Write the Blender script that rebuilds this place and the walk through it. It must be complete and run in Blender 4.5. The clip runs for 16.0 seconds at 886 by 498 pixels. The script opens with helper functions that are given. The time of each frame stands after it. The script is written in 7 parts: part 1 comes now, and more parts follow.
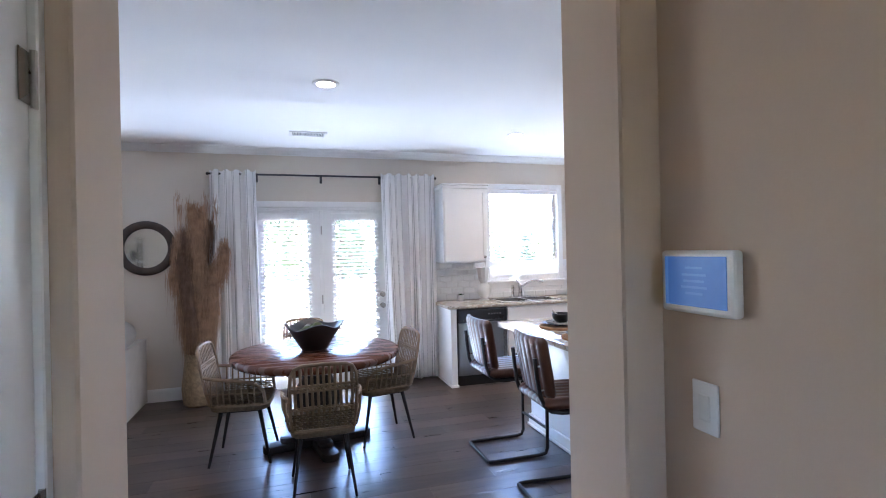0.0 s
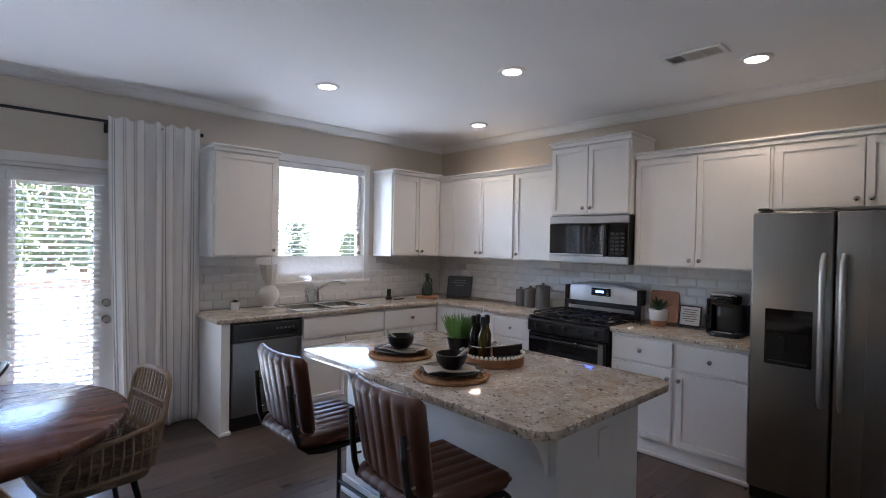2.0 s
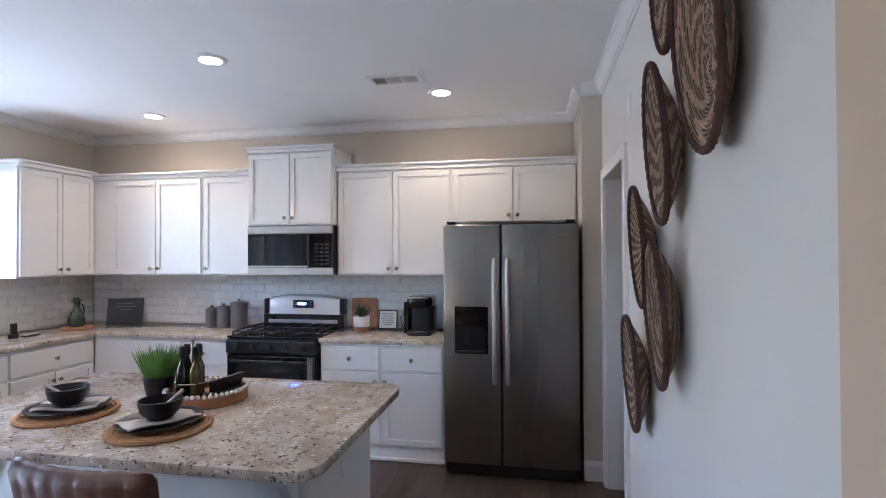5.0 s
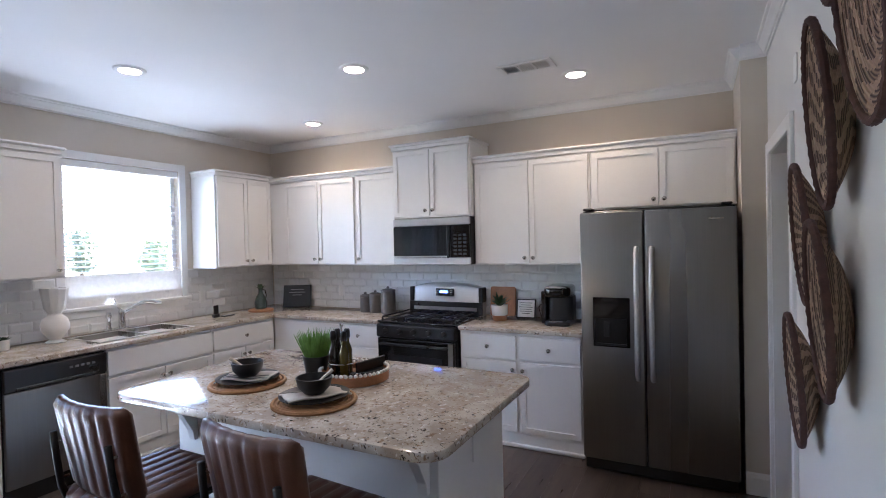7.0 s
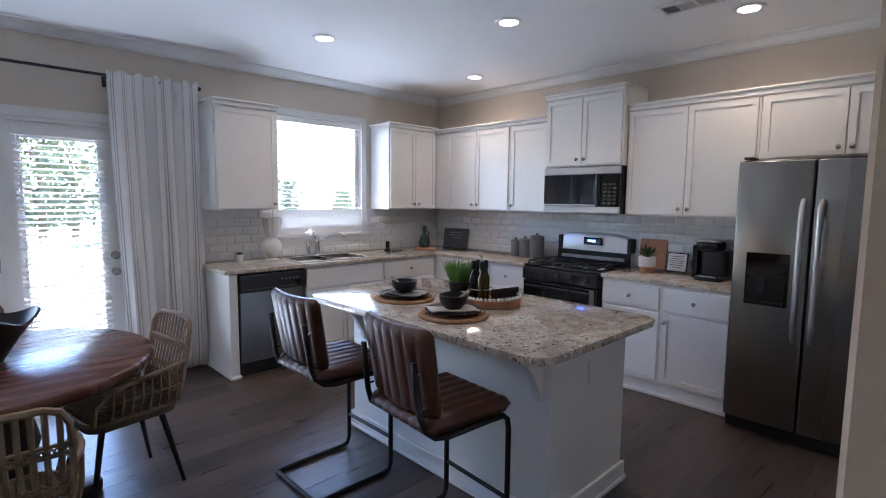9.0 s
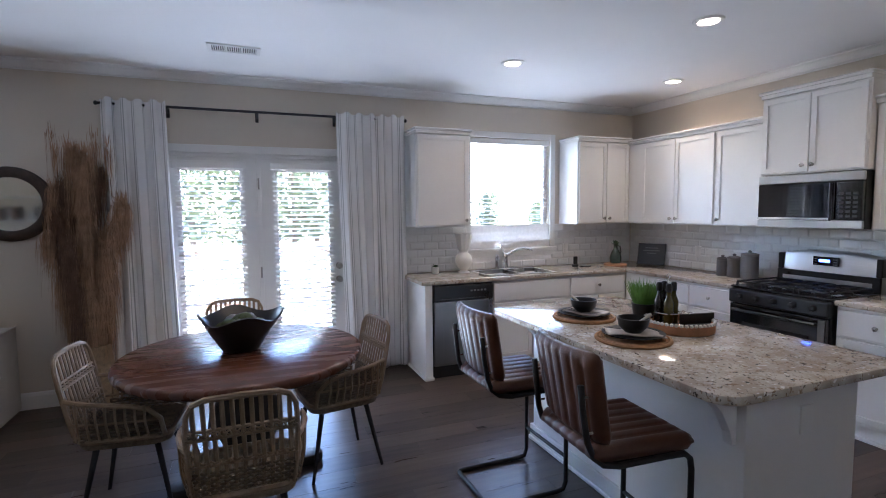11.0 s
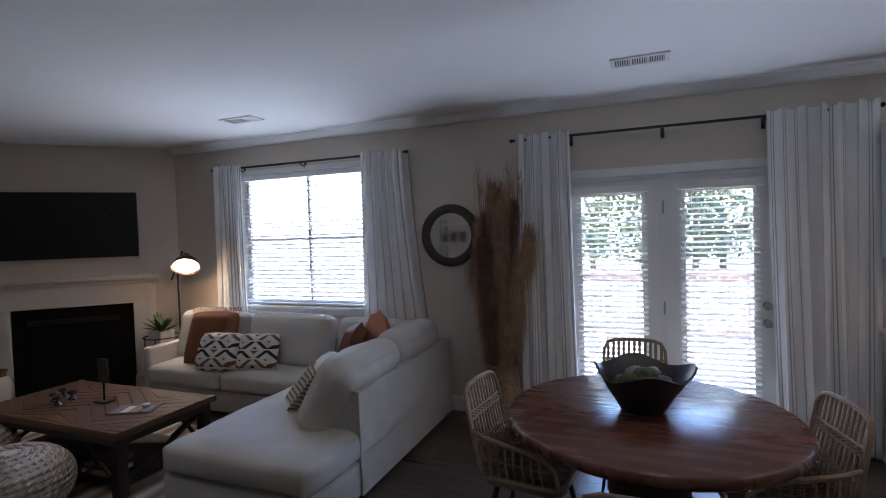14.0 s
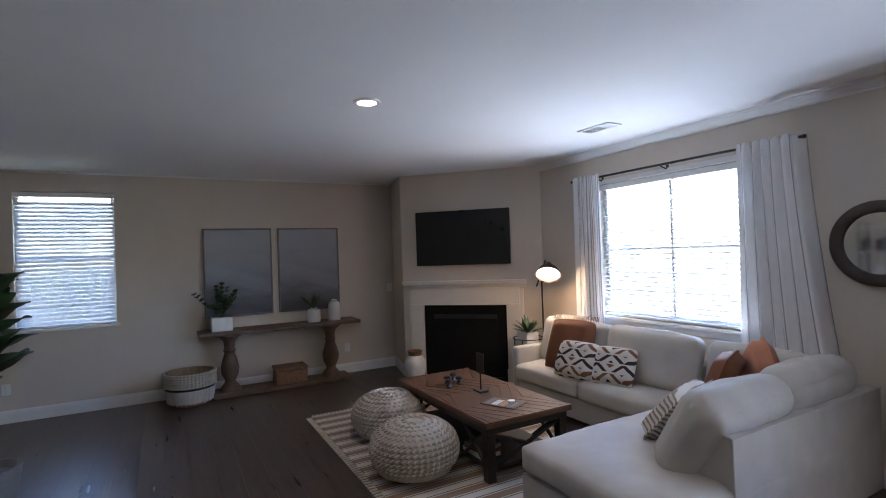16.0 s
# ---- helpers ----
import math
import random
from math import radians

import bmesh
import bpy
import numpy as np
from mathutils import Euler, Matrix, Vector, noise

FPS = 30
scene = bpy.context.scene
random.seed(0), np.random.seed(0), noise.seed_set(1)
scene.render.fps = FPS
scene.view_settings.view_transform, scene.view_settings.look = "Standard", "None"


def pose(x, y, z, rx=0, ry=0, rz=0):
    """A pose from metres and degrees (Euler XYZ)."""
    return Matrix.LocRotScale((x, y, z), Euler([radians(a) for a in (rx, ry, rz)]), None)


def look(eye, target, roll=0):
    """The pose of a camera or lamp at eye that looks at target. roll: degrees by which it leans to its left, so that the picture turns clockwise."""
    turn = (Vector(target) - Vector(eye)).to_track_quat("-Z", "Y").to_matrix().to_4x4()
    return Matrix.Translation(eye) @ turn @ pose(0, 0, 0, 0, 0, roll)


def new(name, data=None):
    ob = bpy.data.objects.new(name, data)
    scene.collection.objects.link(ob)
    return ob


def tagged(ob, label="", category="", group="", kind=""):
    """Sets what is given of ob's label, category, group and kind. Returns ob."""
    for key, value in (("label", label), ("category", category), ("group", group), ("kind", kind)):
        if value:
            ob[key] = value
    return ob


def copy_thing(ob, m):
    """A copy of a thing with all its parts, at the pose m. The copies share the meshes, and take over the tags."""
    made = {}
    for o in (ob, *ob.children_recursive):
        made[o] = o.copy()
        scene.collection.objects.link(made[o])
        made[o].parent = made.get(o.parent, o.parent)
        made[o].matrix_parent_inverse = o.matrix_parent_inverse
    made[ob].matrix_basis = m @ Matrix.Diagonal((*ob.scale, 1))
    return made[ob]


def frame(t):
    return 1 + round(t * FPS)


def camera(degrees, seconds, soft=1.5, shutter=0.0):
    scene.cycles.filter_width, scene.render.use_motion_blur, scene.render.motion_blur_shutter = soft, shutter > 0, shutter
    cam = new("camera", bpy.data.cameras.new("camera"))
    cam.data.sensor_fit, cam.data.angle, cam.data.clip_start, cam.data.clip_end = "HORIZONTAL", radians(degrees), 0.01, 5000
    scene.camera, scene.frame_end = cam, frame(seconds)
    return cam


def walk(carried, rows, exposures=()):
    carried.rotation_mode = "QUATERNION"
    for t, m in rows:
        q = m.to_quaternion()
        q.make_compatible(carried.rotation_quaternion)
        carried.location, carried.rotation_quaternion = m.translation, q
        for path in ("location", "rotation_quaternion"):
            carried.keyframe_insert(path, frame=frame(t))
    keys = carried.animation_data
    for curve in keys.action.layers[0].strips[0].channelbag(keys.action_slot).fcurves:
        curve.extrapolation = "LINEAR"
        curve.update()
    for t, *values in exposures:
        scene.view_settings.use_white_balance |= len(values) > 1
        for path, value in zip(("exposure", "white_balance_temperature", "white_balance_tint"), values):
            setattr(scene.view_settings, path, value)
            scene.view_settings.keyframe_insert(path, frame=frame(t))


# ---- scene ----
cam = camera(83.0, 16.0, soft=1.0)
PATH = [
    (0, (0.884, 1.949, 1.545), (1.465, 3.863, 1.548), -1.2),
    (0.5, (0.936, 2.334, 1.556), (1.564, 4.233, 1.566), -0.8),
    (0.7, (0.957, 2.495, 1.541), (1.627, 4.379, 1.558), -0.4),
    (1, (0.971, 2.698, 1.54), (1.711, 4.557, 1.546), -0.2),
    (1.5, (1.04, 3.035, 1.528), (2.023, 4.777, 1.52), 0.2),
    (2, (1.183, 3.276, 1.548), (2.547, 4.739, 1.521), 1.1),
    (2.5, (1.248, 3.415, 1.556), (2.949, 4.467, 1.52), 1.3),
    (3, (1.238, 3.502, 1.549), (3.152, 4.081, 1.529), 1.3),
    (3.2, (1.234, 3.511, 1.539), (3.171, 4.008, 1.512), 0.8),
    (5.3, (1.177, 3.6, 1.567), (3.144, 3.958, 1.589), -0.3),
    (5.5, (1.189, 3.593, 1.589), (3.148, 3.995, 1.601), -0.4),
    (6, (1.181, 3.579, 1.601), (3.105, 4.127, 1.614), -1.2),
    (6.5, (1.177, 3.569, 1.588), (3.036, 4.305, 1.6), -1.6),
    (7, (1.197, 3.5, 1.581), (2.976, 4.414, 1.556), -1.3),
    (7.5, (1.208, 3.41, 1.554), (2.891, 4.489, 1.475), -0.4),
    (8, (1.165, 3.359, 1.526), (2.749, 4.573, 1.396), 0.2),
    (8.5, (1.1, 3.303, 1.52), (2.593, 4.622, 1.342), 0.4),
    (9, (1.051, 3.202, 1.508), (2.431, 4.636, 1.308), 0.6),
    (9.5, (1.028, 3.145, 1.524), (2.238, 4.725, 1.328), 0.1),
    (10, (1.104, 3.094, 1.521), (2.1, 4.82, 1.357), -0.4),
    (10.2, (1.117, 3.078, 1.544), (2.034, 4.848, 1.377), -0.5),
    (12.3, (1.035, 3.143, 1.556), (1.499, 5.085, 1.436), -0.1),
    (12.5, (1.034, 3.231, 1.547), (1.405, 5.193, 1.434), -0.2),
    (13, (0.981, 3.387, 1.565), (1.03, 5.384, 1.475), -1.0),
    (13.5, (0.998, 3.488, 1.62), (0.636, 5.453, 1.533), -1.5),
    (13.6, (0.987, 3.499, 1.633), (0.552, 5.45, 1.546), -1.8),
    (14, (1.054, 3.573, 1.643), (0.32, 5.433, 1.582), -1.8),
    (14.5, (1.031, 3.626, 1.644), (0.024, 5.354, 1.601), -2.8),
    (15, (0.949, 3.662, 1.652), (-0.345, 5.187, 1.638), -3.4),
    (15.2, (0.903, 3.693, 1.627), (-0.498, 5.119, 1.637), -3.3),
    (15.5, (0.921, 3.723, 1.647), (-0.641, 4.973, 1.671), -2.7),
    (16, (0.946, 3.766, 1.661), (-0.807, 4.727, 1.678), -2.0),
]
walk(cam, [(t, look(eye, target, roll)) for t, eye, target, roll in PATH], exposures=[(0.0, 5.45, 5550, 18), (0.7, 4.9, 5550, 18), (1.5, 4.4, 5650, 18), (2.5, 4.15, 6050, 18), (3.0, 4.6, 5800, 18), (5.5, 5.0, 5600, 18), (7.0, 4.8, 5700, 18), (9.0, 4.5, 5600, 18), (10.0, 4.6, 5600, 18), (12.5, 4.2, 5800, 18), (13.5, 3.9, 5700, 18), (14.5, 3.7, 5700, 18), (15.5, 3.85, 5750, 18), (16.0, 4.6, 5700, 18)])

# ---- world and light ----
CEIL = 2.73
YB, XR, YS, XL = 7.90, 5.45, 3.13, -6.05      # back wall, kitchen wall, basket wall, living room wall
world = bpy.data.worlds.new("world")
scene.world = world
world.use_nodes = True
_nt = world.node_tree
_sky = _nt.nodes.new("ShaderNodeTexSky")
_sky.sky_type, _sky.sun_disc = "NISHITA", False
_sky.sun_elevation, _sky.sun_rotation = radians(61), radians(107)
_nt.links.new(_sky.outputs[0], _nt.nodes["Background"].inputs[0])
_nt.nodes["Background"].inputs[1].default_value = 0.15
_sun = bpy.data.lights.new("sun", "SUN")
_sun.energy, _sun.angle, _sun.color = 5.0, radians(0.6), (1.0, 0.95, 0.87)
new("sun", _sun).matrix_world = look((9, -2.8, 17), (0, 0, 0))


# daylight thrown up by the sunlit deck, in the window openings
for _x, _y, _z, _w, _e in ((1.22, 7.84, 0.03, 1.40, 0.95), (-2.18, 7.87, 0.945, 1.55, 0.85), (3.80, 7.87, 1.145, 0.90, 0.36)):
    _a = bpy.data.lights.new("window_daylight", "AREA")
    _a.shape, _a.size, _a.size_y, _a.energy, _a.color = "RECTANGLE", _w, 0.03, _e, (0.80, 0.91, 1.0)
    _a.spread = radians(120)
    new("window_daylight", _a).matrix_world = look((_x, _y, _z), (_x, _y - 0.75, _z + 1.0))

# ---- mesh helpers ----
def box(bm, x0, y0, z0, x1, y1, z1, bev=0.0, seg=1, m=None):
    r = bmesh.ops.create_cube(bm, size=1.0)
    vs = r["verts"]
    bmesh.ops.scale(bm, vec=(abs(x1 - x0), abs(y1 - y0), abs(z1 - z0)), verts=vs)
    bmesh.ops.translate(bm, vec=((x0 + x1) / 2, (y0 + y1) / 2, (z0 + z1) / 2), verts=vs)
    if bev > 0:
        es = list({e for v in vs for e in v.link_edges})
        q = bmesh.ops.bevel(bm, geom=es, offset=bev, segments=seg, profile=0.5, affect="EDGES")
        vs = list({v for f in q["faces"] for v in f.verts} | {v for v in vs if v.is_valid})
    if m is not None:
        bmesh.ops.transform(bm, matrix=m, verts=vs)
    return bm


def rod(bm, a, b, r, r2=None, seg=10):
    a, b = Vector(a), Vector(b)
    d = b - a
    m = Matrix.Translation((a + b) / 2) @ d.to_track_quat("Z", "Y").to_matrix().to_4x4()
    bmesh.ops.create_cone(bm, cap_ends=True, segments=seg, radius1=r, radius2=r if r2 is None else r2, depth=d.length, matrix=m)
    return bm


def tube(bm, pts, r, seg=8, closed=False):
    pts = [Vector(p) for p in pts]
    n = len(pts)
    rings = []
    up = Vector((0, 0, 1))
    for i, p in enumerate(pts):
        a = pts[(i - 1) % n] if closed or i else p
        b = pts[(i + 1) % n] if closed or i < n - 1 else p
        t = (b - a).normalized()
        s = t.cross(up)
        if s.length < 0.05:
            s = t.cross(Vector((1, 0, 0)))
        s.normalize()
        w = s.cross(t).normalized()
        rr = r[i] if isinstance(r, (list, tuple)) else r
        rings.append([bm.verts.new(p + (s * math.cos(k * math.tau / seg) + w * math.sin(k * math.tau / seg)) * rr) for k in range(seg)])
        up = w
    for i in range(n if closed else n - 1):
        A, B = rings[i], rings[(i + 1) % n]
        off = 0
        if closed and i == n - 1:
            off = min(range(seg), key=lambda o: (A[0].co - B[o].co).length)
        for k in range(seg):
            bm.faces.new((A[k], A[(k + 1) % seg], B[(k + 1 + off) % seg], B[(k + off) % seg]))
    if not closed:
        bm.faces.new(rings[0][::-1])
        bm.faces.new(rings[-1])
    return bm


def lathe(bm, prof, seg=32, c=(0, 0, 0), wob=None):
    rings = []
    for i, (r, z) in enumerate(prof):
        ring = []
        for k in range(seg):
            a = k * math.tau / seg
            rr = r * (wob(a, z) if wob else 1.0)
            ring.append(bm.verts.new((c[0] + rr * math.cos(a), c[1] + rr * math.sin(a), c[2] + z)))
        rings.append(ring)
    for A, B in zip(rings, rings[1:]):
        for k in range(seg):
            bm.faces.new((A[k], A[(k + 1) % seg], B[(k + 1) % seg], B[k]))
    bm.faces.new(rings[0][::-1])
    bm.faces.new(rings[-1])
    return bm


def prism(bm, pts, z0, z1, bev=0.0, seg=2):
    lo = [bm.verts.new((x, y, z0)) for x, y in pts]
    hi = [bm.verts.new((x, y, z1)) for x, y in pts]
    n = len(pts)
    fs = [bm.faces.new(lo[::-1]), bm.faces.new(hi)]
    for i in range(n):
        fs.append(bm.faces.new((lo[i], lo[(i + 1) % n], hi[(i + 1) % n], hi[i])))
    bmesh.ops.recalc_face_normals(bm, faces=fs)
    if bev:
        es = list({e for f in fs[:2] for e in f.edges})
        bmesh.ops.bevel(bm, geom=es, offset=bev, segments=seg, profile=0.5, affect="EDGES")
    return bm


def rounded(x0, y0, x1, y1, r, n=6):
    out = []
    for cx, cy, a0 in ((x1 - r, y1 - r, 0), (x0 + r, y1 - r, 90), (x0 + r, y0 + r, 180), (x1 - r, y0 + r, 270)):
        out += [(cx + r * math.cos(radians(a0 + 90 * i / n)), cy + r * math.sin(radians(a0 + 90 * i / n))) for i in range(n + 1)]
    return out


def sheet(bm, f, nu, nv):
    g = [[bm.verts.new(f(i / nu, j / nv)) for j in range(nv + 1)] for i in range(nu + 1)]
    for i in range(nu):
        for j in range(nv):
            bm.faces.new((g[i][j], g[i + 1][j], g[i + 1][j + 1], g[i][j + 1]))
    return bm


def cushion(bm, w, d, h, puff=0.5, n=14, m=None, rnd=0.0):
    """A soft block: w by d by h, round-edged and swollen in the middle."""
    b2 = bmesh.new()
    bmesh.ops.create_cube(b2, size=2.0)
    bmesh.ops.subdivide_edges(b2, edges=b2.edges[:], cuts=n, use_grid_fill=True)
    for v in b2.verts:
        v.co = v.co.lerp(v.co.normalized() * 1.12, rnd)
        x, y, z = (max(-1.0, min(1.0, q)) for q in v.co)
        ex = (1 - abs(x) ** 6) ** 0.25 if abs(x) < 1 else 0
        ey = (1 - abs(y) ** 6) ** 0.25 if abs(y) < 1 else 0
        k = (1 - puff) + puff * ex * ey
        rx = 1 - 0.07 * z * z
        v.co = Vector((x * w / 2 * rx * (1 - 0.07 * y ** 4), y * d / 2 * rx * (1 - 0.07 * x ** 4), z * h / 2 * k))
        v.co += Vector(noise.noise_vector(v.co * 4.0)) * 0.008
    if m is not None:
        bmesh.ops.transform(b2, matrix=m, verts=b2.verts)
    me = bpy.data.meshes.new("tmp")
    b2.to_mesh(me)
    b2.free()
    bm.from_mesh(me)
    bpy.data.meshes.remove(me)
    return bm


def solid(name, bm, material, smooth=False):
    me = bpy.data.meshes.new(name)
    bmesh.ops.recalc_face_normals(bm, faces=bm.faces)
    bm.to_mesh(me)
    bm.free()
    for f in me.polygons:
        f.use_smooth = bool(smooth)
    if smooth and smooth != "soft":
        me.set_sharp_from_angle(angle=radians(40))
    me.materials.append(material)
    return me


def part(name, bm, material, parent, label="", smooth=False):
    ob = new(name, solid(name, bm, material, smooth))
    ob.parent = parent
    if label:
        ob["label"] = label
    return ob


def single(name, bm, material, label, category, group="", kind="", smooth=False, m=None):
    ob = new(name, solid(name, bm, material, smooth))
    if m is not None:
        ob.matrix_basis = m
    return tagged(ob, label, category, group, kind)


def thing(name, label, category, m=None, group="", kind=""):
    ob = new(name)
    ob.empty_display_size = 0.1
    if m is not None:
        ob.matrix_basis = m
    return tagged(ob, label, category, group, kind)


def B(*a, **k):
    return box(bmesh.new(), *a, **k)


# ---- materials ----
def mat(name, col, rough=0.5, metal=0.0, var=0.12, scale=6.0, bump=0.0, bscale=80.0, stretch=(1, 1, 1), coat=0.0, spec=0.5, rand=0.0, trans=0.0):
    ma = bpy.data.materials.new(name)
    ma.use_nodes = True
    nt = ma.node_tree
    p = nt.nodes["Principled BSDF"]
    p.inputs["Roughness"].default_value, p.inputs["Metallic"].default_value = rough, metal
    p.inputs["Coat Weight"].default_value, p.inputs["Specular IOR Level"].default_value = coat, spec
    tc = nt.nodes.new("ShaderNodeTexCoord")
    mp = nt.nodes.new("ShaderNodeMapping")
    mp.inputs["Scale"].default_value = stretch
    nt.links.new(tc.outputs["Object"], mp.inputs[0])
    n1 = nt.nodes.new("ShaderNodeTexNoise")
    n1.inputs["Scale"].default_value, n1.inputs["Detail"].default_value = scale, 6
    nt.links.new(mp.outputs[0], n1.inputs["Vector"])
    n2 = nt.nodes.new("ShaderNodeTexNoise")
    n2.inputs["Scale"].default_value, n2.inputs["Detail"].default_value = bscale, 3
    nt.links.new(mp.outputs[0], n2.inputs["Vector"])
    mx = nt.nodes.new("ShaderNodeMath")
    mx.operation = "MULTIPLY_ADD"
    nt.links.new(n2.outputs[0], mx.inputs[0])
    mx.inputs[1].default_value = 0.4
    nt.links.new(n1.outputs[0], mx.inputs[2])
    val = mx.outputs[0]
    if rand:
        oi = nt.nodes.new("ShaderNodeObjectInfo")
        ad = nt.nodes.new("ShaderNodeMath")
        ad.operation = "MULTIPLY_ADD"
        nt.links.new(oi.outputs["Random"], ad.inputs[0])
        ad.inputs[1].default_value = rand
        mo = nt.nodes.new("ShaderNodeMath")
        mo.operation = "MULTIPLY"
        nt.links.new(oi.outputs["Random"], mo.inputs[0])
        mo.inputs[1].default_value = 41.0
        nt.links.new(mo.outputs[0], mp.inputs["Location"])
        nt.links.new(val, ad.inputs[2])
        val = ad.outputs[0]
    mr = nt.nodes.new("ShaderNodeMapRange")
    mr.inputs["From Min"].default_value, mr.inputs["From Max"].default_value = 0.4, 1.0 + rand
    mr.inputs["To Min"].default_value, mr.inputs["To Max"].default_value = 1 - var, 1 + var
    nt.links.new(val, mr.inputs[0])
    hs = nt.nodes.new("ShaderNodeHueSaturation")
    hs.inputs["Color"].default_value = (*col, 1)
    nt.links.new(mr.outputs[0], hs.inputs["Value"])
    nt.links.new(hs.outputs[0], p.inputs["Base Color"])
    rr = nt.nodes.new("ShaderNodeMapRange")
    rr.inputs["To Min"].default_value, rr.inputs["To Max"].default_value = max(0.02, rough - 0.07), min(1, rough + 0.07)
    nt.links.new(n1.outputs[0], rr.inputs[0])
    nt.links.new(rr.outputs[0], p.inputs["Roughness"])
    if bump:
        bp = nt.nodes.new("ShaderNodeBump")
        bp.inputs["Strength"].default_value, bp.inputs["Distance"].default_value = bump, 0.004
        nt.links.new(mx.outputs[0], bp.inputs["Height"])
        nt.links.new(bp.outputs[0], p.inputs["Normal"])
    if trans:
        tl = nt.nodes.new("ShaderNodeBsdfTranslucent")
        nt.links.new(hs.outputs[0], tl.inputs[0])
        ms = nt.nodes.new("ShaderNodeMixShader")
        ms.inputs[0].default_value = trans
        nt.links.new(p.outputs[0], ms.inputs[1])
        nt.links.new(tl.outputs[0], ms.inputs[2])
        nt.links.new(ms.outputs[0], nt.nodes["Material Output"].inputs[0])
    return ma


def bands(name, tex, cols, rough=0.5, scale=10.0, coat=0.0, distort=0.0, stretch=(1, 1, 1), bump=0.2, const=False, axis="X", coord="Object", trans=0.0, rings=False):
    """A material whose colours follow a texture: noise, voronoi or wave; cols: (place, colour)."""
    ma = bpy.data.materials.new(name)
    ma.use_nodes = True
    nt = ma.node_tree
    p = nt.nodes["Principled BSDF"]
    p.inputs["Roughness"].default_value, p.inputs["Coat Weight"].default_value = rough, coat
    tc = nt.nodes.new("ShaderNodeTexCoord")
    mp = nt.nodes.new("ShaderNodeMapping")
    mp.inputs["Scale"].default_value = stretch
    nt.links.new(tc.outputs[coord], mp.inputs[0])
    t = nt.nodes.new({"noise": "ShaderNodeTexNoise", "voronoi": "ShaderNodeTexVoronoi", "wave": "ShaderNodeTexWave"}[tex])
    t.inputs["Scale"].default_value = scale
    if tex == "voronoi":
        t.distance = "MANHATTAN" if const else "EUCLIDEAN"
    if tex == "noise":
        t.inputs["Detail"].default_value, t.inputs["Roughness"].default_value = 8, 0.6
    if tex == "wave":
        t.wave_type = "RINGS" if rings else "BANDS"
        t.bands_direction = axis
        t.rings_direction = "SPHERICAL"
        t.inputs["Distortion"].default_value, t.inputs["Detail"].default_value = distort, 3
    nt.links.new(mp.outputs[0], t.inputs["Vector"])
    r = nt.nodes.new("ShaderNodeValToRGB")
    r.color_ramp.interpolation = "CONSTANT" if const else "LINEAR"
    els = r.color_ramp.elements
    while len(els) < len(cols):
        els.new(0.5)
    for e, (q, c) in zip(els, cols):
        e.position, e.color = q, (*c, 1)
    nt.links.new(t.outputs["Fac"] if tex != "voronoi" else t.outputs["Distance"], r.inputs[0])
    nt.links.new(r.outputs[0], p.inputs["Base Color"])
    if bump:
        bp = nt.nodes.new("ShaderNodeBump")
        bp.inputs["Strength"].default_value, bp.inputs["Distance"].default_value = bump, 0.003
        nt.links.new(t.outputs[0], bp.inputs["Height"])
        nt.links.new(bp.outputs[0], p.inputs["Normal"])
    if trans:
        tl = nt.nodes.new("ShaderNodeBsdfTranslucent")
        nt.links.new(r.outputs[0], tl.inputs[0])
        ms = nt.nodes.new("ShaderNodeMixShader")
        ms.inputs[0].default_value = trans
        nt.links.new(p.outputs[0], ms.inputs[1])
        nt.links.new(tl.outputs[0], ms.inputs[2])
        nt.links.new(ms.outputs[0], nt.nodes["Material Output"].inputs[0])
    return ma


def glow(name, col, strength):
    ma = mat(name, col, 0.4)
    p = ma.node_tree.nodes["Principled BSDF"]
    p.inputs["Emission Color"].default_value, p.inputs["Emission Strength"].default_value = (*col, 1), strength
    return ma


def clear(name, rough=0.0, tint=(1, 1, 1)):
    ma = bpy.data.materials.new(name)
    ma.use_nodes = True
    nt = ma.node_tree
    nt.nodes.remove(nt.nodes["Principled BSDF"])
    g = nt.nodes.new("ShaderNodeBsdfGlossy")
    g.inputs["Roughness"].default_value = 0.02
    t = nt.nodes.new("ShaderNodeBsdfTransparent")
    t.inputs[0].default_value = (*tint, 1)
    f = nt.nodes.new("ShaderNodeFresnel")
    f.inputs[0].default_value = 1.25
    m = nt.nodes.new("ShaderNodeMixShader")
    nt.links.new(f.outputs[0], m.inputs[0])
    nt.links.new(t.outputs[0], m.inputs[1])
    nt.links.new(g.outputs[0], m.inputs[2])
    nt.links.new(m.outputs[0], nt.nodes["Material Output"].inputs[0])
    return ma


M_WALL = mat("wall_paint", (0.65, 0.58, 0.49), 0.7, var=0.03, scale=2, bump=0.06, bscale=220)
# south wall: wall paint lightened and cooled to carry the window light
M_WALL_LIT = mat("wall_paint_window_lit", (0.73, 0.71, 0.68), 0.7, var=0.03, scale=2, bump=0.06, bscale=220)
M_CEIL = mat("ceiling_paint", (0.86, 0.85, 0.84), 0.8, var=0.02, scale=2, bump=0.08, bscale=160)
# hall and opening sides: wall paint browned in place of warm lamp light
M_HALL_WARMLIT = mat("wall_paint_warm_lit", (0.58, 0.45, 0.34), 0.7, var=0.03, scale=2, bump=0.06, bscale=220)
M_TRIM = mat("trim_paint", (0.80, 0.79, 0.77), 0.4, var=0.03, scale=4, bump=0.02)
M_CAB = mat("cabinet_paint", (0.80, 0.79, 0.77), 0.38, var=0.03, scale=3, bump=0.02, bscale=60)
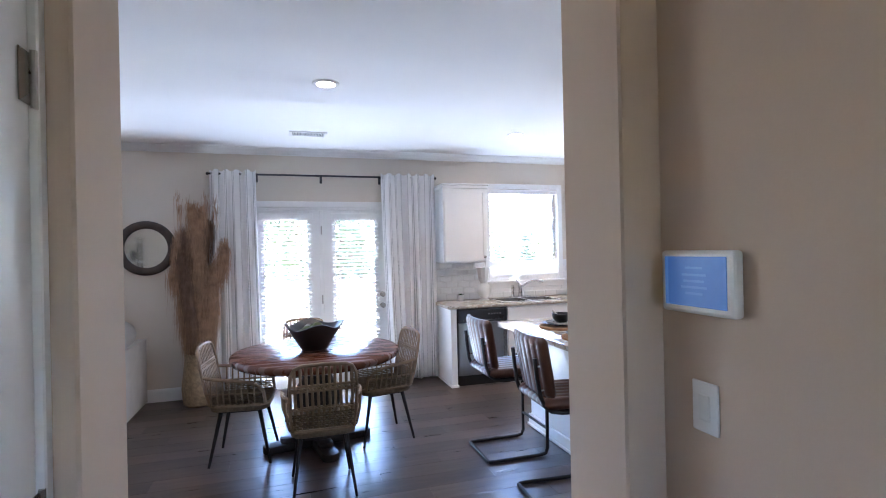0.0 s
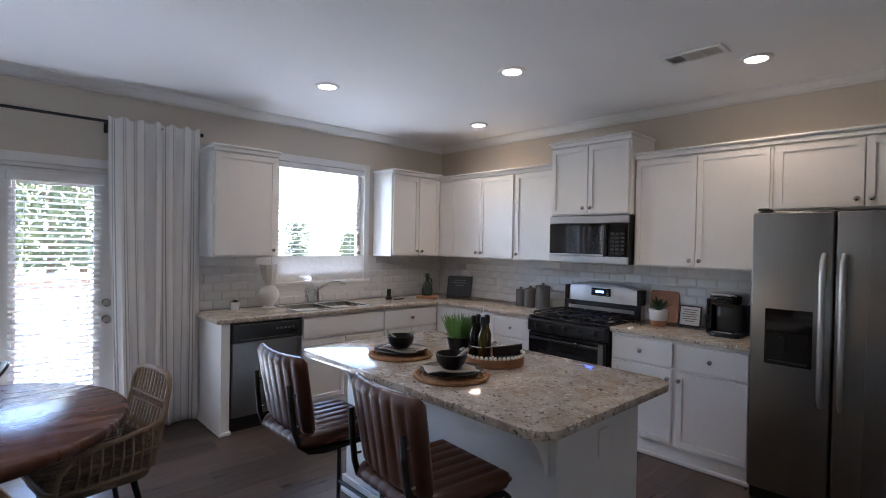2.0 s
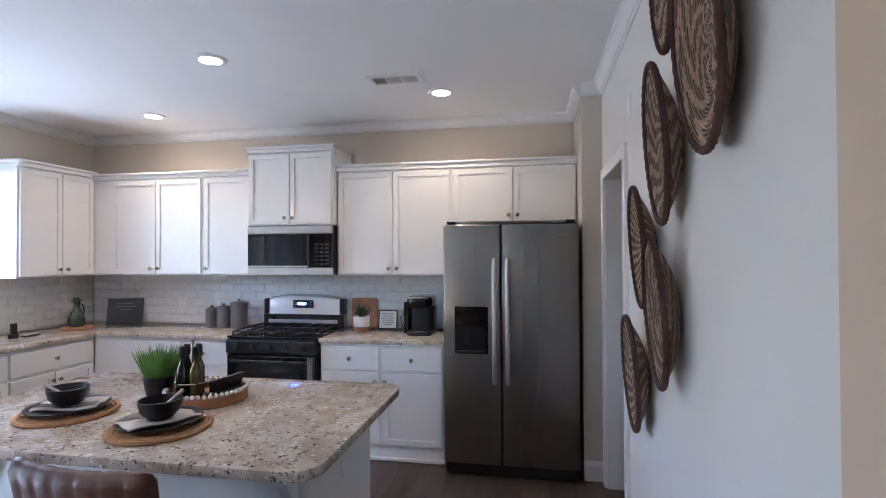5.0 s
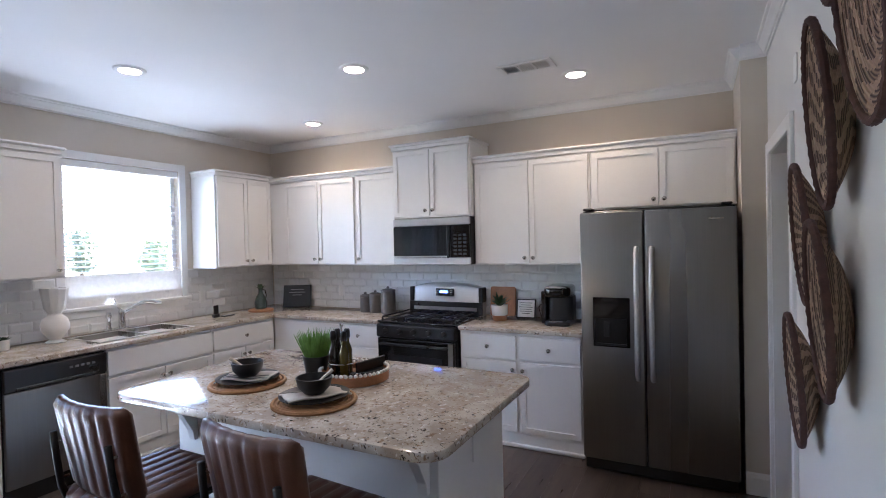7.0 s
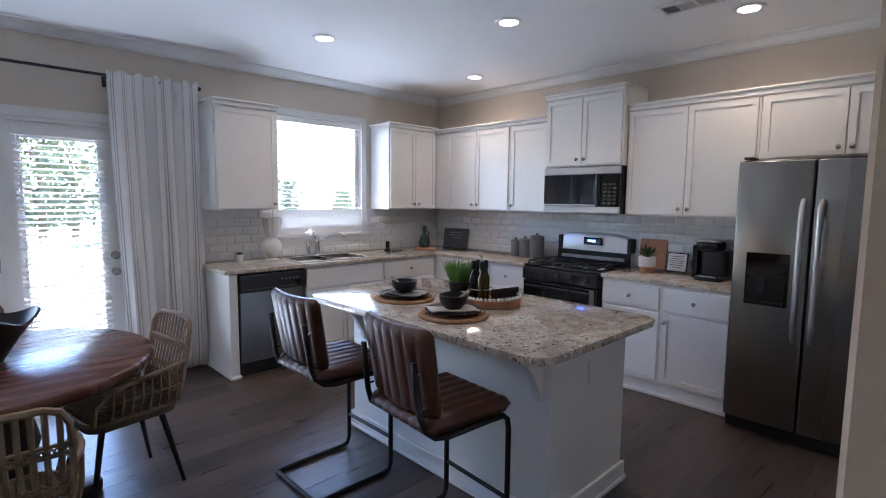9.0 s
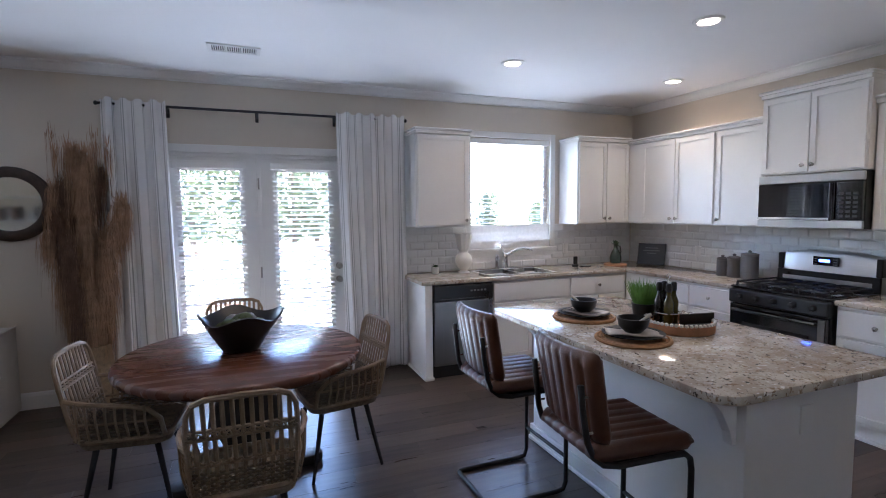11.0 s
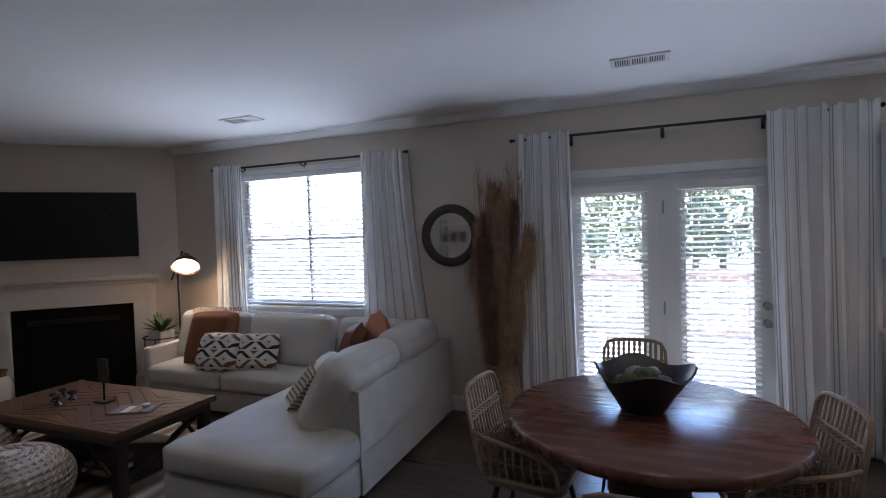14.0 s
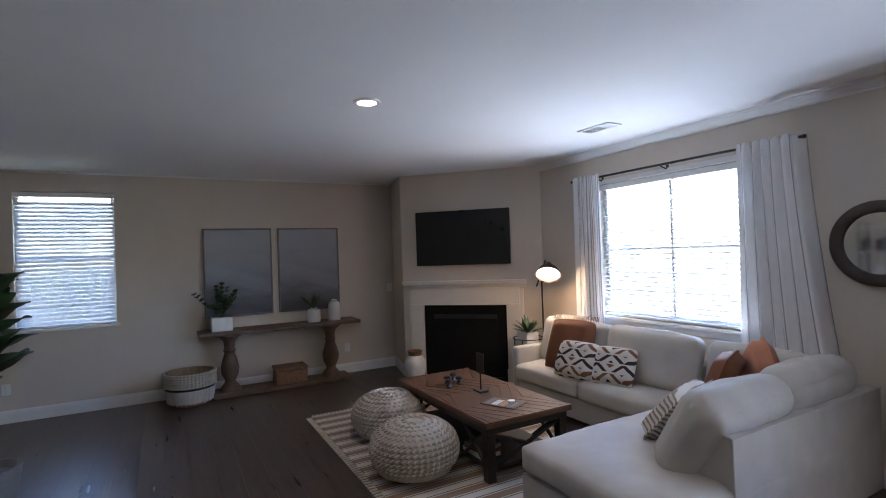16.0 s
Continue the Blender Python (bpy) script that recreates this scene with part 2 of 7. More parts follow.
M_FLOOR = mat("floor_plank", (0.074, 0.053, 0.042), 0.30, var=0.90, scale=2.6, bump=0.04, bscale=24, stretch=(1.0, 9.0, 1.0), rand=0.5)
M_GAP = mat("floor_gap", (0.02, 0.017, 0.015), 0.8)
M_STEEL = mat("brushed_steel", (0.29, 0.28, 0.265), 0.28, 1.0, var=0.10, scale=4, bump=0.03, bscale=120, stretch=(1, 1, 0.03))
M_STEEL.node_tree.nodes["Principled BSDF"].inputs["Anisotropic"].default_value = 0.55
M_HANDLE = mat("satin_handle", (0.66, 0.66, 0.66), 0.30, 1.0, var=0.05)
M_STEEL_H = mat("brushed_steel_flat", (0.62, 0.61, 0.60), 0.30, 1.0, var=0.08, scale=4, bump=0.03, bscale=120, stretch=(0.03, 1, 1))
M_CHROME = mat("chrome", (0.72, 0.72, 0.72), 0.12, 1.0, var=0.03)
M_NICKEL = mat("nickel", (0.42, 0.40, 0.37), 0.28, 1.0, var=0.05)
M_BLACK = mat("black_plastic", (0.012, 0.012, 0.013), 0.3, var=0.2)
M_BLACKG = mat("black_glass", (0.006, 0.006, 0.007), 0.06, var=0.1, coat=0.5)
M_IRON = mat("black_iron", (0.014, 0.014, 0.015), 0.5, 0.2, var=0.3, bump=0.15, bscale=140)
M_TILE = mat("glazed_tile", (0.78, 0.78, 0.77), 0.10, var=0.03, scale=3, coat=0.3, rand=0.2)
M_GROUT = mat("grout", (0.78, 0.77, 0.76), 0.9, var=0.08, scale=30, bump=0.2)
M_BLIND = mat("blind_slat", (0.80, 0.80, 0.79), 0.45, var=0.03, trans=0.5)
M_GLASS = clear("window_glass")
def linen():
    """White cloth with pairs of dark stitched stripes; the cloth's own width and height are its UV map."""
    ma = mat("curtain_linen", (0.90, 0.89, 0.88), 0.9, var=0.05, scale=3, bump=0.3, bscale=350, trans=0.22)
    nt = ma.node_tree
    uv = nt.nodes.new("ShaderNodeUVMap")
    uv.uv_map = "cloth"
    sx = nt.nodes.new("ShaderNodeSeparateXYZ")
    nt.links.new(uv.outputs[0], sx.inputs[0])

    def node(op, a, b, c=None):
        n = nt.nodes.new("ShaderNodeMath")
        n.operation = op
        for i, q in enumerate((a, b, c)):
            if isinstance(q, float):
                n.inputs[i].default_value = q
            elif q is not None:
                nt.links.new(q, n.inputs[i])
        return n.outputs[0]

    fu = node("FRACT", node("MULTIPLY", sx.outputs[0], 7.5), None)
    lines = node("MAXIMUM", node("COMPARE", fu, 0.42, 0.030), node("COMPARE", fu, 0.58, 0.030))
    dots = node("GREATER_THAN", node("FRACT", node("MULTIPLY", sx.outputs[1], 62.0), None), 0.30)
    mask = node("MULTIPLY", lines, dots)
    hs = next(n for n in nt.nodes if n.type == "HUE_SAT")
    mx = nt.nodes.new("ShaderNodeMix")
    mx.data_type = "RGBA"
    nt.links.new(mask, mx.inputs[0])
    nt.links.new(hs.outputs[0], mx.inputs[6])
    mx.inputs[7].default_value = (0.30, 0.29, 0.29, 1)
    for n in nt.nodes:
        if n.type == "BSDF_PRINCIPLED":
            nt.links.new(mx.outputs[2], n.inputs["Base Color"])
        elif n.type == "BSDF_TRANSLUCENT":
            nt.links.new(mx.outputs[2], n.inputs[0])
    return ma


M_CURT = linen()
M_LEATHER = mat("brown_leather", (0.100, 0.040, 0.022), 0.38, var=0.30, scale=7, bump=0.35, bscale=190)
M_RATTAN = mat("rattan", (0.25, 0.17, 0.10), 0.6, var=0.35, scale=18, bump=0.4, bscale=110, rand=0.1)
M_RATTAND = mat("rattan_weave", (0.16, 0.115, 0.07), 0.7, var=0.45, scale=30, bump=0.9, bscale=90)
M_TABLE = mat("table_wood", (0.125, 0.048, 0.028), 0.27, var=0.38, scale=3.0, bump=0.22, bscale=16, stretch=(1.2, 7, 1))
M_DARKW = mat("dark_wood", (0.022, 0.016, 0.013), 0.45, var=0.4, scale=6, bump=0.2, bscale=40, stretch=(1, 1, 0.2))
M_COFFEE = mat("reclaimed_wood", (0.115, 0.050, 0.020), 0.6, var=0.45, scale=5, bump=0.3, bscale=40, stretch=(1, 8, 1), rand=0.5)
M_CONSOLE = mat("weathered_wood", (0.13, 0.085, 0.055), 0.65, var=0.4, scale=5, bump=0.4, bscale=50, stretch=(5, 1, 1))
M_SOFA = mat("cream_fabric", (0.52, 0.495, 0.455), 0.9, var=0.12, scale=5, bump=0.5, bscale=260)
M_RUST = mat("rust_fabric", (0.20, 0.075, 0.032), 0.85, var=0.2, scale=9, bump=0.5, bscale=200)
M_CREAMK = mat("cream_knit", (0.58, 0.52, 0.43), 0.95, var=0.2, scale=20, bump=0.8, bscale=120)
M_POUF = mat("knit_wool", (0.52, 0.455, 0.37), 0.95, var=0.22, scale=20, bump=0.8, bscale=140)
M_PAMPAS = mat("dried_grass", (0.37, 0.225, 0.135), 0.9, var=0.5, scale=14)
M_PAMPAS2 = mat("dried_grass_dark", (0.17, 0.10, 0.065), 0.9, var=0.5, scale=14)
M_LEAF = mat("leaf_green", (0.038, 0.08, 0.028), 0.5, var=0.4, scale=12)
M_GRASS = mat("grass_blade", (0.10, 0.22, 0.03), 0.6, var=0.45, scale=20)
M_WHITE = mat("white_ceramic", (0.76, 0.75, 0.72), 0.3, var=0.05, coat=0.2)
M_GREYC = mat("grey_ceramic", (0.17, 0.165, 0.16), 0.5, var=0.15, bump=0.15)
M_BLACKC = mat("black_ceramic", (0.010, 0.010, 0.011), 0.35, var=0.3)
M_NAPKIN = mat("napkin_linen", (0.62, 0.58, 0.53), 0.95, var=0.08, scale=30, bump=0.4, bscale=300)
M_JUTE = mat("jute_mat", (0.42, 0.23, 0.11), 0.9, var=0.3, scale=30, bump=0.8, bscale=160)
M_CORK = mat("terracotta_wood", (0.42, 0.20, 0.10), 0.7, var=0.25, scale=12, bump=0.3)
M_WICK = mat("wicker", (0.20, 0.11, 0.06), 0.75, var=0.4, scale=30, bump=0.6, bscale=120)
M_SEAGR = mat("seagrass", (0.26, 0.18, 0.10), 0.85, var=0.4, scale=30, bump=0.7, bscale=120)
M_MIRROR = mat("mirror_glass", (0.86, 0.87, 0.87), 0.02, 1.0, var=0.0)
M_FRAMEW = mat("mirror_frame_wood", (0.060, 0.042, 0.032), 0.6, var=0.45, scale=10, bump=0.4)
M_SCREEN = mat("screen_glass", (0.004, 0.004, 0.005), 0.3, var=0.1)
M_LAMPON = glow("lit_lens", (1.0, 0.82, 0.64), 2.5)
M_BULB = glow("lit_bulb", (1.0, 0.84, 0.62), 2.2)


def granite():
    ma = bpy.data.materials.new("granite")
    ma.use_nodes = True
    nt = ma.node_tree
    p = nt.nodes["Principled BSDF"]
    p.inputs["Roughness"].default_value = 0.09
    tc = nt.nodes.new("ShaderNodeTexCoord")
    last = None
    spec = ((9.0, 0.40, 0.60, (0.44, 0.37, 0.295), (0.60, 0.545, 0.47)), (52.0, 0.59, 0.65, None, (0.30, 0.21, 0.14)), (64.0, 0.62, 0.66, None, (0.045, 0.035, 0.032)), (46.0, 0.60, 0.68, None, (0.78, 0.76, 0.72)))
    for i, (sc, lo, hi, c0, c1) in enumerate(spec):
        n = nt.nodes.new("ShaderNodeTexNoise")
        n.inputs["Scale"].default_value, n.inputs["Detail"].default_value, n.inputs["Distortion"].default_value = sc, 5, 0.6
        mp = nt.nodes.new("ShaderNodeMapping")
        mp.inputs["Location"].default_value = (i * 7.3, i * 3.1, i)
        nt.links.new(tc.outputs["Object"], mp.inputs[0])
        nt.links.new(mp.outputs[0], n.inputs["Vector"])
        mr = nt.nodes.new("ShaderNodeMapRange")
        mr.inputs[1].default_value, mr.inputs[2].default_value = lo, hi
        nt.links.new(n.outputs[0], mr.inputs[0])
        mx = nt.nodes.new("ShaderNodeMix")
        mx.data_type = "RGBA"
        nt.links.new(mr.outputs[0], mx.inputs[0])
        if last is None:
            mx.inputs[6].default_value = (*c0, 1)
        else:
            nt.links.new(last, mx.inputs[6])
        mx.inputs[7].default_value = (*c1, 1)
        last = mx.outputs[2]
    nt.links.new(last, p.inputs["Base Color"])
    return ma


M_GRANITE = granite()


# ---- large structure ----
def wall(name, bm, label="smooth beige painted wall", paint=None):
    return single(name, bm, paint or M_WALL, label, "wall", kind="structure")


def pierced(name, x0, x1, y0, y1, z1, holes, along="x", paint=None):
    """A wall with rectangular openings (a0, z0, a1, z1) through it."""
    bm = bmesh.new()
    cuts = sorted({x0, x1, *[h[0] for h in holes], *[h[2] for h in holes]}) if along == "x" else sorted({y0, y1, *[h[0] for h in holes], *[h[2] for h in holes]})
    for a, b in zip(cuts, cuts[1:]):
        spans = sorted((h[1], h[3]) for h in holes if h[0] <= a + 1e-6 and h[2] >= b - 1e-6)
        z = 0.0
        for lo, hi in spans + [(z1, z1)]:
            if lo > z + 1e-6:
                if along == "x":
                    box(bm, a, y0, z, b, y1, lo)
                else:
                    box(bm, x0, a, z, x1, b, lo)
            z = hi
    bmesh.ops.remove_doubles(bm, verts=bm.verts, dist=0.0005)
    return wall(name, bm, "smooth beige wall, colour lightened for the window light" if paint else "smooth beige painted wall", paint)


DOOR = (0.44, 0.0, 2.00, 2.06)          # the patio doors' opening
KWIN = (3.31, 1.13, 4.29, 2.31)         # kitchen window
LWIN = (-3.00, 0.93, -1.36, 2.34)       # living room window
SWIN = (2.29, 0.98, 3.22, 2.50)         # side window, along y
YF = 1.15                               # living room's front wall
pierced("wall_north", XL - 0.15, XR + 0.15, YB, YB + 0.15, CEIL, (DOOR, KWIN, LWIN))
pierced("wall_west", XL - 0.15, XL, YF, YB, CEIL, (SWIN,), "y")
wall("wall_east", B(XR, YS, 0, XR + 0.15, YB, CEIL))
# window light on this wall is put into its paler colour
pierced("wall_south", 1.80, XR + 0.15, YS - 0.13, YS, CEIL, ((3.90, 0.0, 4.66, 2.05),), paint=M_WALL_LIT)
wall("wall_front", B(XL - 0.15, YF - 0.15, 0, 0.28, YF, CEIL))
wall("wall_hall_west", B(0.28, -0.6, 0, 0.42, 3.00, CEIL), paint=M_HALL_WARMLIT)
wall("wall_hall_east", B(1.78, -0.6, 0, 1.92, 3.00, CEIL), paint=M_HALL_WARMLIT)
# opening for the unseen window that lets daylight into the hall
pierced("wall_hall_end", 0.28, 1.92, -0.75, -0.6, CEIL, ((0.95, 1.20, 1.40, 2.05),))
wall("wall_pantry", B(3.48, 2.10, 0, 5.60, 2.22, CEIL))
# unseen side walls, added to keep sky light out of the doorway
wall("wall_unseen_pantry_west", B(3.48, 2.221, 0, 3.60, 2.999, CEIL))
wall("wall_unseen_pantry_east", B(5.45, 2.221, 0, 5.60, 2.999, CEIL))
wall("opening_side_east", B(1.665, 3.00, 0, 1.80, 3.27, CEIL, bev=0.006), paint=M_HALL_WARMLIT)
wall("opening_side_west", B(0.28, 3.00, 0, 0.515, 3.27, CEIL, bev=0.006), paint=M_HALL_WARMLIT)
wall("wall_stub", B(4.76, YS + 0.001, 0, XR, 3.27, CEIL))
# the slanting chimney breast in the corner of the living room
_d = bmesh.new()
prism(_d, [(XL, 6.735), (-5.326, 6.564), (-3.99, YB), (XL, YB)], 0, CEIL)
wall("wall_chimney_breast", _d)
single("ceiling", B(XL - 0.3, -0.9, CEIL, XR + 0.3, YB + 0.3, CEIL + 0.3), M_CEIL, "flat matt white painted ceiling", "ceiling", kind="structure")
single("subfloor", B(XL - 0.15, -0.75, -0.2, XR + 0.15, YB + 0.15, -0.012), M_GAP, "dark ground under the floor planks", "floor", kind="structure")


def strip(name, prof, a, b, label, parent=None):
    """A moulding of profile (out, z) from a to b, with the room on the left of the way from a to b."""
    a, b = Vector((*a, 0)), Vector((*b, 0))
    d = (b - a).normalized()
    n = Vector((-d.y, d.x, 0))
    bm = bmesh.new()
    r0 = [bm.verts.new(a + n * o + Vector((0, 0, z))) for o, z in prof]
    r1 = [bm.verts.new(b + n * o + Vector((0, 0, z))) for o, z in prof]
    k = len(prof)
    for i in range(k):
        bm.faces.new((r0[i], r0[(i + 1) % k], r1[(i + 1) % k], r1[i]))
    bm.faces.new(r0)
    bm.faces.new(r1[::-1])
    return single(name, bm, M_TRIM, label, "trim", kind="structure")


CROWN = [(0.0, CEIL - 0.082), (0.010, CEIL - 0.082), (0.012, CEIL - 0.070), (0.020, CEIL - 0.066), (0.030, CEIL - 0.046), (0.044, CEIL - 0.026), (0.046, CEIL - 0.018), (0.058, CEIL - 0.014), (0.060, CEIL), (0.0, CEIL)]
BASE = [(0.0, 0.0), (0.016, 0.0), (0.016, 0.105), (0.010, 0.125), (0.0, 0.135)]
for _a, _b in (((XR, 3.27), (XR, YB)), ((XR, YB), (-3.99, YB)), ((4.76, YS), (4.76, 3.27)), ((1.80, YS), (4.76, YS)), ((4.76, 3.27), (XR, 3.27))):
    strip("crown_moulding", CROWN, _a, _b, "white painted crown moulding under the ceiling")
strip("ceiling_trim", [(0.0, CEIL - 0.022), (0.012, CEIL - 0.022), (0.016, CEIL), (0.0, CEIL)], (XL, 6.735), (XL, YF), "thin white trim strip under the ceiling")
for _a, _b in (((0.44, YB), (-0.5, YB)), ((2.56, YB), (2.0, YB)), ((-0.5, YB), (-3.99, YB)), ((XL, 6.735), (XL, YF)), ((-5.326, 6.564), (XL, 6.735)), ((1.80, YS), (3.83, YS)), ((4.76, YS), (4.76, 3.27)), ((1.78, 0.2), (1.78, 3.0))):
    strip("baseboard", BASE, _a, _b, "white painted baseboard along the wall")


def casing(parent, x0, x1, z0, z1, y, w=0.07, sill=True):
    """Flat trim round an opening in the plane y, room towards -y, as parts of a window or door."""
    part("casing", B(x0 - w, y - 0.018, z0, x0, y, z1 + w, bev=0.003), M_TRIM, parent)
    part("casing", B(x1, y - 0.018, z0, x1 + w, y, z1 + w, bev=0.003), M_TRIM, parent)
    part("casing", B(x0, y - 0.018, z1, x1, y, z1 + w, bev=0.003), M_TRIM, parent)
    if sill:
        part("window_sill", B(x0 - w - 0.015, y - 0.045, z0 - 0.03, x1 + w + 0.015, y, z0, bev=0.004), M_TRIM, parent)
        part("apron", B(x0 - w, y - 0.015, z0 - 0.09, x1 + w, y, z0 - 0.032, bev=0.003), M_TRIM, parent)


def blind(name, w, z0, z1, tilt, m, label, pitch=0.044, slats=None):
    """A venetian blind hanging in the plane y=0 from x=0 to w."""
    t = thing(name, label, "blind", m)
    part("headrail", B(-0.01, -0.035, z1 - 0.055, w + 0.01, 0.02, z1, bev=0.005), M_TRIM, t)
    part("bottom_rail", B(0.0, -0.022, z0, w, 0.022, z0 + 0.02, bev=0.004), M_TRIM, t)
    me = solid("slat", B(0, -0.024, -0.0013, w, 0.024, 0.0013), slats or M_BLIND)
    n = int((z1 - z0 - 0.09) / pitch)
    for i in range(n):
        s = new("slat", me)
        s.parent = t
        s.matrix_basis = pose(0, 0, z0 + 0.045 + i * pitch, tilt + random.uniform(-2, 2), 0, 0)
    for q in (0.15, 0.85):
        part("cord", rod(bmesh.new(), (w * q, -0.026, z0), (w * q, -0.026, z1 - 0.05), 0.0012, seg=5), M_TRIM, t)
    return t


def sash(name, x0, x1, z0, z1, y, mullion, label, rail=True):
    t = thing(name, label, "window", kind="structure")
    for a, b, c, d in ((x0, z0, x0 + 0.04, z1), (x1 - 0.04, z0, x1, z1), (x0 + 0.04, z0, x1 - 0.04, z0 + 0.04), (x0 + 0.04, z1 - 0.04, x1 - 0.04, z1)):
        part("window_frame", B(a, y + 0.06, b, c, y + 0.11, d, bev=0.003), M_TRIM, t)
    zm = (z0 + z1) / 2
    if rail:
        part("meeting_rail", B(x0 + 0.04, y + 0.065, zm - 0.015, x1 - 0.04, y + 0.105, zm + 0.015, bev=0.003), M_TRIM, t)
    for q in mullion:
        part("mullion", B(q - 0.014, y + 0.062, z0 + 0.04, q + 0.014, y + 0.108, z1 - 0.04, bev=0.003), M_TRIM, t)
    for lo, hi in ((z0 + 0.04, zm - 0.015), (zm + 0.015, z1 - 0.04)) if rail else ((z0 + 0.04, z1 - 0.04),):
        xs = [x0 + 0.04, *mullion, x1 - 0.04]
        for a, b in zip(xs, xs[1:]):
            g = part("pane", B(a, y + 0.083, lo, b, y + 0.087, hi), M_GLASS, t)
            g.visible_shadow = False
    return t


_w = sash("window_1", KWIN[0], KWIN[2], KWIN[1], KWIN[3], YB, (), "white framed kitchen window over the sink", False)
casing(_w, KWIN[0], KWIN[2], KWIN[1], KWIN[3], YB, 0.065)
blind("window_blind", KWIN[2] - KWIN[0] - 0.03, KWIN[1] + 0.01, KWIN[3] - 0.005, 10, pose(KWIN[0] + 0.015, YB + 0.03, 0), "white slatted blind, lowered in the kitchen window")
# added behind the camera, unseen, to brighten the hall
sash("hall_fill_window", 0.95, 1.40, 1.20, 2.05, -0.75, (), "white framed window added out of view to light the hall")
_w = sash("window_2", LWIN[0], LWIN[2], LWIN[1], LWIN[3], YB, (-2.18,), "white framed double living room window")
casing(_w, LWIN[0], LWIN[2], LWIN[1], LWIN[3], YB, 0.05)
blind("window_blind", LWIN[2] - LWIN[0] - 0.03, LWIN[1] + 0.01, LWIN[3] - 0.005, 16, pose(LWIN[0] + 0.015, YB + 0.03, 0), "white slatted blind, lowered and half open", 0.046)
_t = thing("window_3", "white framed side window in the living room", "window", kind="structure")
for a, b, c, d in ((SWIN[0], SWIN[1], SWIN[0] + 0.04, SWIN[3]), (SWIN[2] - 0.04, SWIN[1], SWIN[2], SWIN[3]), (SWIN[0] + 0.04, SWIN[1], SWIN[2] - 0.04, SWIN[1] + 0.04), (SWIN[0] + 0.04, SWIN[3] - 0.04, SWIN[2] - 0.04, SWIN[3])):
    part("window_frame", B(XL - 0.11, a, b, XL - 0.06, c, d, bev=0.003), M_TRIM, _t)
part("meeting_rail", B(XL - 0.105, SWIN[0] + 0.04, 1.72, XL - 0.065, SWIN[2] - 0.04, 1.76), M_TRIM, _t)
for lo, hi in ((SWIN[1] + 0.04, 1.72), (1.76, SWIN[3] - 0.04)):
    part("pane", B(XL - 0.087, SWIN[0] + 0.04, lo, XL - 0.083, SWIN[2] - 0.04, hi), M_GLASS, _t).visible_shadow = False
part("window_sill", B(XL, SWIN[0] - 0.03, SWIN[1] - 0.03, XL + 0.035, SWIN[2] + 0.03, SWIN[1], bev=0.004), M_TRIM, _t)
blind("window_blind", SWIN[2] - SWIN[0] - 0.02, SWIN[1] + 0.01, SWIN[3] - 0.005, 66, pose(XL - 0.03, SWIN[0] + 0.01, 0, 0, 0, 90), "white slatted blind, lowered in the side window", 0.046, mat("blind_slat_dense", (0.72, 0.74, 0.76), 0.5, var=0.03, trans=0.22))


# patio doors: two leaves with glass, blinds on each
def leaf(name, x0, x1, label, handle):
    t = thing(name, label, "door", kind="structure")
    y0, y1, z1 = YB + 0.02, YB + 0.065, 2.029
    gx0, gx1, gz0, gz1 = x0 + 0.12, x1 - 0.12, 0.24, 1.93
    for a, b, c, d in ((x0, 0.012, gx0, z1), (gx1, 0.012, x1, z1), (gx0, 0.012, gx1, gz0), (gx0, gz1, gx1, z1)):
        part("stile" if d == z1 and b < 0.1 else "rail", B(a, y0, b, c, y1, d, bev=0.002), M_TRIM, t)
    for a, b, c, d in ((gx0, gz0, gx0 + 0.02, gz1), (gx1 - 0.02, gz0, gx1, gz1), (gx0 + 0.02, gz0, gx1 - 0.02, gz0 + 0.02), (gx0 + 0.02, gz1 - 0.02, gx1 - 0.02, gz1)):
        part("glazing_bead", B(a, y0 - 0.012, b, c, y0 - 0.001, d, bev=0.003), M_TRIM, t)
    g = part("pane", B(gx0, y0 + 0.02, gz0, gx1, y0 + 0.024, gz1), M_GLASS, t)
    g.visible_shadow = False
    for zz in handle:
        k = part("door_knob", lathe(bmesh.new(), [(0.03, 0), (0.03, 0.008), (0.012, 0.012), (0.012, 0.035), (0.027, 0.045), (0.029, 0.06), (0.015, 0.07)], 20), M_NICKEL, t, "satin nickel knob", True)
        k.matrix_basis = pose(x1 - 0.055, y0, zz, 90, 0, 0)
    return t


leaf("door_1", 0.46, 1.205, "white fixed patio door leaf with full glass", ())
leaf("door_2", 1.245, 1.98, "white patio door leaf with full glass, closed", (0.90, 1.03))
_t = thing("door_frame", "white wooden frame round the patio doors", "door frame", kind="structure")
part("post", B(1.205, YB + 0.005, 0, 1.245, YB + 0.075, 2.03, bev=0.003), M_TRIM, _t)
part("head", B(0.44, YB - 0.001, 2.03, 2.0, YB + 0.10, 2.06), M_TRIM, _t)
part("jamb", B(0.44, YB - 0.001, 0, 0.457, YB + 0.10, 2.03), M_TRIM, _t)
part("jamb", B(1.983, YB - 0.001, 0, 2.0, YB + 0.10, 2.03), M_TRIM, _t)
part("threshold", B(0.44, YB - 0.01, -0.01, 2.0, YB + 0.14, 0.012, bev=0.003), M_NICKEL, _t)
for zz in (0.25, 0.95, 1.75):
    part("hinge", rod(bmesh.new(), (1.225, YB - 0.002, zz), (1.225, YB - 0.002, zz + 0.1), 0.008, seg=8), M_NICKEL, _t)
casing(_t, 0.44, 2.0, 0.0, 2.06, YB, 0.07, False)
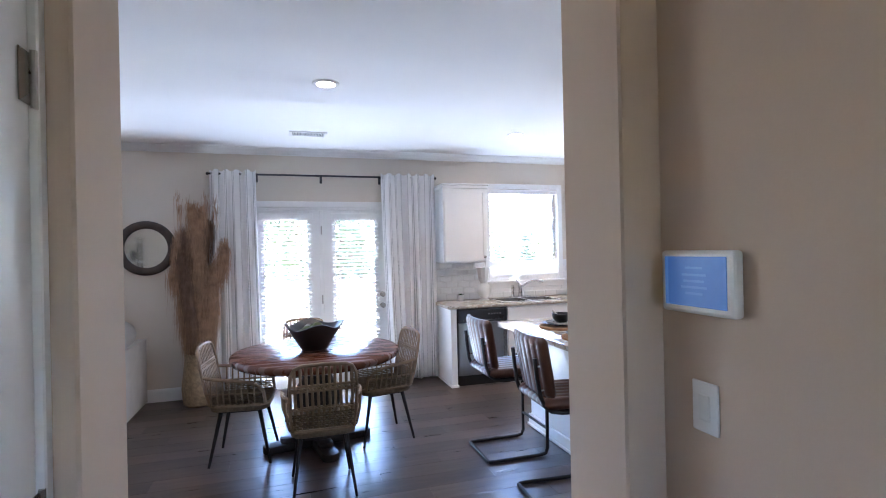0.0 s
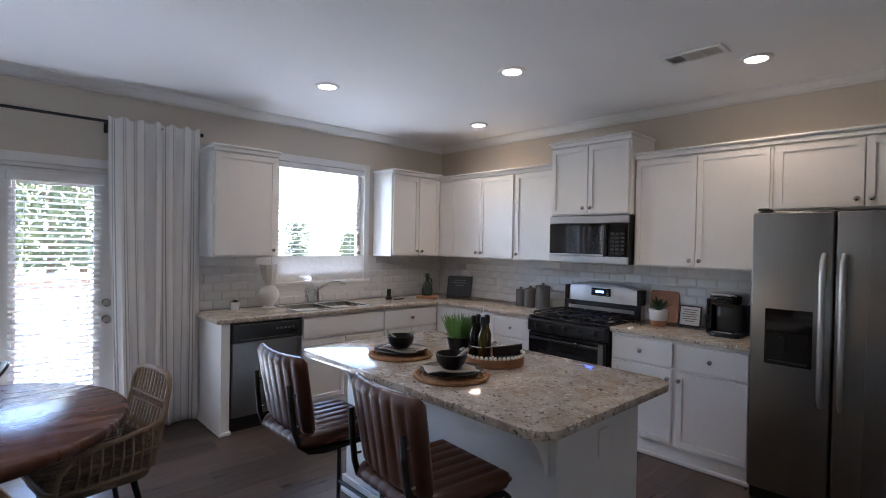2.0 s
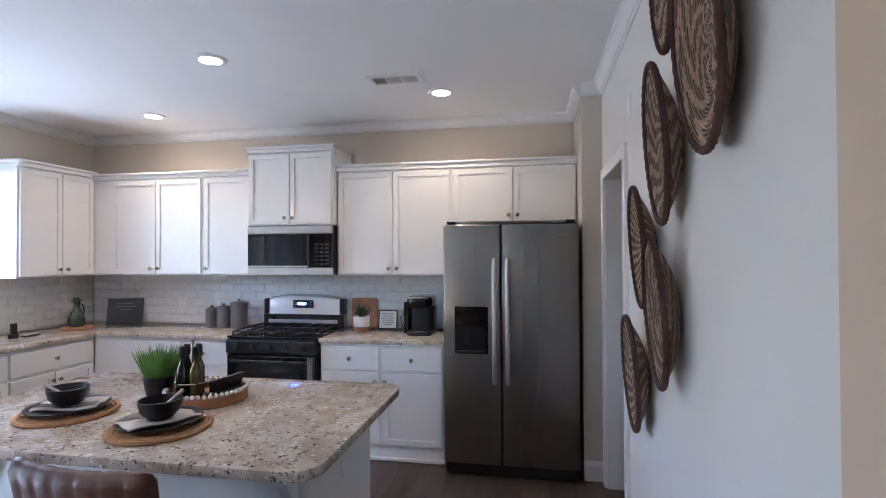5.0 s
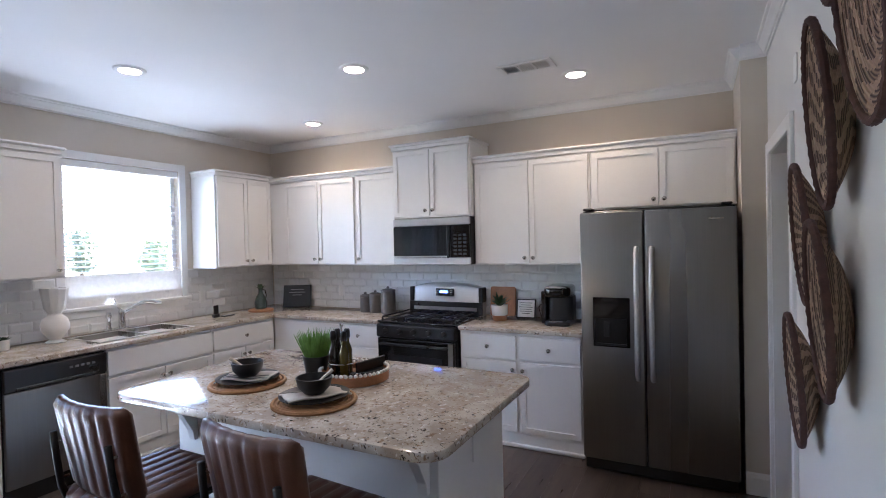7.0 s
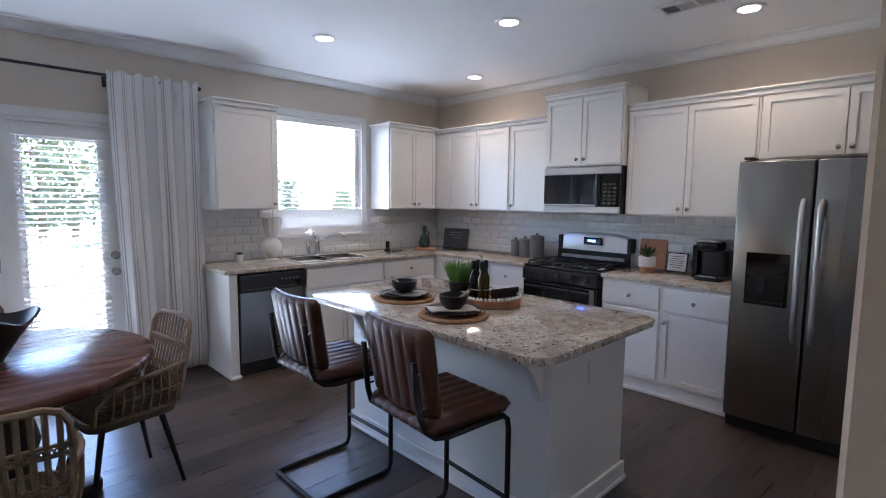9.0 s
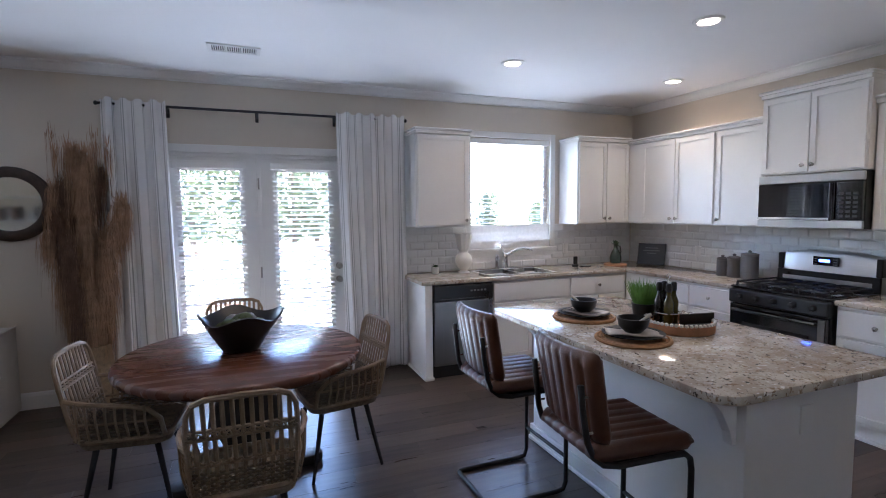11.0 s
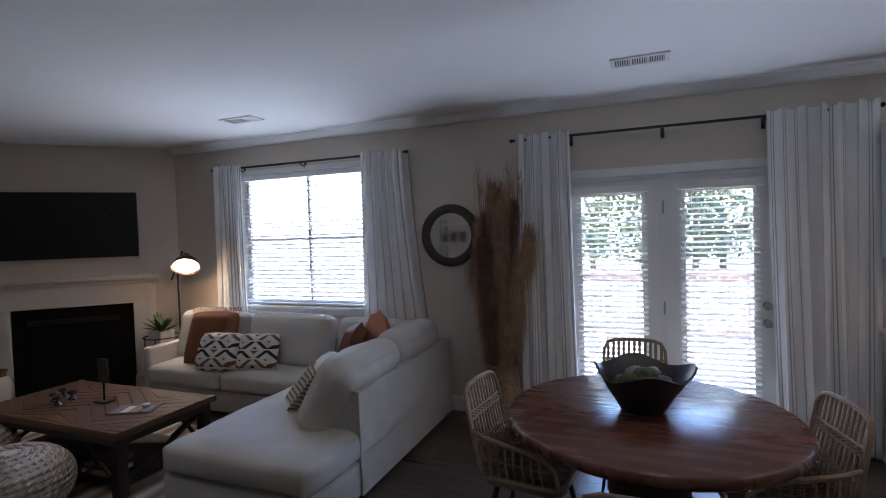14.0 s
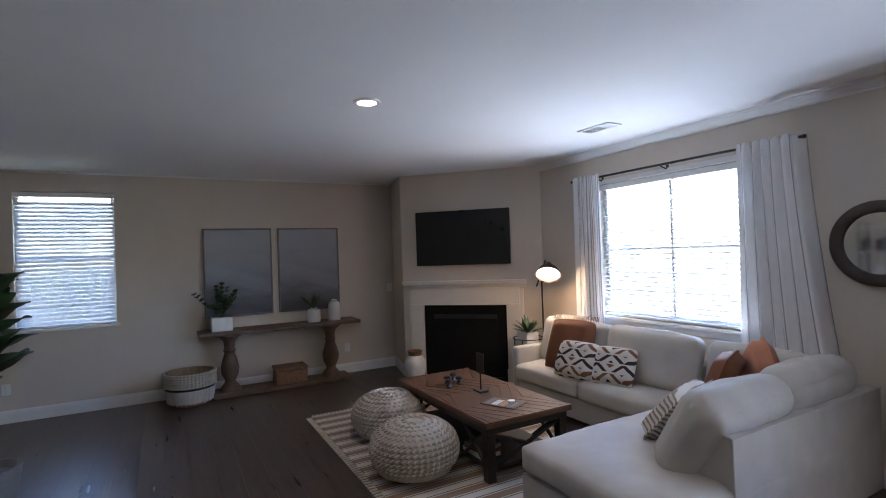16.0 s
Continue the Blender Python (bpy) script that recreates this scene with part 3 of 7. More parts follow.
for x0, x1 in ((0.56, 1.105), (1.345, 1.88)):
    b = blind("door_blind", x1 - x0, 0.27, 1.985, 17, pose(x0, YB - 0.012, 0), "white slatted blind fixed to the patio door, slats open", 0.043)
    part("valance", B(-0.02, -0.045, 1.925, x1 - x0 + 0.02, -0.03, 1.99, bev=0.004), M_TRIM, b)

# doorway in the basket wall
_t = thing("doorway_frame", "white casing round an open pantry doorway", "door frame", kind="structure")
for a, c in ((3.83, 3.90), (4.66, 4.73)):
    part("casing", B(a, YS, 0, c, YS + 0.018, 2.12, bev=0.003), M_TRIM, _t)
part("casing", B(3.90, YS, 2.05, 4.66, YS + 0.018, 2.12, bev=0.003), M_TRIM, _t)
part("jamb", B(3.90, YS - 0.13, 0, 3.915, YS, 2.05), M_TRIM, _t)
part("jamb", B(4.645, YS - 0.13, 0, 4.66, YS, 2.05), M_TRIM, _t)


# ---- kitchen ----
EAST = lambda y, x=0.0: pose(x, y, 0, 0, 0, -90)   # local x runs south, local -y faces the room


def knob(parent, x, y, z):
    k = part("knob", lathe(bmesh.new(), [(0.008, 0), (0.006, 0.012), (0.015, 0.018), (0.016, 0.026), (0.008, 0.031)], 14), M_NICKEL, parent, "round nickel knob", True)
    k.matrix_basis = pose(x, y, z, 90, 0, 0)


def shaker(parent, name, x0, x1, z0, z1, y, kn=None):
    """A panelled front standing on the plane y, room towards -y."""
    bm = B(x0, y - 0.02, z0, x1, y, z1, bev=0.0025)
    if z1 - z0 > 0.25:
        bm.faces.ensure_lookup_table()
        f = max((q for q in bm.faces if q.normal.y < -0.9), key=lambda q: q.calc_area())
        bmesh.ops.inset_individual(bm, faces=[f], thickness=0.055)
        r = bmesh.ops.extrude_face_region(bm, geom=[f])
        vs = [v for v in r["geom"] if isinstance(v, bmesh.types.BMVert)]
        bmesh.ops.translate(bm, vec=(0, 0.010, 0), verts=vs)
        bmesh.ops.delete(bm, geom=[f], context="FACES")
    d = part(name, bm, M_CAB, parent)
    if kn:
        knob(d, kn[0], y - 0.02, kn[1])
    return d


def upper(name, w, z0, z1, depth, doors, m, label, crown=True, kz=None, lead=0.0):
    """doors: widths' fractions and the side of the knob."""
    t = thing(name, label, "cabinet", m, "kitchen wall cabinets")
    part("body", B(0, 0, z0, w, depth, z1, bev=0.002), M_CAB, t)
    x = 0.012 + lead
    tot = w - 0.024 - lead
    for fr, side in doors:
        ww = tot * fr
        kx = x + (ww - 0.035 if side == "r" else 0.035)
        shaker(t, "door", x + 0.003, x + ww - 0.003, z0 + 0.012, z1 - 0.035, 0, (kx, kz or z0 + 0.06))
        x += ww
    if crown:
        bm = bmesh.new()
        box(bm, -0.004, -0.024, z1 - 0.022, w + 0.004, depth - 0.002, z1 + 0.010, bev=0.004)
        box(bm, -0.022, -0.042, z1 + 0.010, w + 0.022, depth - 0.002, z1 + 0.034, bev=0.010)
        part("cornice", bm, M_CAB, t)
    return t


def lower(name, w, depth, fronts, m, label):
    """fronts: (x0, x1, 'drawer' or 'door', knob side) on a base unit with a toe board."""
    t = thing(name, label, "cabinet", m, "kitchen base cabinets")
    part("body", B(0, 0, 0.10, w, depth, 0.876, bev=0.002), M_CAB, t)
    part("toe_board", B(0, 0.005, 0, w, depth, 0.099), M_CAB, t)
    part("shoe_moulding", B(0, -0.014, 0, w, 0.0045, 0.03, bev=0.006), M_CAB, t)
    for x0, x1, kind, side in fronts:
        z0, z1 = (0.68, 0.855) if kind in ("drawer", "blank") else (0.125, 0.66)
        kp = None
        if kind == "drawer":
            kp = ((x0 + x1) / 2, (z0 + z1) / 2)
        elif kind == "door":
            kp = (x1 - 0.03 if side == "r" else x0 + 0.03, 0.60)
        shaker(t, "drawer_front" if kind != "door" else "door", x0 + 0.006, x1 - 0.006, z0, z1, 0, kp)
    return t


UF = YB - 0.335
upper("wall_cabinet", 0.555, 1.39, 2.29, 0.333, ((1, "r"),), pose(2.595, UF, 0), "white shaker wall cabinet with one door")
upper("wall_cabinet", 0.69, 1.385, 2.29, 0.333, ((0.54, "r"), (0.46, "l")), pose(4.42, UF, 0), "white shaker corner wall cabinet with two doors")
EX = 5.11
upper("wall_cabinet", 1.119, 1.385, 2.265, 0.338, ((0.5, "r"), (0.5, "l")), EAST(7.563, EX), "white shaker wall cabinet with two narrow doors", lead=0.20)
upper("wall_cabinet", 0.47, 1.385, 2.265, 0.338, ((1, "l"),), EAST(6.443, EX), "white shaker wall cabinet beside the hood cupboard")
upper("hood_cabinet", 0.765, 1.805, 2.435, 0.405, ((0.5, "r"), (0.5, "l")), EAST(5.97, 5.043), "taller white cabinet above the microwave")
upper("wall_cabinet", 0.965, 1.385, 2.265, 0.338, ((0.5, "r"), (0.5, "l")), EAST(5.203, EX), "white shaker wall cabinet with two wide doors")
upper("wall_cabinet", 0.96, 1.80, 2.265, 0.338, ((0.5, "r"), (0.5, "l")), EAST(4.236, EX), "low white cabinet over the fridge")

BF = YB - 0.615
lower("base_cabinet", 0.86, 0.612, ((0, 0.86, "blank", ""), (0, 0.43, "door", "r"), (0.43, 0.86, "door", "l")), pose(3.26, BF, 0), "white sink base cabinet with two doors")
lower("base_cabinet", 0.72, 0.612, ((0.01, 0.70, "drawer", ""), (0.01, 0.355, "door", "r"), (0.355, 0.70, "door", "l")), pose(4.122, BF, 0), "white base cabinet with a drawer and two doors")
EB = 4.845
lower("base_cabinet", 1.272, 0.603, ((0.40, 0.827, "drawer", ""), (0.40, 0.827, "door", "r"), (0.842, 1.262, "drawer", ""), (0.842, 1.262, "door", "l")), EAST(7.282, EB), "white corner base cabinet with drawers")
lower("base_cabinet", 0.975, 0.603, ((0.01, 0.48, "drawer", ""), (0.01, 0.48, "door", "r"), (0.50, 0.965, "drawer", ""), (0.50, 0.965, "door", "l")), EAST(5.235, EB), "white base cabinet with two drawers and doors")
_t = thing("cabinet_end_panel", "white end panel beside the dishwasher", "cabinet panel")
part("panel", B(2.575, BF - 0.012, 0, 2.645, YB - 0.002, 0.876, bev=0.003), M_CAB, _t)
part("shoe_moulding", B(2.562, BF - 0.03, 0, 2.655, YB - 0.004, 0.03, bev=0.006), M_CAB, _t)

# dishwasher
_t = thing("dishwasher", "stainless steel dishwasher with a black control strip", "dishwasher", pose(2.652, BF, 0))
part("tub", B(0, 0.0, 0.10, 0.60, 0.58, 0.868), M_BLACK, _t)
part("door", B(0.004, -0.028, 0.125, 0.596, -0.001, 0.715, bev=0.006, seg=2), M_STEEL, _t, "brushed steel door")
part("control_panel", B(0.004, -0.034, 0.72, 0.596, -0.001, 0.862, bev=0.008, seg=2), M_BLACK, _t, "black control strip")
part("handle_lip", B(0.06, -0.045, 0.722, 0.54, -0.032, 0.745, bev=0.005), M_BLACK, _t)
part("toe_plate", B(0.004, 0.03, 0.0, 0.596, 0.05, 0.118), M_BLACK, _t)
for i in range(5):
    part("button", B(0.36 + i * 0.035, -0.037, 0.80, 0.38 + i * 0.035, -0.033, 0.815, bev=0.001), M_GREYC, _t)

# worktops
SINK = (3.27, BF + 0.075, 4.01, BF + 0.50)


def slab(name, rects, label):
    """One stone slab that covers a set of rectangles sharing edges, rounded along its outer edge."""
    bm = bmesh.new()
    xs = sorted({q for r in rects for q in (r[0], r[2])})
    ys = sorted({q for r in rects for q in (r[1], r[3])})
    for a, c in zip(xs, xs[1:]):
        for b, d in zip(ys, ys[1:]):
            if any(r[0] <= (a + c) / 2 <= r[2] and r[1] <= (b + d) / 2 <= r[3] for r in rects):
                bm.faces.new([bm.verts.new(p) for p in ((a, b, 0.914), (c, b, 0.914), (c, d, 0.914), (a, d, 0.914))])
    bmesh.ops.remove_doubles(bm, verts=bm.verts, dist=0.0005)
    r = bmesh.ops.extrude_face_region(bm, geom=bm.faces[:])
    bmesh.ops.translate(bm, vec=(0, 0, -0.036), verts=[v for v in r["geom"] if isinstance(v, bmesh.types.BMVert)])
    bmesh.ops.recalc_face_normals(bm, faces=bm.faces)
    es = [e for e in bm.edges if len(e.link_faces) == 2 and abs(e.verts[0].co.z - e.verts[1].co.z) < 1e-4 and e.calc_face_angle() > 1.0]
    bmesh.ops.bevel(bm, geom=es, offset=0.006, segments=2, profile=0.5, affect="EDGES")
    return single(name, bm, M_GRANITE, label, "worktop", smooth=True)


slab("worktop", ((2.54, BF - 0.03, SINK[0], YB - 0.002), (SINK[0], BF - 0.03, SINK[2], SINK[1]), (SINK[0], SINK[3], SINK[2], YB - 0.002), (SINK[2], BF - 0.03, XR - 0.002, YB - 0.002), (EB - 0.03, 6.012, XR - 0.002, BF - 0.03)), "speckled beige granite worktop round the corner")
slab("worktop", ((EB - 0.03, 4.258, XR - 0.002, 5.238),), "speckled beige granite worktop beside the range")

# sink and tap
_t = thing("sink", "stainless steel double bowl sink set in the worktop", "sink")
sx0, sy0, sx1, sy1 = SINK
_b = bmesh.new()
for a, b, c, d in ((sx0 - 0.012, sy0 - 0.012, sx1 + 0.012, sy0 + 0.012), (sx0 - 0.012, sy1 - 0.012, sx1 + 0.012, sy1 + 0.012), (sx0 - 0.012, sy0 + 0.012, sx0 + 0.012, sy1 - 0.012), (sx1 - 0.012, sy0 + 0.012, sx1 + 0.012, sy1 - 0.012), ((sx0 + sx1) / 2 - 0.012, sy0 + 0.012, (sx0 + sx1) / 2 + 0.012, sy1 - 0.012)):
    box(_b, a, b, 0.915, c, d, 0.919, bev=0.001)
part("rim", _b, M_STEEL_H, _t)
xm = (sx0 + sx1) / 2
for a, c in ((sx0 + 0.008, xm - 0.008), (xm + 0.008, sx1 - 0.008)):
    b = bmesh.new()
    box(b, a, sy0 + 0.008, 0.74, c, sy1 - 0.008, 0.917)
    bmesh.ops.delete(b, geom=[f for f in b.faces if f.normal.z > 0.9], context="FACES")
    o = part("bowl", b, M_STEEL, _t)
    o.modifiers.new("thick", "SOLIDIFY").thickness = 0.004
    part("drain", lathe(bmesh.new(), [(0.04, 0), (0.042, 0.004), (0.02, 0.002)], 20, ((a + c) / 2, (sy0 + sy1) / 2, 0.746)), M_CHROME, _t)
_t = thing("tap", "chrome kitchen tap with an arched spout and side lever", "tap", pose(3.70, sy1 + 0.055, 0.914) @ Matrix.Diagonal((1.25, 1.25, 1.25, 1)))
part("base_plate", prism(bmesh.new(), rounded(-0.12, -0.028, 0.12, 0.028, 0.027), 0.001, 0.012, 0.003), M_CHROME, _t, smooth=True)
part("body", lathe(bmesh.new(), [(0.026, 0.012), (0.022, 0.03), (0.02, 0.10), (0.023, 0.115), (0.016, 0.13)], 20), M_CHROME, _t, smooth=True)
part("spout", tube(bmesh.new(), [(0.02 * i + 0.0, -0.012 * i, 0.10 + 0.075 * math.sin(min(1.0, i / 9.0) * 2.2)) for i in range(11)], 0.012, 10), M_CHROME, _t, smooth=True)
part("lever", tube(bmesh.new(), [(0, 0, 0.125), (-0.03, 0.0, 0.16), (-0.045, 0.01, 0.205)], [0.009, 0.007, 0.009], 8), M_CHROME, _t, smooth=True)
part("sprayer", lathe(bmesh.new(), [(0.018, 0.012), (0.014, 0.03), (0.013, 0.08), (0.019, 0.10), (0.012, 0.125)], 16, (-0.085, 0, 0)), M_CHROME, _t, smooth=True)

# range
_t = thing("range", "black and stainless steel gas range with oven", "range", EAST(6.005, 4.80))
part("body", B(0, 0.02, 0.02, 0.755, 0.64, 0.905, bev=0.003), M_BLACK, _t)
_d = part("oven_door", B(0.01, -0.022, 0.25, 0.745, 0.018, 0.775, bev=0.008, seg=2), M_BLACKG, _t, "black glass oven door")
part("window", B(0.12, -0.025, 0.36, 0.635, -0.0225, 0.64, bev=0.001), M_SCREEN, _d)
part("side_trim", B(0.69, -0.026, 0.26, 0.735, -0.0225, 0.765, bev=0.001), M_STEEL, _d)
part("handle", rod(bmesh.new(), (0.06, -0.06, 0.735), (0.695, -0.06, 0.735), 0.012, seg=14), M_BLACK, _d, smooth=True)
for x in (0.075, 0.68):
    part("handle_post", rod(bmesh.new(), (x, -0.06, 0.735), (x, -0.02, 0.735), 0.009), M_BLACK, _d)
part("drawer_front", B(0.01, -0.018, 0.08, 0.745, 0.018, 0.24, bev=0.006), M_BLACK, _t)
part("control_panel", B(0.0, -0.03, 0.785, 0.755, 0.04, 0.895, bev=0.012, seg=2), M_BLACK, _t)
for i in range(5):
    k = part("burner_knob", lathe(bmesh.new(), [(0.024, 0), (0.024, 0.012), (0.019, 0.03), (0.008, 0.034)], 16), M_BLACK, _t, smooth=True)
    k.matrix_basis = pose(0.10 + i * 0.14, -0.03, 0.842, 90, 0, 0)
part("cooktop", B(0.0, -0.01, 0.906, 0.755, 0.55, 0.92, bev=0.004), M_BLACKG, _t)
for gx in (0.03, 0.275, 0.52):
    b = bmesh.new()
    w = 0.205
    for yy in (0.03, 0.27, 0.51):
        box(b, gx, yy - 0.006, 0.945, gx + w, yy + 0.006, 0.957, bev=0.002)
    for xx in (gx, gx + w / 2, gx + w):
        box(b, xx - 0.006, 0.03, 0.945, xx + 0.006, 0.51, 0.957, bev=0.002)
    for xx in (gx, gx + w):
        for yy in (0.03, 0.51):
            box(b, xx - 0.006, yy - 0.006, 0.92, xx + 0.006, yy + 0.006, 0.946)
    part("grate", b, M_IRON, _t)
for x, y in ((0.14, 0.14), (0.14, 0.40), (0.615, 0.14), (0.615, 0.40), (0.378, 0.27)):
    part("burner", lathe(bmesh.new(), [(0.045, 0.92), (0.045, 0.93), (0.03, 0.936), (0.028, 0.942), (0.01, 0.943)], 20, (x, y, 0)), M_IRON, _t, smooth=True)
_b = bmesh.new()
_rows = []
for i in range(25):
    x = 0.755 * i / 24
    h = 0.305 - 0.045 * abs(2 * i / 24 - 1) ** 3
    _rows.append([_b.verts.new((x, 0.555 + q, 0.90 + z)) for q, z in ((0.0, 0.0), (0.085, 0.0), (0.085, h), (0.055, h), (0.03, h - 0.008), (0.018, h - 0.03), (0.012, 0.10))])
for A, C in zip(_rows, _rows[1:]):
    for k in range(7):
        _b.faces.new((A[k], A[(k + 1) % 7], C[(k + 1) % 7], C[k]))
_b.faces.new(_rows[0])
_b.faces.new(_rows[-1])
_g = part("backguard", _b, M_STEEL_H, _t, "stainless steel back panel with an arched top", True)
for x in (0.0, 0.72):
    part("end_cap", B(x - 0.004, 0.556, 1.03, x + 0.039, 0.648, 1.165, bev=0.006), M_BLACK, _g)
part("steel_strip", B(0.05, 0.541, 0.945, 0.705, 0.5445, 0.985, bev=0.001), M_STEEL_H, _g)
part("lower_band", B(0.0, 0.545, 0.905, 0.755, 0.566, 1.03, bev=0.004), M_BLACK, _g)
part("display", B(0.28, 0.5555, 1.085, 0.47, 0.566, 1.155, bev=0.002), M_BLACKG, _g, "black display panel")
part("clock_digits", B(0.325, 0.5535, 1.112, 0.405, 0.5555, 1.134), glow("display_blue", (0.05, 0.12, 0.9), 1.2), _g, "glowing blue clock digits")
_b = bmesh.new()
for i in range(3):
    box(_b, 0.292 + 0.0, 0.5537, 1.092 + i * 0.02, 0.312, 0.5555, 1.100 + i * 0.02)
    box(_b, 0.43, 0.5537, 1.092 + i * 0.02, 0.455, 0.5555, 1.100 + i * 0.02)
part("button_rows", _b, M_GREYC, _g)["kind"] = "stuff"

# microwave
M_KEYS = mat("dim_keys", (0.035, 0.035, 0.037), 0.4, var=0.2)
_t = thing("microwave", "over-the-range microwave in black glass and steel", "microwave", EAST(5.966, 5.04))
part("body", B(0, 0.0, 1.392, 0.758, 0.40, 1.80, bev=0.004), M_BLACK, _t)
part("top_vent", B(0.0, -0.022, 1.733, 0.758, -0.001, 1.798, bev=0.005), M_STEEL_H, _t, "stainless steel top band")
_d = part("door", B(0.004, -0.026, 1.456, 0.575, -0.001, 1.730, bev=0.005), M_BLACKG, _t, "black glass door")
part("window", B(0.06, -0.029, 1.49, 0.50, -0.0265, 1.70, bev=0.001), M_BLACKG, _d, "dark glass window")
part("door_edge", B(0.004, -0.030, 1.456, 0.545, -0.0262, 1.470, bev=0.001), M_STEEL_H, _d)
part("handle", rod(bmesh.new(), (0.563, -0.05, 1.45), (0.563, -0.05, 1.72), 0.009, seg=12), M_BLACK, _d, smooth=True)
part("control_panel", B(0.579, -0.024, 1.456, 0.754, -0.001, 1.730, bev=0.004), M_BLACKG, _t)
_b = bmesh.new()
for i in range(6):
    for j in range(3):
        box(_b, 0.605 + j * 0.045, -0.0255, 1.475 + i * 0.032, 0.635 + j * 0.045, -0.0242, 1.493 + i * 0.032)
part("keypad", _b, M_KEYS, _t)["kind"] = "stuff"
part("bottom_band", B(0.0, -0.022, 1.393, 0.758, -0.001, 1.453, bev=0.004), M_STEEL_H, _t, "stainless steel lower band")

# fridge
_t = thing("fridge", "stainless steel side-by-side fridge with water dispenser", "fridge", EAST(4.232, 4.70))
part("body", B(0.006, 0.055, 0.03, 0.926, 0.74, 1.775, bev=0.006), M_BLACK, _t, "dark grey cabinet sides")
_l = part("door", B(0.0, -0.03, 0.09, 0.402, 0.05, 1.762, bev=0.012, seg=3), M_STEEL, _t, "brushed steel freezer door", True)
_r = part("door", B(0.412, -0.03, 0.09, 0.932, 0.05, 1.762, bev=0.012, seg=3), M_STEEL, _t, "brushed steel fridge door", True)
for o, x in ((_l, 0.362), (_r, 0.452)):
    part("handle", tube(bmesh.new(), [(x, -0.035, 0.66), (x, -0.075, 0.70), (x, -0.085, 0.8), (x, -0.088, 1.1), (x, -0.085, 1.4), (x, -0.075, 1.48), (x, -0.035, 1.52)], 0.016, 10), M_HANDLE, o, "long steel bar handle", True)
part("dispenser", B(0.08, -0.034, 0.86, 0.315, -0.0305, 1.19, bev=0.003), M_BLACKG, _l, "black water dispenser")
part("dispenser_recess", B(0.10, -0.037, 0.88, 0.295, -0.0345, 1.05, bev=0.002), M_SCREEN, _l)
part("paddle", B(0.15, -0.047, 0.93, 0.19, -0.037, 1.03, bev=0.004), M_BLACK, _l)
part("drip_tray", B(0.10, -0.05, 0.872, 0.295, -0.034, 0.884, bev=0.003), M_BLACK, _l)
part("toe_grille", B(0.01, 0.0, 0.012, 0.92, 0.05, 0.085, bev=0.004), M_BLACK, _t)
for x in (0.06, 0.86):
    part("foot", rod(bmesh.new(), (x, 0.04, 0), (x, 0.04, 0.04), 0.02), M_BLACK, _t)
for x in (0.02, 0.85):
    part("hinge_cover", B(x, -0.01, 1.776, x + 0.06, 0.09, 1.792, bev=0.005), M_BLACK, _t)
part("brand_mark", B(0.78, -0.0315, 1.69, 0.86, -0.0302, 1.698), M_CHROME, _r)

# island
IX0, IY0, IX1, IY1 = 2.56, 4.24, 3.60, 5.99
_t = thing("kitchen_island", "white panelled island cabinet with skirting", "island")
part("body", B(2.87, 4.40, 0.0, 3.56, 5.93, 0.876, bev=0.003), M_CAB, _t)
_b = bmesh.new()
box(_b, 2.852, 4.382, 0, 3.578, 4.3995, 0.10, bev=0.004)
box(_b, 2.852, 4.400, 0, 2.8695, 5.948, 0.10, bev=0.004)
box(_b, 2.870, 5.9305, 0, 3.578, 5.948, 0.10, bev=0.004)
part("skirting", _b, M_CAB, _t)
_b = bmesh.new()
box(_b, 2.838, 4.368, 0, 3.58, 4.3815, 0.025, bev=0.005)
box(_b, 2.838, 4.3815, 0, 2.8515, 5.95, 0.025, bev=0.005)
part("shoe_moulding", _b, M_CAB, _t)
for y in (4.46, 5.80):
    b = bmesh.new()
    prism(b, [(0, 0), (0, 0.26), (-0.20, 0.26), (-0.20, 0.22), (-0.14, 0.20), (-0.08, 0.14), (-0.03, 0.05), (-0.02, 0.0)], -0.022, 0.022, 0.003)
    bmesh.ops.transform(b, matrix=Matrix(((1, 0, 0, 2.869), (0, 0, 1, y), (0, 1, 0, 0.615), (0, 0, 0, 1))), verts=b.verts)
    part("corbel", b, M_CAB, _t)
part("outlet", B(3.18, 4.392, 0.62, 3.26, 4.399, 0.74, bev=0.002), M_TRIM, _t)
single("island_worktop", prism(bmesh.new(), rounded(IX0, IY0, IX1, IY1, 0.10, 8), 0.878, 0.914, 0.006), M_GRANITE, "speckled beige granite island worktop with rounded corners", "worktop", smooth=True)


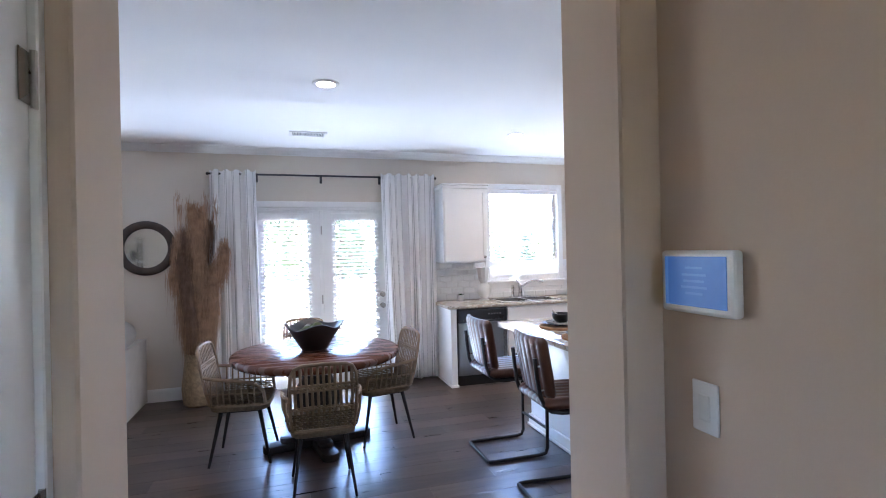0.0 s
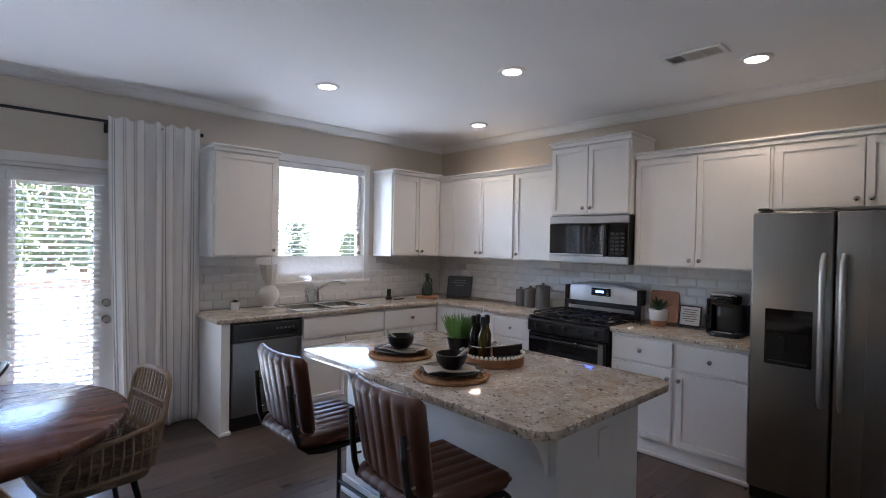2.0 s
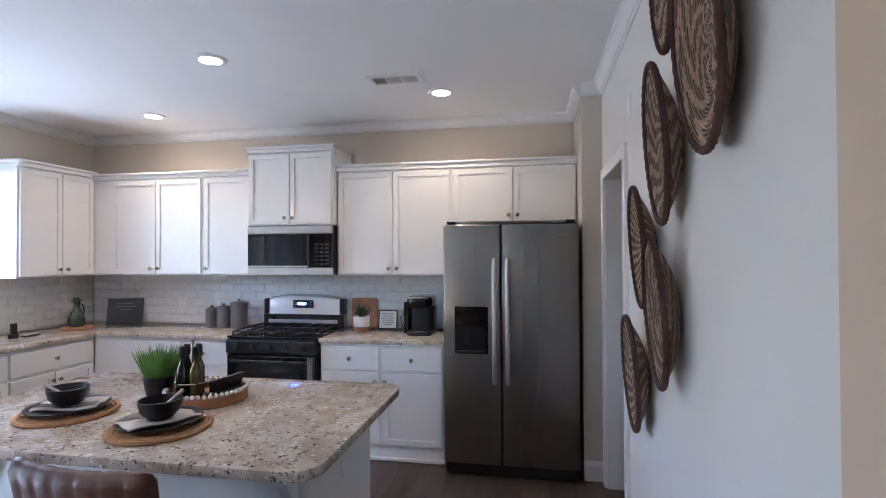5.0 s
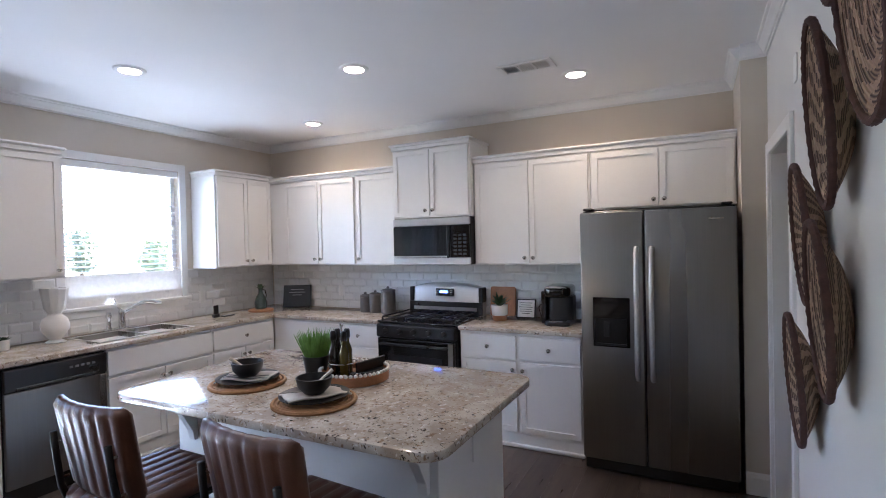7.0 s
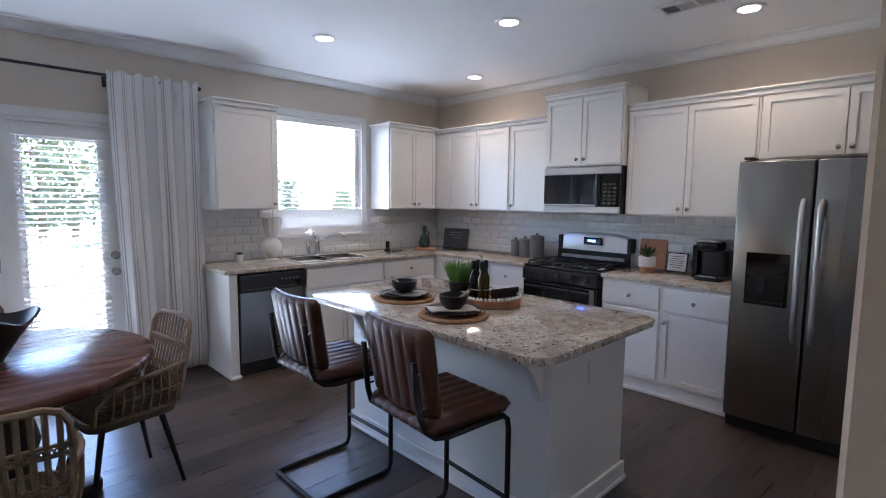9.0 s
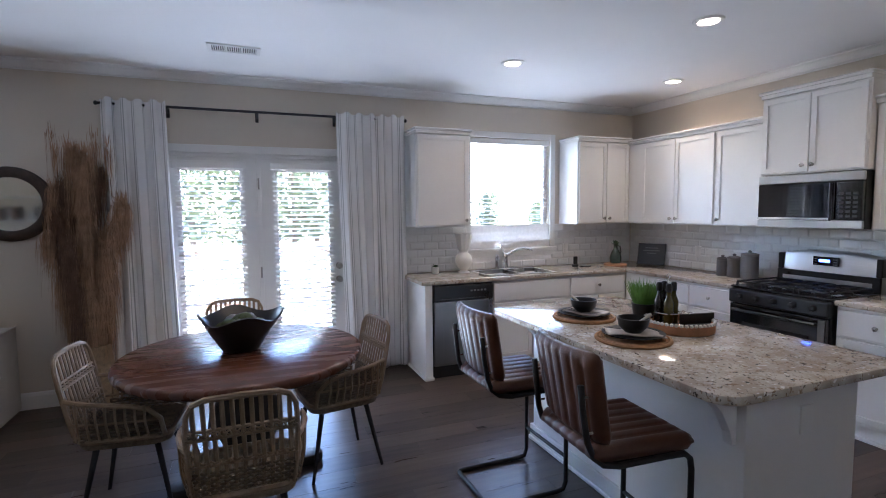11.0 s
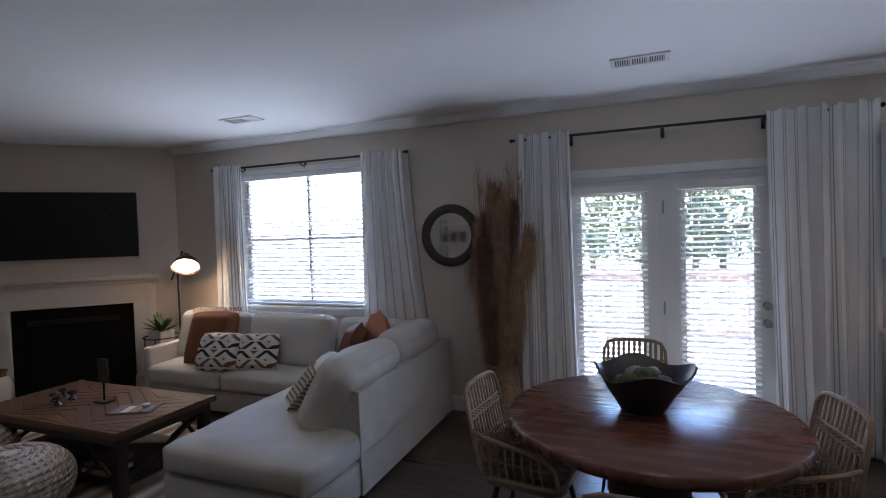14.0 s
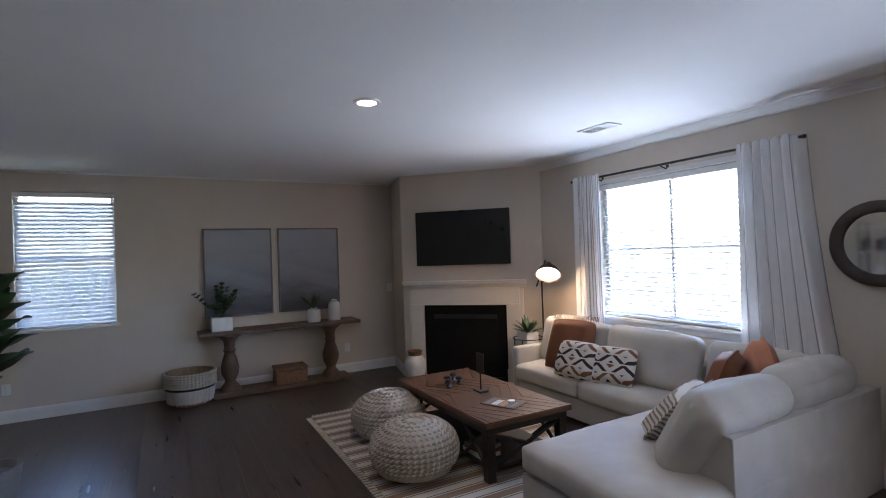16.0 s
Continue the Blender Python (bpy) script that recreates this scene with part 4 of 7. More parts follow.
# ---- bar stools ----
def padded(bm, w, h, th, n, curve, flare, m):
    """An upholstered pad, w wide and h high, with n stitched channels, rounded corners and a bowed width."""
    nu, nv = n * 6, 14
    sides = []
    for s in (-1, 1):
        g = []
        for i in range(nu + 1):
            row = []
            for j in range(nv + 1):
                u, v = 2 * i / nu - 1, 2 * j / nv - 1
                c = max(0.0, abs(u) - 0.86) / 0.14
                d = max(0.0, abs(v) - 0.84) / 0.16
                edge = math.sqrt(max(0.0, 1 - min(1.0, c * c + d * d * 0.9)))
                groove = abs(math.sin(math.pi * n * i / nu)) ** 0.35
                t = th / 2 * (0.16 + 0.84 * edge) * (0.74 + 0.26 * groove)
                x = u * w / 2 * (1 + flare * v) * (1 - 0.035 * d * d)
                z = v * h / 2 * (1 - 0.045 * c * c)
                row.append(bm.verts.new(m @ Vector((s * t + curve * u * u, x, z))))
            g.append(row)
        sides.append(g)
        for i in range(nu):
            for j in range(nv):
                bm.faces.new((g[i][j], g[i + 1][j], g[i + 1][j + 1], g[i][j + 1]))
    loop = [(i, 0) for i in range(nu)] + [(nu, j) for j in range(nv)] + [(i, nv) for i in range(nu, 0, -1)] + [(0, j) for j in range(nv, 0, -1)]
    A, C = sides
    for (i, j), (k, l) in zip(loop, loop[1:] + loop[:1]):
        bm.faces.new((A[i][j], A[k][l], C[k][l], C[i][j]))
    return bm


def stool(m):
    t = thing("bar_stool", "brown channelled leather cantilever stool on black tube", "stool", m, "stools at the island")
    # local: front towards +x
    for s in (-1, 1):
        y = s * 0.205
        pts = [(-0.272, y * 0.86, 0.905), (-0.262, y * 0.87, 0.80), (-0.246, y * 0.90, 0.69), (-0.225, y * 0.94, 0.632), (-0.185, y * 0.98, 0.600), (-0.12, y, 0.588), (0.10, y, 0.59), (0.185, y, 0.588), (0.212, y, 0.565), (0.22, y, 0.52), (0.22, y, 0.40), (0.22, y, 0.06), (0.205, y, 0.022), (0.16, y, 0.014), (-0.20, y, 0.014), (-0.235, y * 0.98, 0.014), (-0.245, y * 0.9, 0.014)]
        part("side_tube", tube(bmesh.new(), pts, 0.0125, 10), M_IRON, t, smooth="soft")
        for z in (0.72, 0.86):
            part("screw", rod(bmesh.new(), (-0.268 + (0.86 - z) * 0.09, y * 0.88, z), (-0.243 + (0.86 - z) * 0.16, y * 0.88, z), 0.005, seg=8), M_NICKEL, t)
    part("floor_bar", rod(bmesh.new(), (-0.245, -0.19, 0.014), (-0.245, 0.19, 0.014), 0.0125), M_IRON, t, smooth=True)
    part("foot_rest", rod(bmesh.new(), (0.22, -0.205, 0.20), (0.22, 0.205, 0.20), 0.010), M_IRON, t, smooth=True)
    part("seat", padded(bmesh.new(), 0.435, 0.47, 0.07, 7, 0.0, 0.0, pose(0.0, 0, 0.636, 0, 91, 0)), M_LEATHER, t, "channelled brown leather seat", "soft")
    part("seat_frame", B(-0.19, -0.19, 0.590, 0.20, 0.19, 0.603, bev=0.004), M_IRON, t)
    part("backrest", padded(bmesh.new(), 0.445, 0.365, 0.052, 7, 0.034, 0.035, pose(-0.232, 0, 0.845, 0, -10, 0)), M_LEATHER, t, "channelled brown leather back", "soft")
    return t


_s = stool(pose(2.46, 5.50, 0, 0, 0, 0))
copy_thing(_s, pose(2.50, 4.72, 0, 0, 0, -4))


# ---- dining ----
TX, TY = 1.07, 6.13
_t = thing("dining_table", "round brown wooden table on a dark turned pedestal", "table", pose(TX, TY, 0))
_b = bmesh.new()
lathe(_b, [(0.60, 0.695), (0.635, 0.70), (0.655, 0.715), (0.66, 0.735), (0.655, 0.752), (0.645, 0.76)], 72)
part("tabletop", _b, M_TABLE, _t, "round plank top with a thick edge", True)
part("pedestal", lathe(bmesh.new(), [(0.20, 0.10), (0.20, 0.13), (0.15, 0.16), (0.13, 0.20), (0.16, 0.28), (0.19, 0.38), (0.17, 0.47), (0.12, 0.54), (0.12, 0.58), (0.17, 0.62), (0.22, 0.694)], 32), M_DARKW, _t, "dark turned pedestal", True)
for a in (10, 100):
    b = bmesh.new()
    prism(b, rounded(-0.43, -0.065, 0.43, 0.065, 0.06), 0.0, 0.06, 0.012)
    prism(b, rounded(-0.30, -0.05, 0.30, 0.05, 0.045), 0.06, 0.10, 0.008)
    part("foot", b, M_DARKW, _t, smooth=True).matrix_basis = pose(0, 0, 0.001 if a == 10 else 0.0, 0, 0, a)


def chair(m):
    t = thing("dining_chair", "woven rattan armchair on black metal legs", "chair", m, "chairs round the table")
    # local: front towards +y
    sw, zs = 0.245, 0.445
    b = bmesh.new()
    prism(b, rounded(-0.235, -0.22, 0.235, 0.22, 0.09), zs - 0.05, zs - 0.004, 0.016)
    part("seat", b, M_RATTAND, t, "woven rattan seat", True)
    rim = [(x, y, zs - 0.002) for x, y in rounded(-0.24, -0.225, 0.24, 0.225, 0.09)]
    part("seat_rim", tube(bmesh.new(), rim, 0.013, 6, True), M_RATTAN, t, smooth=True)
    b = bmesh.new()
    for i in range(13):
        x = -0.21 + i * 0.035
        tube(b, [(x, -0.205, zs + 0.003), (x, 0.0, zs + 0.005 + 0.002 * (i % 2)), (x, 0.205, zs + 0.003)], 0.009, 5)
    part("seat_weave", b, M_RATTAND, t)
    # back hoop, splayed and rising
    hoop = [(-0.215, -0.21, zs), (-0.23, -0.235, 0.55), (-0.235, -0.265, 0.70), (-0.228, -0.285, 0.80), (-0.20, -0.297, 0.845), (-0.15, -0.303, 0.862), (0.0, -0.308, 0.867), (0.15, -0.303, 0.862), (0.20, -0.297, 0.845), (0.228, -0.285, 0.80), (0.235, -0.265, 0.70), (0.23, -0.235, 0.55), (0.215, -0.21, zs)]
    part("back_hoop", tube(bmesh.new(), hoop, 0.0125, 7), M_RATTAN, t, smooth=True)
    for z, y in ((0.585, -0.245), (0.70, -0.27), (0.735, -0.276)):
        part("back_rail", rod(bmesh.new(), (-0.232, y, z), (0.232, y, z), 0.0075, seg=6), M_RATTAN, t)
    for i in range(11):
        x = -0.195 + i * 0.039 + random.uniform(-0.002, 0.002)
        top = 0.865 - 0.02 * (abs(x) / 0.2) ** 4
        cane = tube(bmesh.new(), [(0, -0.21, zs), (0.003, -0.24, 0.58), (0, -0.271, 0.71), (-0.002, -0.303, top)], 0.0062, 6)
        bmesh.ops.scale(cane, vec=(1.75, 1, 1), verts=cane.verts)
        bmesh.ops.translate(cane, vec=(x * 1.02, 0, 0), verts=cane.verts)
        part("back_cane", cane, M_RATTAN, t)
    # dense weave at the foot of the back, and two plaited bands
    b = bmesh.new()
    for k in range(8):
        z = zs + 0.006 + k * 0.0145
        y = -0.212 - 0.22 * (z - zs)
        tube(b, [(-0.225 + 0.0188 * i, y + (0.007 if (i + k) % 2 else -0.007), z) for i in range(25)], 0.0066, 5)
    part("back_weave", b, M_RATTAND, t, "dense cane weave", "soft")["kind"] = "stuff"
    for z, y in ((0.592, -0.246), (0.715, -0.273)):
        b = bmesh.new()
        for s in (0, 1):
            tube(b, [(-0.232 + 0.0116 * i, y + (0.010 if (i + s) % 2 else -0.010), z + (0.006 if (i // 2 + s) % 2 else -0.006)) for i in range(41)], 0.0055, 5)
        part("plaited_band", b, M_RATTAN, t, smooth="soft")
    for s in (-1, 1):
        arm = [(s * 0.232, -0.255, 0.655), (s * 0.268, -0.17, 0.645), (s * 0.292, -0.05, 0.635), (s * 0.296, 0.06, 0.622), (s * 0.285, 0.14, 0.595), (s * 0.262, 0.19, 0.54), (s * 0.235, 0.20, zs)]
        part("arm", tube(bmesh.new(), arm, 0.0125, 7), M_RATTAN, t, smooth=True)
        for i in range(8):
            y = -0.19 + i * 0.045
            q = 0.652 - 0.03 * (i / 7.0) ** 2
            xa = 0.262 + 0.034 * math.sin(min(1.0, (i + 1) / 6.0) * 1.57)
            part("arm_cane", tube(bmesh.new(), [(s * 0.238, y, zs), (s * (xa - 0.004), y * 1.0, (zs + q) / 2), (s * xa, y, q)], 0.0065, 5), M_RATTAN, t)
        b = bmesh.new()
        for k in range(5):
            z = zs + 0.008 + k * 0.0145
            tube(b, [(s * (0.238 + 0.10 * (z - zs) + (0.006 if (i + k) % 2 else -0.006)), -0.20 + 0.0225 * i, z) for i in range(18)], 0.0062, 5)
        part("side_weave", b, M_RATTAND, t, smooth="soft")["kind"] = "stuff"
        for z in (0.535,):
            part("side_rail", tube(bmesh.new(), [(s * 0.235, -0.225, z), (s * 0.262, -0.1, z), (s * 0.266, 0.1, z), (s * 0.248, 0.19, z)], 0.007, 5), M_RATTAN, t)
    for x in (-1, 1):
        for y in (-1, 1):
            part("leg", rod(bmesh.new(), (x * 0.225, y * 0.225, 0.0), (x * 0.16, y * 0.14, 0.40), 0.010, 0.017, 10), M_IRON, t, smooth=True)
    part("under_frame", B(-0.17, -0.15, 0.375, 0.17, 0.15, 0.394, bev=0.004), M_IRON, t)
    return t


_c = chair(pose(1.06, 5.36, 0, 0, 0, 0) @ Matrix.Diagonal((0.86, 0.95, 1, 1)))
copy_thing(_c, pose(0.52, 6.08, 0, 0, 0, -97))
copy_thing(_c, pose(1.58, 6.13, 0, 0, 0, 100))
copy_thing(_c, pose(1.00, 6.98, 0, 0, 0, 180))

_t = thing("fruit_bowl", "black carved wooden bowl with a wavy rim", "bowl", pose(1.05, 6.15, 0.761))
_b = bmesh.new()
lathe(_b, [(0.085, 0.0), (0.10, 0.004), (0.165, 0.11), (0.235, 0.20), (0.225, 0.205), (0.15, 0.115), (0.08, 0.03), (0.01, 0.025)], 40, wob=lambda a, z: 1 + 0.06 * math.sin(3 * a + 0.6) * (z > 0.15))
for v in _b.verts:
    if v.co.z > 0.15:
        v.co.z += 0.022 * math.sin(4 * math.atan2(v.co.y, v.co.x) + 1.0)
part("shell", _b, M_BLACKC, _t, smooth=True)
_t2 = mat("moss_ball", (0.065, 0.085, 0.03), 0.8, var=0.4, scale=25, bump=0.8, rand=0.3)
for i in range(11):
    a, r = i * 2.4, 0.13 * math.sqrt((i % 8) / 8.0)
    b = bmesh.new()
    bmesh.ops.create_icosphere(b, subdivisions=3, radius=0.038 + 0.008 * (i % 3))
    for v in b.verts:
        v.co += v.co.normalized() * 0.006 * noise.noise(v.co * 60)
    single("decor_ball", b, _t2 if i % 3 else M_GREYC, "round green and grey decorative ball in the bowl", "ornament", "balls in the bowl", smooth=True, m=pose(1.05 + r * math.cos(a), 6.15 + r * math.sin(a), 0.885 + 0.012 * (i % 4) + (0.03 if i > 7 else 0)))


# ---- curtains, rods, mirror, pampas ----
def curtain(x0, x1, b0, b1, ztop, m, folds, label, z0=0.02, edge=0):
    """A pleated panel hung from x0..x1 that ends at b0..b1, as a closed thin cloth."""
    bm = bmesh.new()
    nu, nv = folds * 12, 22
    cloth = (x1 - x0) * 1.9

    def f(u, v):
        q = (1 - v) ** 1.4
        a = x0 + (x1 - x0) * u
        c = b0 + (b1 - b0) * u
        x = a + (c - a) * q
        amp = (0.020 + 0.016 * q) * (0.75 + 0.45 * math.sin(u * 9.0 + x0 * 5))
        ph = u * folds * math.tau + 0.7 * math.sin(5 * u + x0) + 0.5 * q * math.sin(3 * u)
        y = amp * math.sin(ph) + 0.012 * math.sin(u * 17 + 3 * v)
        far = u if edge > 0 else 1 - u
        y += (0.115 - y) * max(0.0, (far - 0.93) / 0.07) if edge else 0.0
        top = 0.012 * math.cos(ph * 1.0) * max(0.0, (v - 0.93) / 0.07)
        return (x + 0.010 * math.sin(2 * ph) * (0.4 + q), y, z0 + (ztop - z0) * v + top)

    sheet(bm, f, nu, nv)
    bm.verts.index_update()
    lay = bm.loops.layers.uv.new("cloth")
    for fc in bm.faces:
        for lp in fc.loops:
            k = lp.vert.index
            lp[lay].uv = ((k // (nv + 1)) / nu * cloth, (k % (nv + 1)) / nv * (ztop - z0))
    t = single("curtain", bm, M_CURT, label, "curtain", "curtains on rods", smooth="soft", m=m)
    t.modifiers.new("cloth", "SOLIDIFY").thickness = 0.003
    return t


CY = YB - 0.095
curtain(0.05, 0.535, 0.03, 0.58, 2.45, pose(0, CY - 0.030, 0), 5, "white linen curtain with dark stitched stripes, gathered beside the patio doors", edge=-1)
curtain(1.905, 2.56, 1.97, 2.555, 2.45, pose(0, CY - 0.030, 0), 6, "white linen curtain with dark stitched stripes, gathered beside the cabinets")
curtain(-3.31, -2.91, -3.36, -2.86, 2.44, pose(0, CY - 0.030, 0), 5, "white linen curtain at the living room window", 0.05, -1)
curtain(-1.42, -0.97, -1.45, -0.70, 2.44, pose(0, CY - 0.030, 0), 6, "white linen curtain hanging flared behind the sofa", 0.05, 1)
for x0, x1, br in ((0.04, 2.58, (1.23, 0.53, 1.91)), (-3.32, -0.95, (-2.15, -2.95))):
    t = thing("curtain_rod", "thin black metal curtain rod on wall brackets", "curtain rod")
    part("pole", rod(bmesh.new(), (x0, CY, 2.415), (x1, CY, 2.415), 0.011, seg=12), M_IRON, t, smooth=True)
    for x in br:
        part("bracket", rod(bmesh.new(), (x, CY, 2.40), (x, YB, 2.375), 0.006), M_IRON, t)
        part("bracket_plate", B(x - 0.014, YB - 0.006, 2.34, x + 0.014, YB - 0.001, 2.42, bev=0.002), M_IRON, t)
    for x in (x0, x1):
        part("finial", lathe(bmesh.new(), [(0.008, -0.012), (0.017, -0.004), (0.017, 0.006), (0.006, 0.014)], 12), M_IRON, t).matrix_basis = pose(x, CY, 2.415, 0, 90, 0)

_t = thing("round_mirror", "round mirror in a dark carved wooden frame on the wall", "mirror", pose(-0.57, YB - 0.002, 1.625, 90, 0, 0))
_b = bmesh.new()
_pr = [(0.205, 0.006), (0.207, 0.03), (0.222, 0.040), (0.25, 0.044), (0.275, 0.036), (0.287, 0.018), (0.287, 0.0), (0.205, 0.0)]
_rings = [[_b.verts.new((r * math.cos(k * math.tau / 64), r * math.sin(k * math.tau / 64), z)) for k in range(64)] for r, z in _pr]
for i in range(len(_pr)):
    A, C = _rings[i], _rings[(i + 1) % len(_pr)]
    for k in range(64):
        _b.faces.new((A[k], A[(k + 1) % 64], C[(k + 1) % 64], C[k]))
part("frame", _b, M_FRAMEW, _t, smooth=True)
part("glass", lathe(bmesh.new(), [(0.2045, 0.002), (0.2045, 0.012)], 64), M_MIRROR, _t)

_t = thing("pampas_vase", "tall woven basket vase of dried pampas grass", "vase", pose(-0.05, 7.66, 0))
part("basket", lathe(bmesh.new(), [(0.13, 0.0), (0.155, 0.02), (0.165, 0.18), (0.15, 0.36), (0.13, 0.50), (0.138, 0.53), (0.12, 0.53), (0.11, 0.40)], 32, wob=lambda a, z: 1 + 0.015 * math.sin(22 * a + 90 * z)), M_SEAGR, _t, "woven seagrass basket", True)
_rng = random.Random(5)


def plume(bm, rng, spine, w, n):
    """Hair-thin seed strands that leave a bent spine and hang down."""
    pts = [Vector(p) for p in spine]
    for k in range(n):
        q = rng.random() * (len(pts) - 1.001)
        i = int(q)
        c = pts[i].lerp(pts[i + 1], q - i)
        f = q / (len(pts) - 1)
        a = rng.uniform(0, math.tau)
        s = w * math.sin(math.pi * (0.18 + 0.74 * f)) * rng.uniform(0.35, 1.1)
        fall = rng.uniform(0.12, 0.42) * (1.15 - 0.6 * f)
        o = Vector((math.cos(a), math.sin(a), 0))
        n2 = Vector((-math.sin(a), math.cos(a), 0)) * rng.uniform(0.0010, 0.0022)
        c = c + Vector((rng.gauss(0, 0.02), rng.gauss(0, 0.015), 0))
        if f > 0.6 and rng.random() < 0.35:
            fall = -rng.uniform(0.02, 0.13)
        m1 = c + o * s * 0.65 + Vector((0, 0, 0.03 - 0.25 * fall))
        e = c + o * s + Vector((0, 0, -fall))
        v = [bm.verts.new(p) for p in (c - n2, c + n2, m1 + n2, m1 - n2, e)]
        bm.faces.new((v[0], v[1], v[2], v[3]))
        bm.faces.new((v[3], v[2], v[4]))


for i in range(22):
    a = i * 2.4 + 0.4
    r = 0.185 * math.sqrt((i + 0.5) / 22)
    zt = _rng.uniform(1.35, 2.08) - 0.45 * r
    dx, dy = math.cos(a), math.sin(a)
    lean = 1.0 + 0.55 * _rng.random()
    cap = 0.10
    sp = [(0.65 * r * dx, min(cap, 0.5 * r * dy), 0.52 + 0.25 * _rng.random()), (0.9 * r * dx, min(cap, 0.7 * r * dy), 0.98), (0.9 * r * dx, min(cap, 0.8 * r * dy), zt - 0.28), (r * dx * lean, min(cap, r * dy), zt - 0.06), (r * dx * lean * 1.12, min(cap, r * dy * 1.1), zt), (r * dx * lean * 1.28, min(cap, r * dy * 1.15), zt - 0.10)]
    b = bmesh.new()
    tube(b, [(0.05 * dx, 0.05 * dy, 0.1)] + sp[:4], 0.0035, 5)
    plume(b, _rng, sp, 0.09, 1050)
    part("plume", b, M_PAMPAS2 if i % 4 == 0 else M_PAMPAS, _t, "feathery dried plume")
for i in range(5):
    b = bmesh.new()
    x = -0.14 + i * 0.07
    sp = [(x * 0.5, 0, 0.5), (x, 0.02, 1.6), (x * 1.15, 0.03, 1.98 + 0.06 * (i % 2)), (x * 1.3, 0.03, 2.16 - 0.07 * (i % 3))]
    tube(b, sp, 0.0018, 4)
    plume(b, _rng, sp[2:], 0.035, 60)
    part("stem", b, M_PAMPAS, _t)


# ---- living room ----
def foliage(bm, rng, n, length, width, droop, c=(0, 0, 0), lean=0.7):
    for i in range(n):
        a = i * 2.4 + rng.uniform(-0.3, 0.3)
        l = length * rng.uniform(0.75, 1.1)
        k = lean * rng.uniform(0.35, 1.1)
        d = Vector((math.cos(a) * math.sin(k), math.sin(a) * math.sin(k), math.cos(k)))
        s = Vector((-math.sin(a), math.cos(a), 0))
        rows = []
        for j in range(6):
            q = j / 5
            p = Vector(c) + d * l * q + Vector((0, 0, -droop * l * q * q))
            w = width * math.sin(math.pi * (0.15 + 0.85 * q)) * 0.5 + 0.0006
            rows.append([bm.verts.new(p - s * w), bm.verts.new(p + Vector((0, 0, -0.15 * w))), bm.verts.new(p + s * w)])
        for A, C in zip(rows, rows[1:]):
            bm.faces.new((A[0], A[1], C[1], C[0]))
            bm.faces.new((A[1], A[2], C[2], C[1]))


# sectional sofa
def upholstered(bm, w, d, h, crown, m, r=0.05, sag=0.0, n=16):
    """A boxed cushion: rounded edges of radius r, top and bottom swollen by crown, seams pulled in."""
    b2 = bmesh.new()
    bmesh.ops.create_cube(b2, size=2.0)
    bmesh.ops.subdivide_edges(b2, edges=b2.edges[:], cuts=n, use_grid_fill=True)
    for v in b2.verts:
        half = (w / 2, d / 2, h / 2)
        p = [v.co[i] * half[i] for i in range(3)]
        core = [max(-half[i] + r, min(half[i] - r, p[i])) for i in range(3)]
        off = Vector([p[i] - core[i] for i in range(3)])
        if off.length > 1e-6:
            p = [core[i] + (off.normalized() * min(r, off.length * 1.0))[i] for i in range(3)]
        x, y = v.co.x, v.co.y
        k = max(0.0, 1 - x * x) ** 0.6 * max(0.0, 1 - y * y) ** 0.6
        p[2] += v.co.z * crown * k - sag * k
        p[0] *= 1 + 0.03 * (1 - v.co.z ** 2) * (1 - y * y)
        p[1] *= 1 + 0.03 * (1 - v.co.z ** 2) * (1 - x * x)
        v.co = Vector(p)
        v.co += Vector(noise.noise_vector(v.co * 3.0 + Vector((w, d, h)))) * 0.014 + Vector(noise.noise_vector(v.co * 8.0 + Vector((d, w, 0)))) * 0.006
    bmesh.ops.transform(b2, matrix=m, verts=b2.verts)
    me = bpy.data.meshes.new("tmp")
    b2.to_mesh(me)
    b2.free()
    bm.from_mesh(me)
    bpy.data.meshes.remove(me)
    return bm


_t = thing("sectional_sofa", "cream fabric corner sofa with a chaise", "sofa")
part("main_base", B(-3.52, 7.10, 0.04, -1.66, 7.80, 0.25, bev=0.02, seg=2), M_SOFA, _t, smooth=True)
part("chaise_base", B(-1.65, 5.70, 0.04, -0.575, 7.80, 0.25, bev=0.02, seg=2), M_SOFA, _t, smooth=True)
for x0, x1 in ((-3.51, -2.59), (-2.58, -1.66)):
    part("seat_cushion", upholstered(bmesh.new(), x1 - x0, 0.86, 0.18, 0.022, pose((x0 + x1) / 2, 7.47, 0.345)), M_SOFA, _t, smooth="soft")
part("chaise_cushion", upholstered(bmesh.new(), 1.08, 2.02, 0.185, 0.022, pose(-1.115, 6.70, 0.347), n=20), M_SOFA, _t, smooth="soft")
part("back_frame", B(-3.52, 7.64, 0.04, -0.70, 7.81, 0.66, bev=0.03, seg=3), M_SOFA, _t, smooth=True)
_b = bmesh.new()
prism(_b, [(-0.565, 0.04), (-0.565, 0.685), (-0.655, 0.69), (-0.84, 0.43), (-0.86, 0.04)], 6.20, 7.81, 0.012, 2)
bmesh.ops.transform(_b, matrix=Matrix(((1, 0, 0, 0), (0, 0, 1, 0), (0, 1, 0, 0), (0, 0, 0, 1))), verts=_b.verts)
_sb = part("side_back", _b, M_SOFA, _t, smooth=True)
part("piping", tube(bmesh.new(), [(-0.566, 6.198, 0.06), (-0.566, 6.198, 0.682), (-0.566, 6.5, 0.687), (-0.566, 7.80, 0.687)], 0.006, 6), M_SOFA, _sb, smooth="soft")
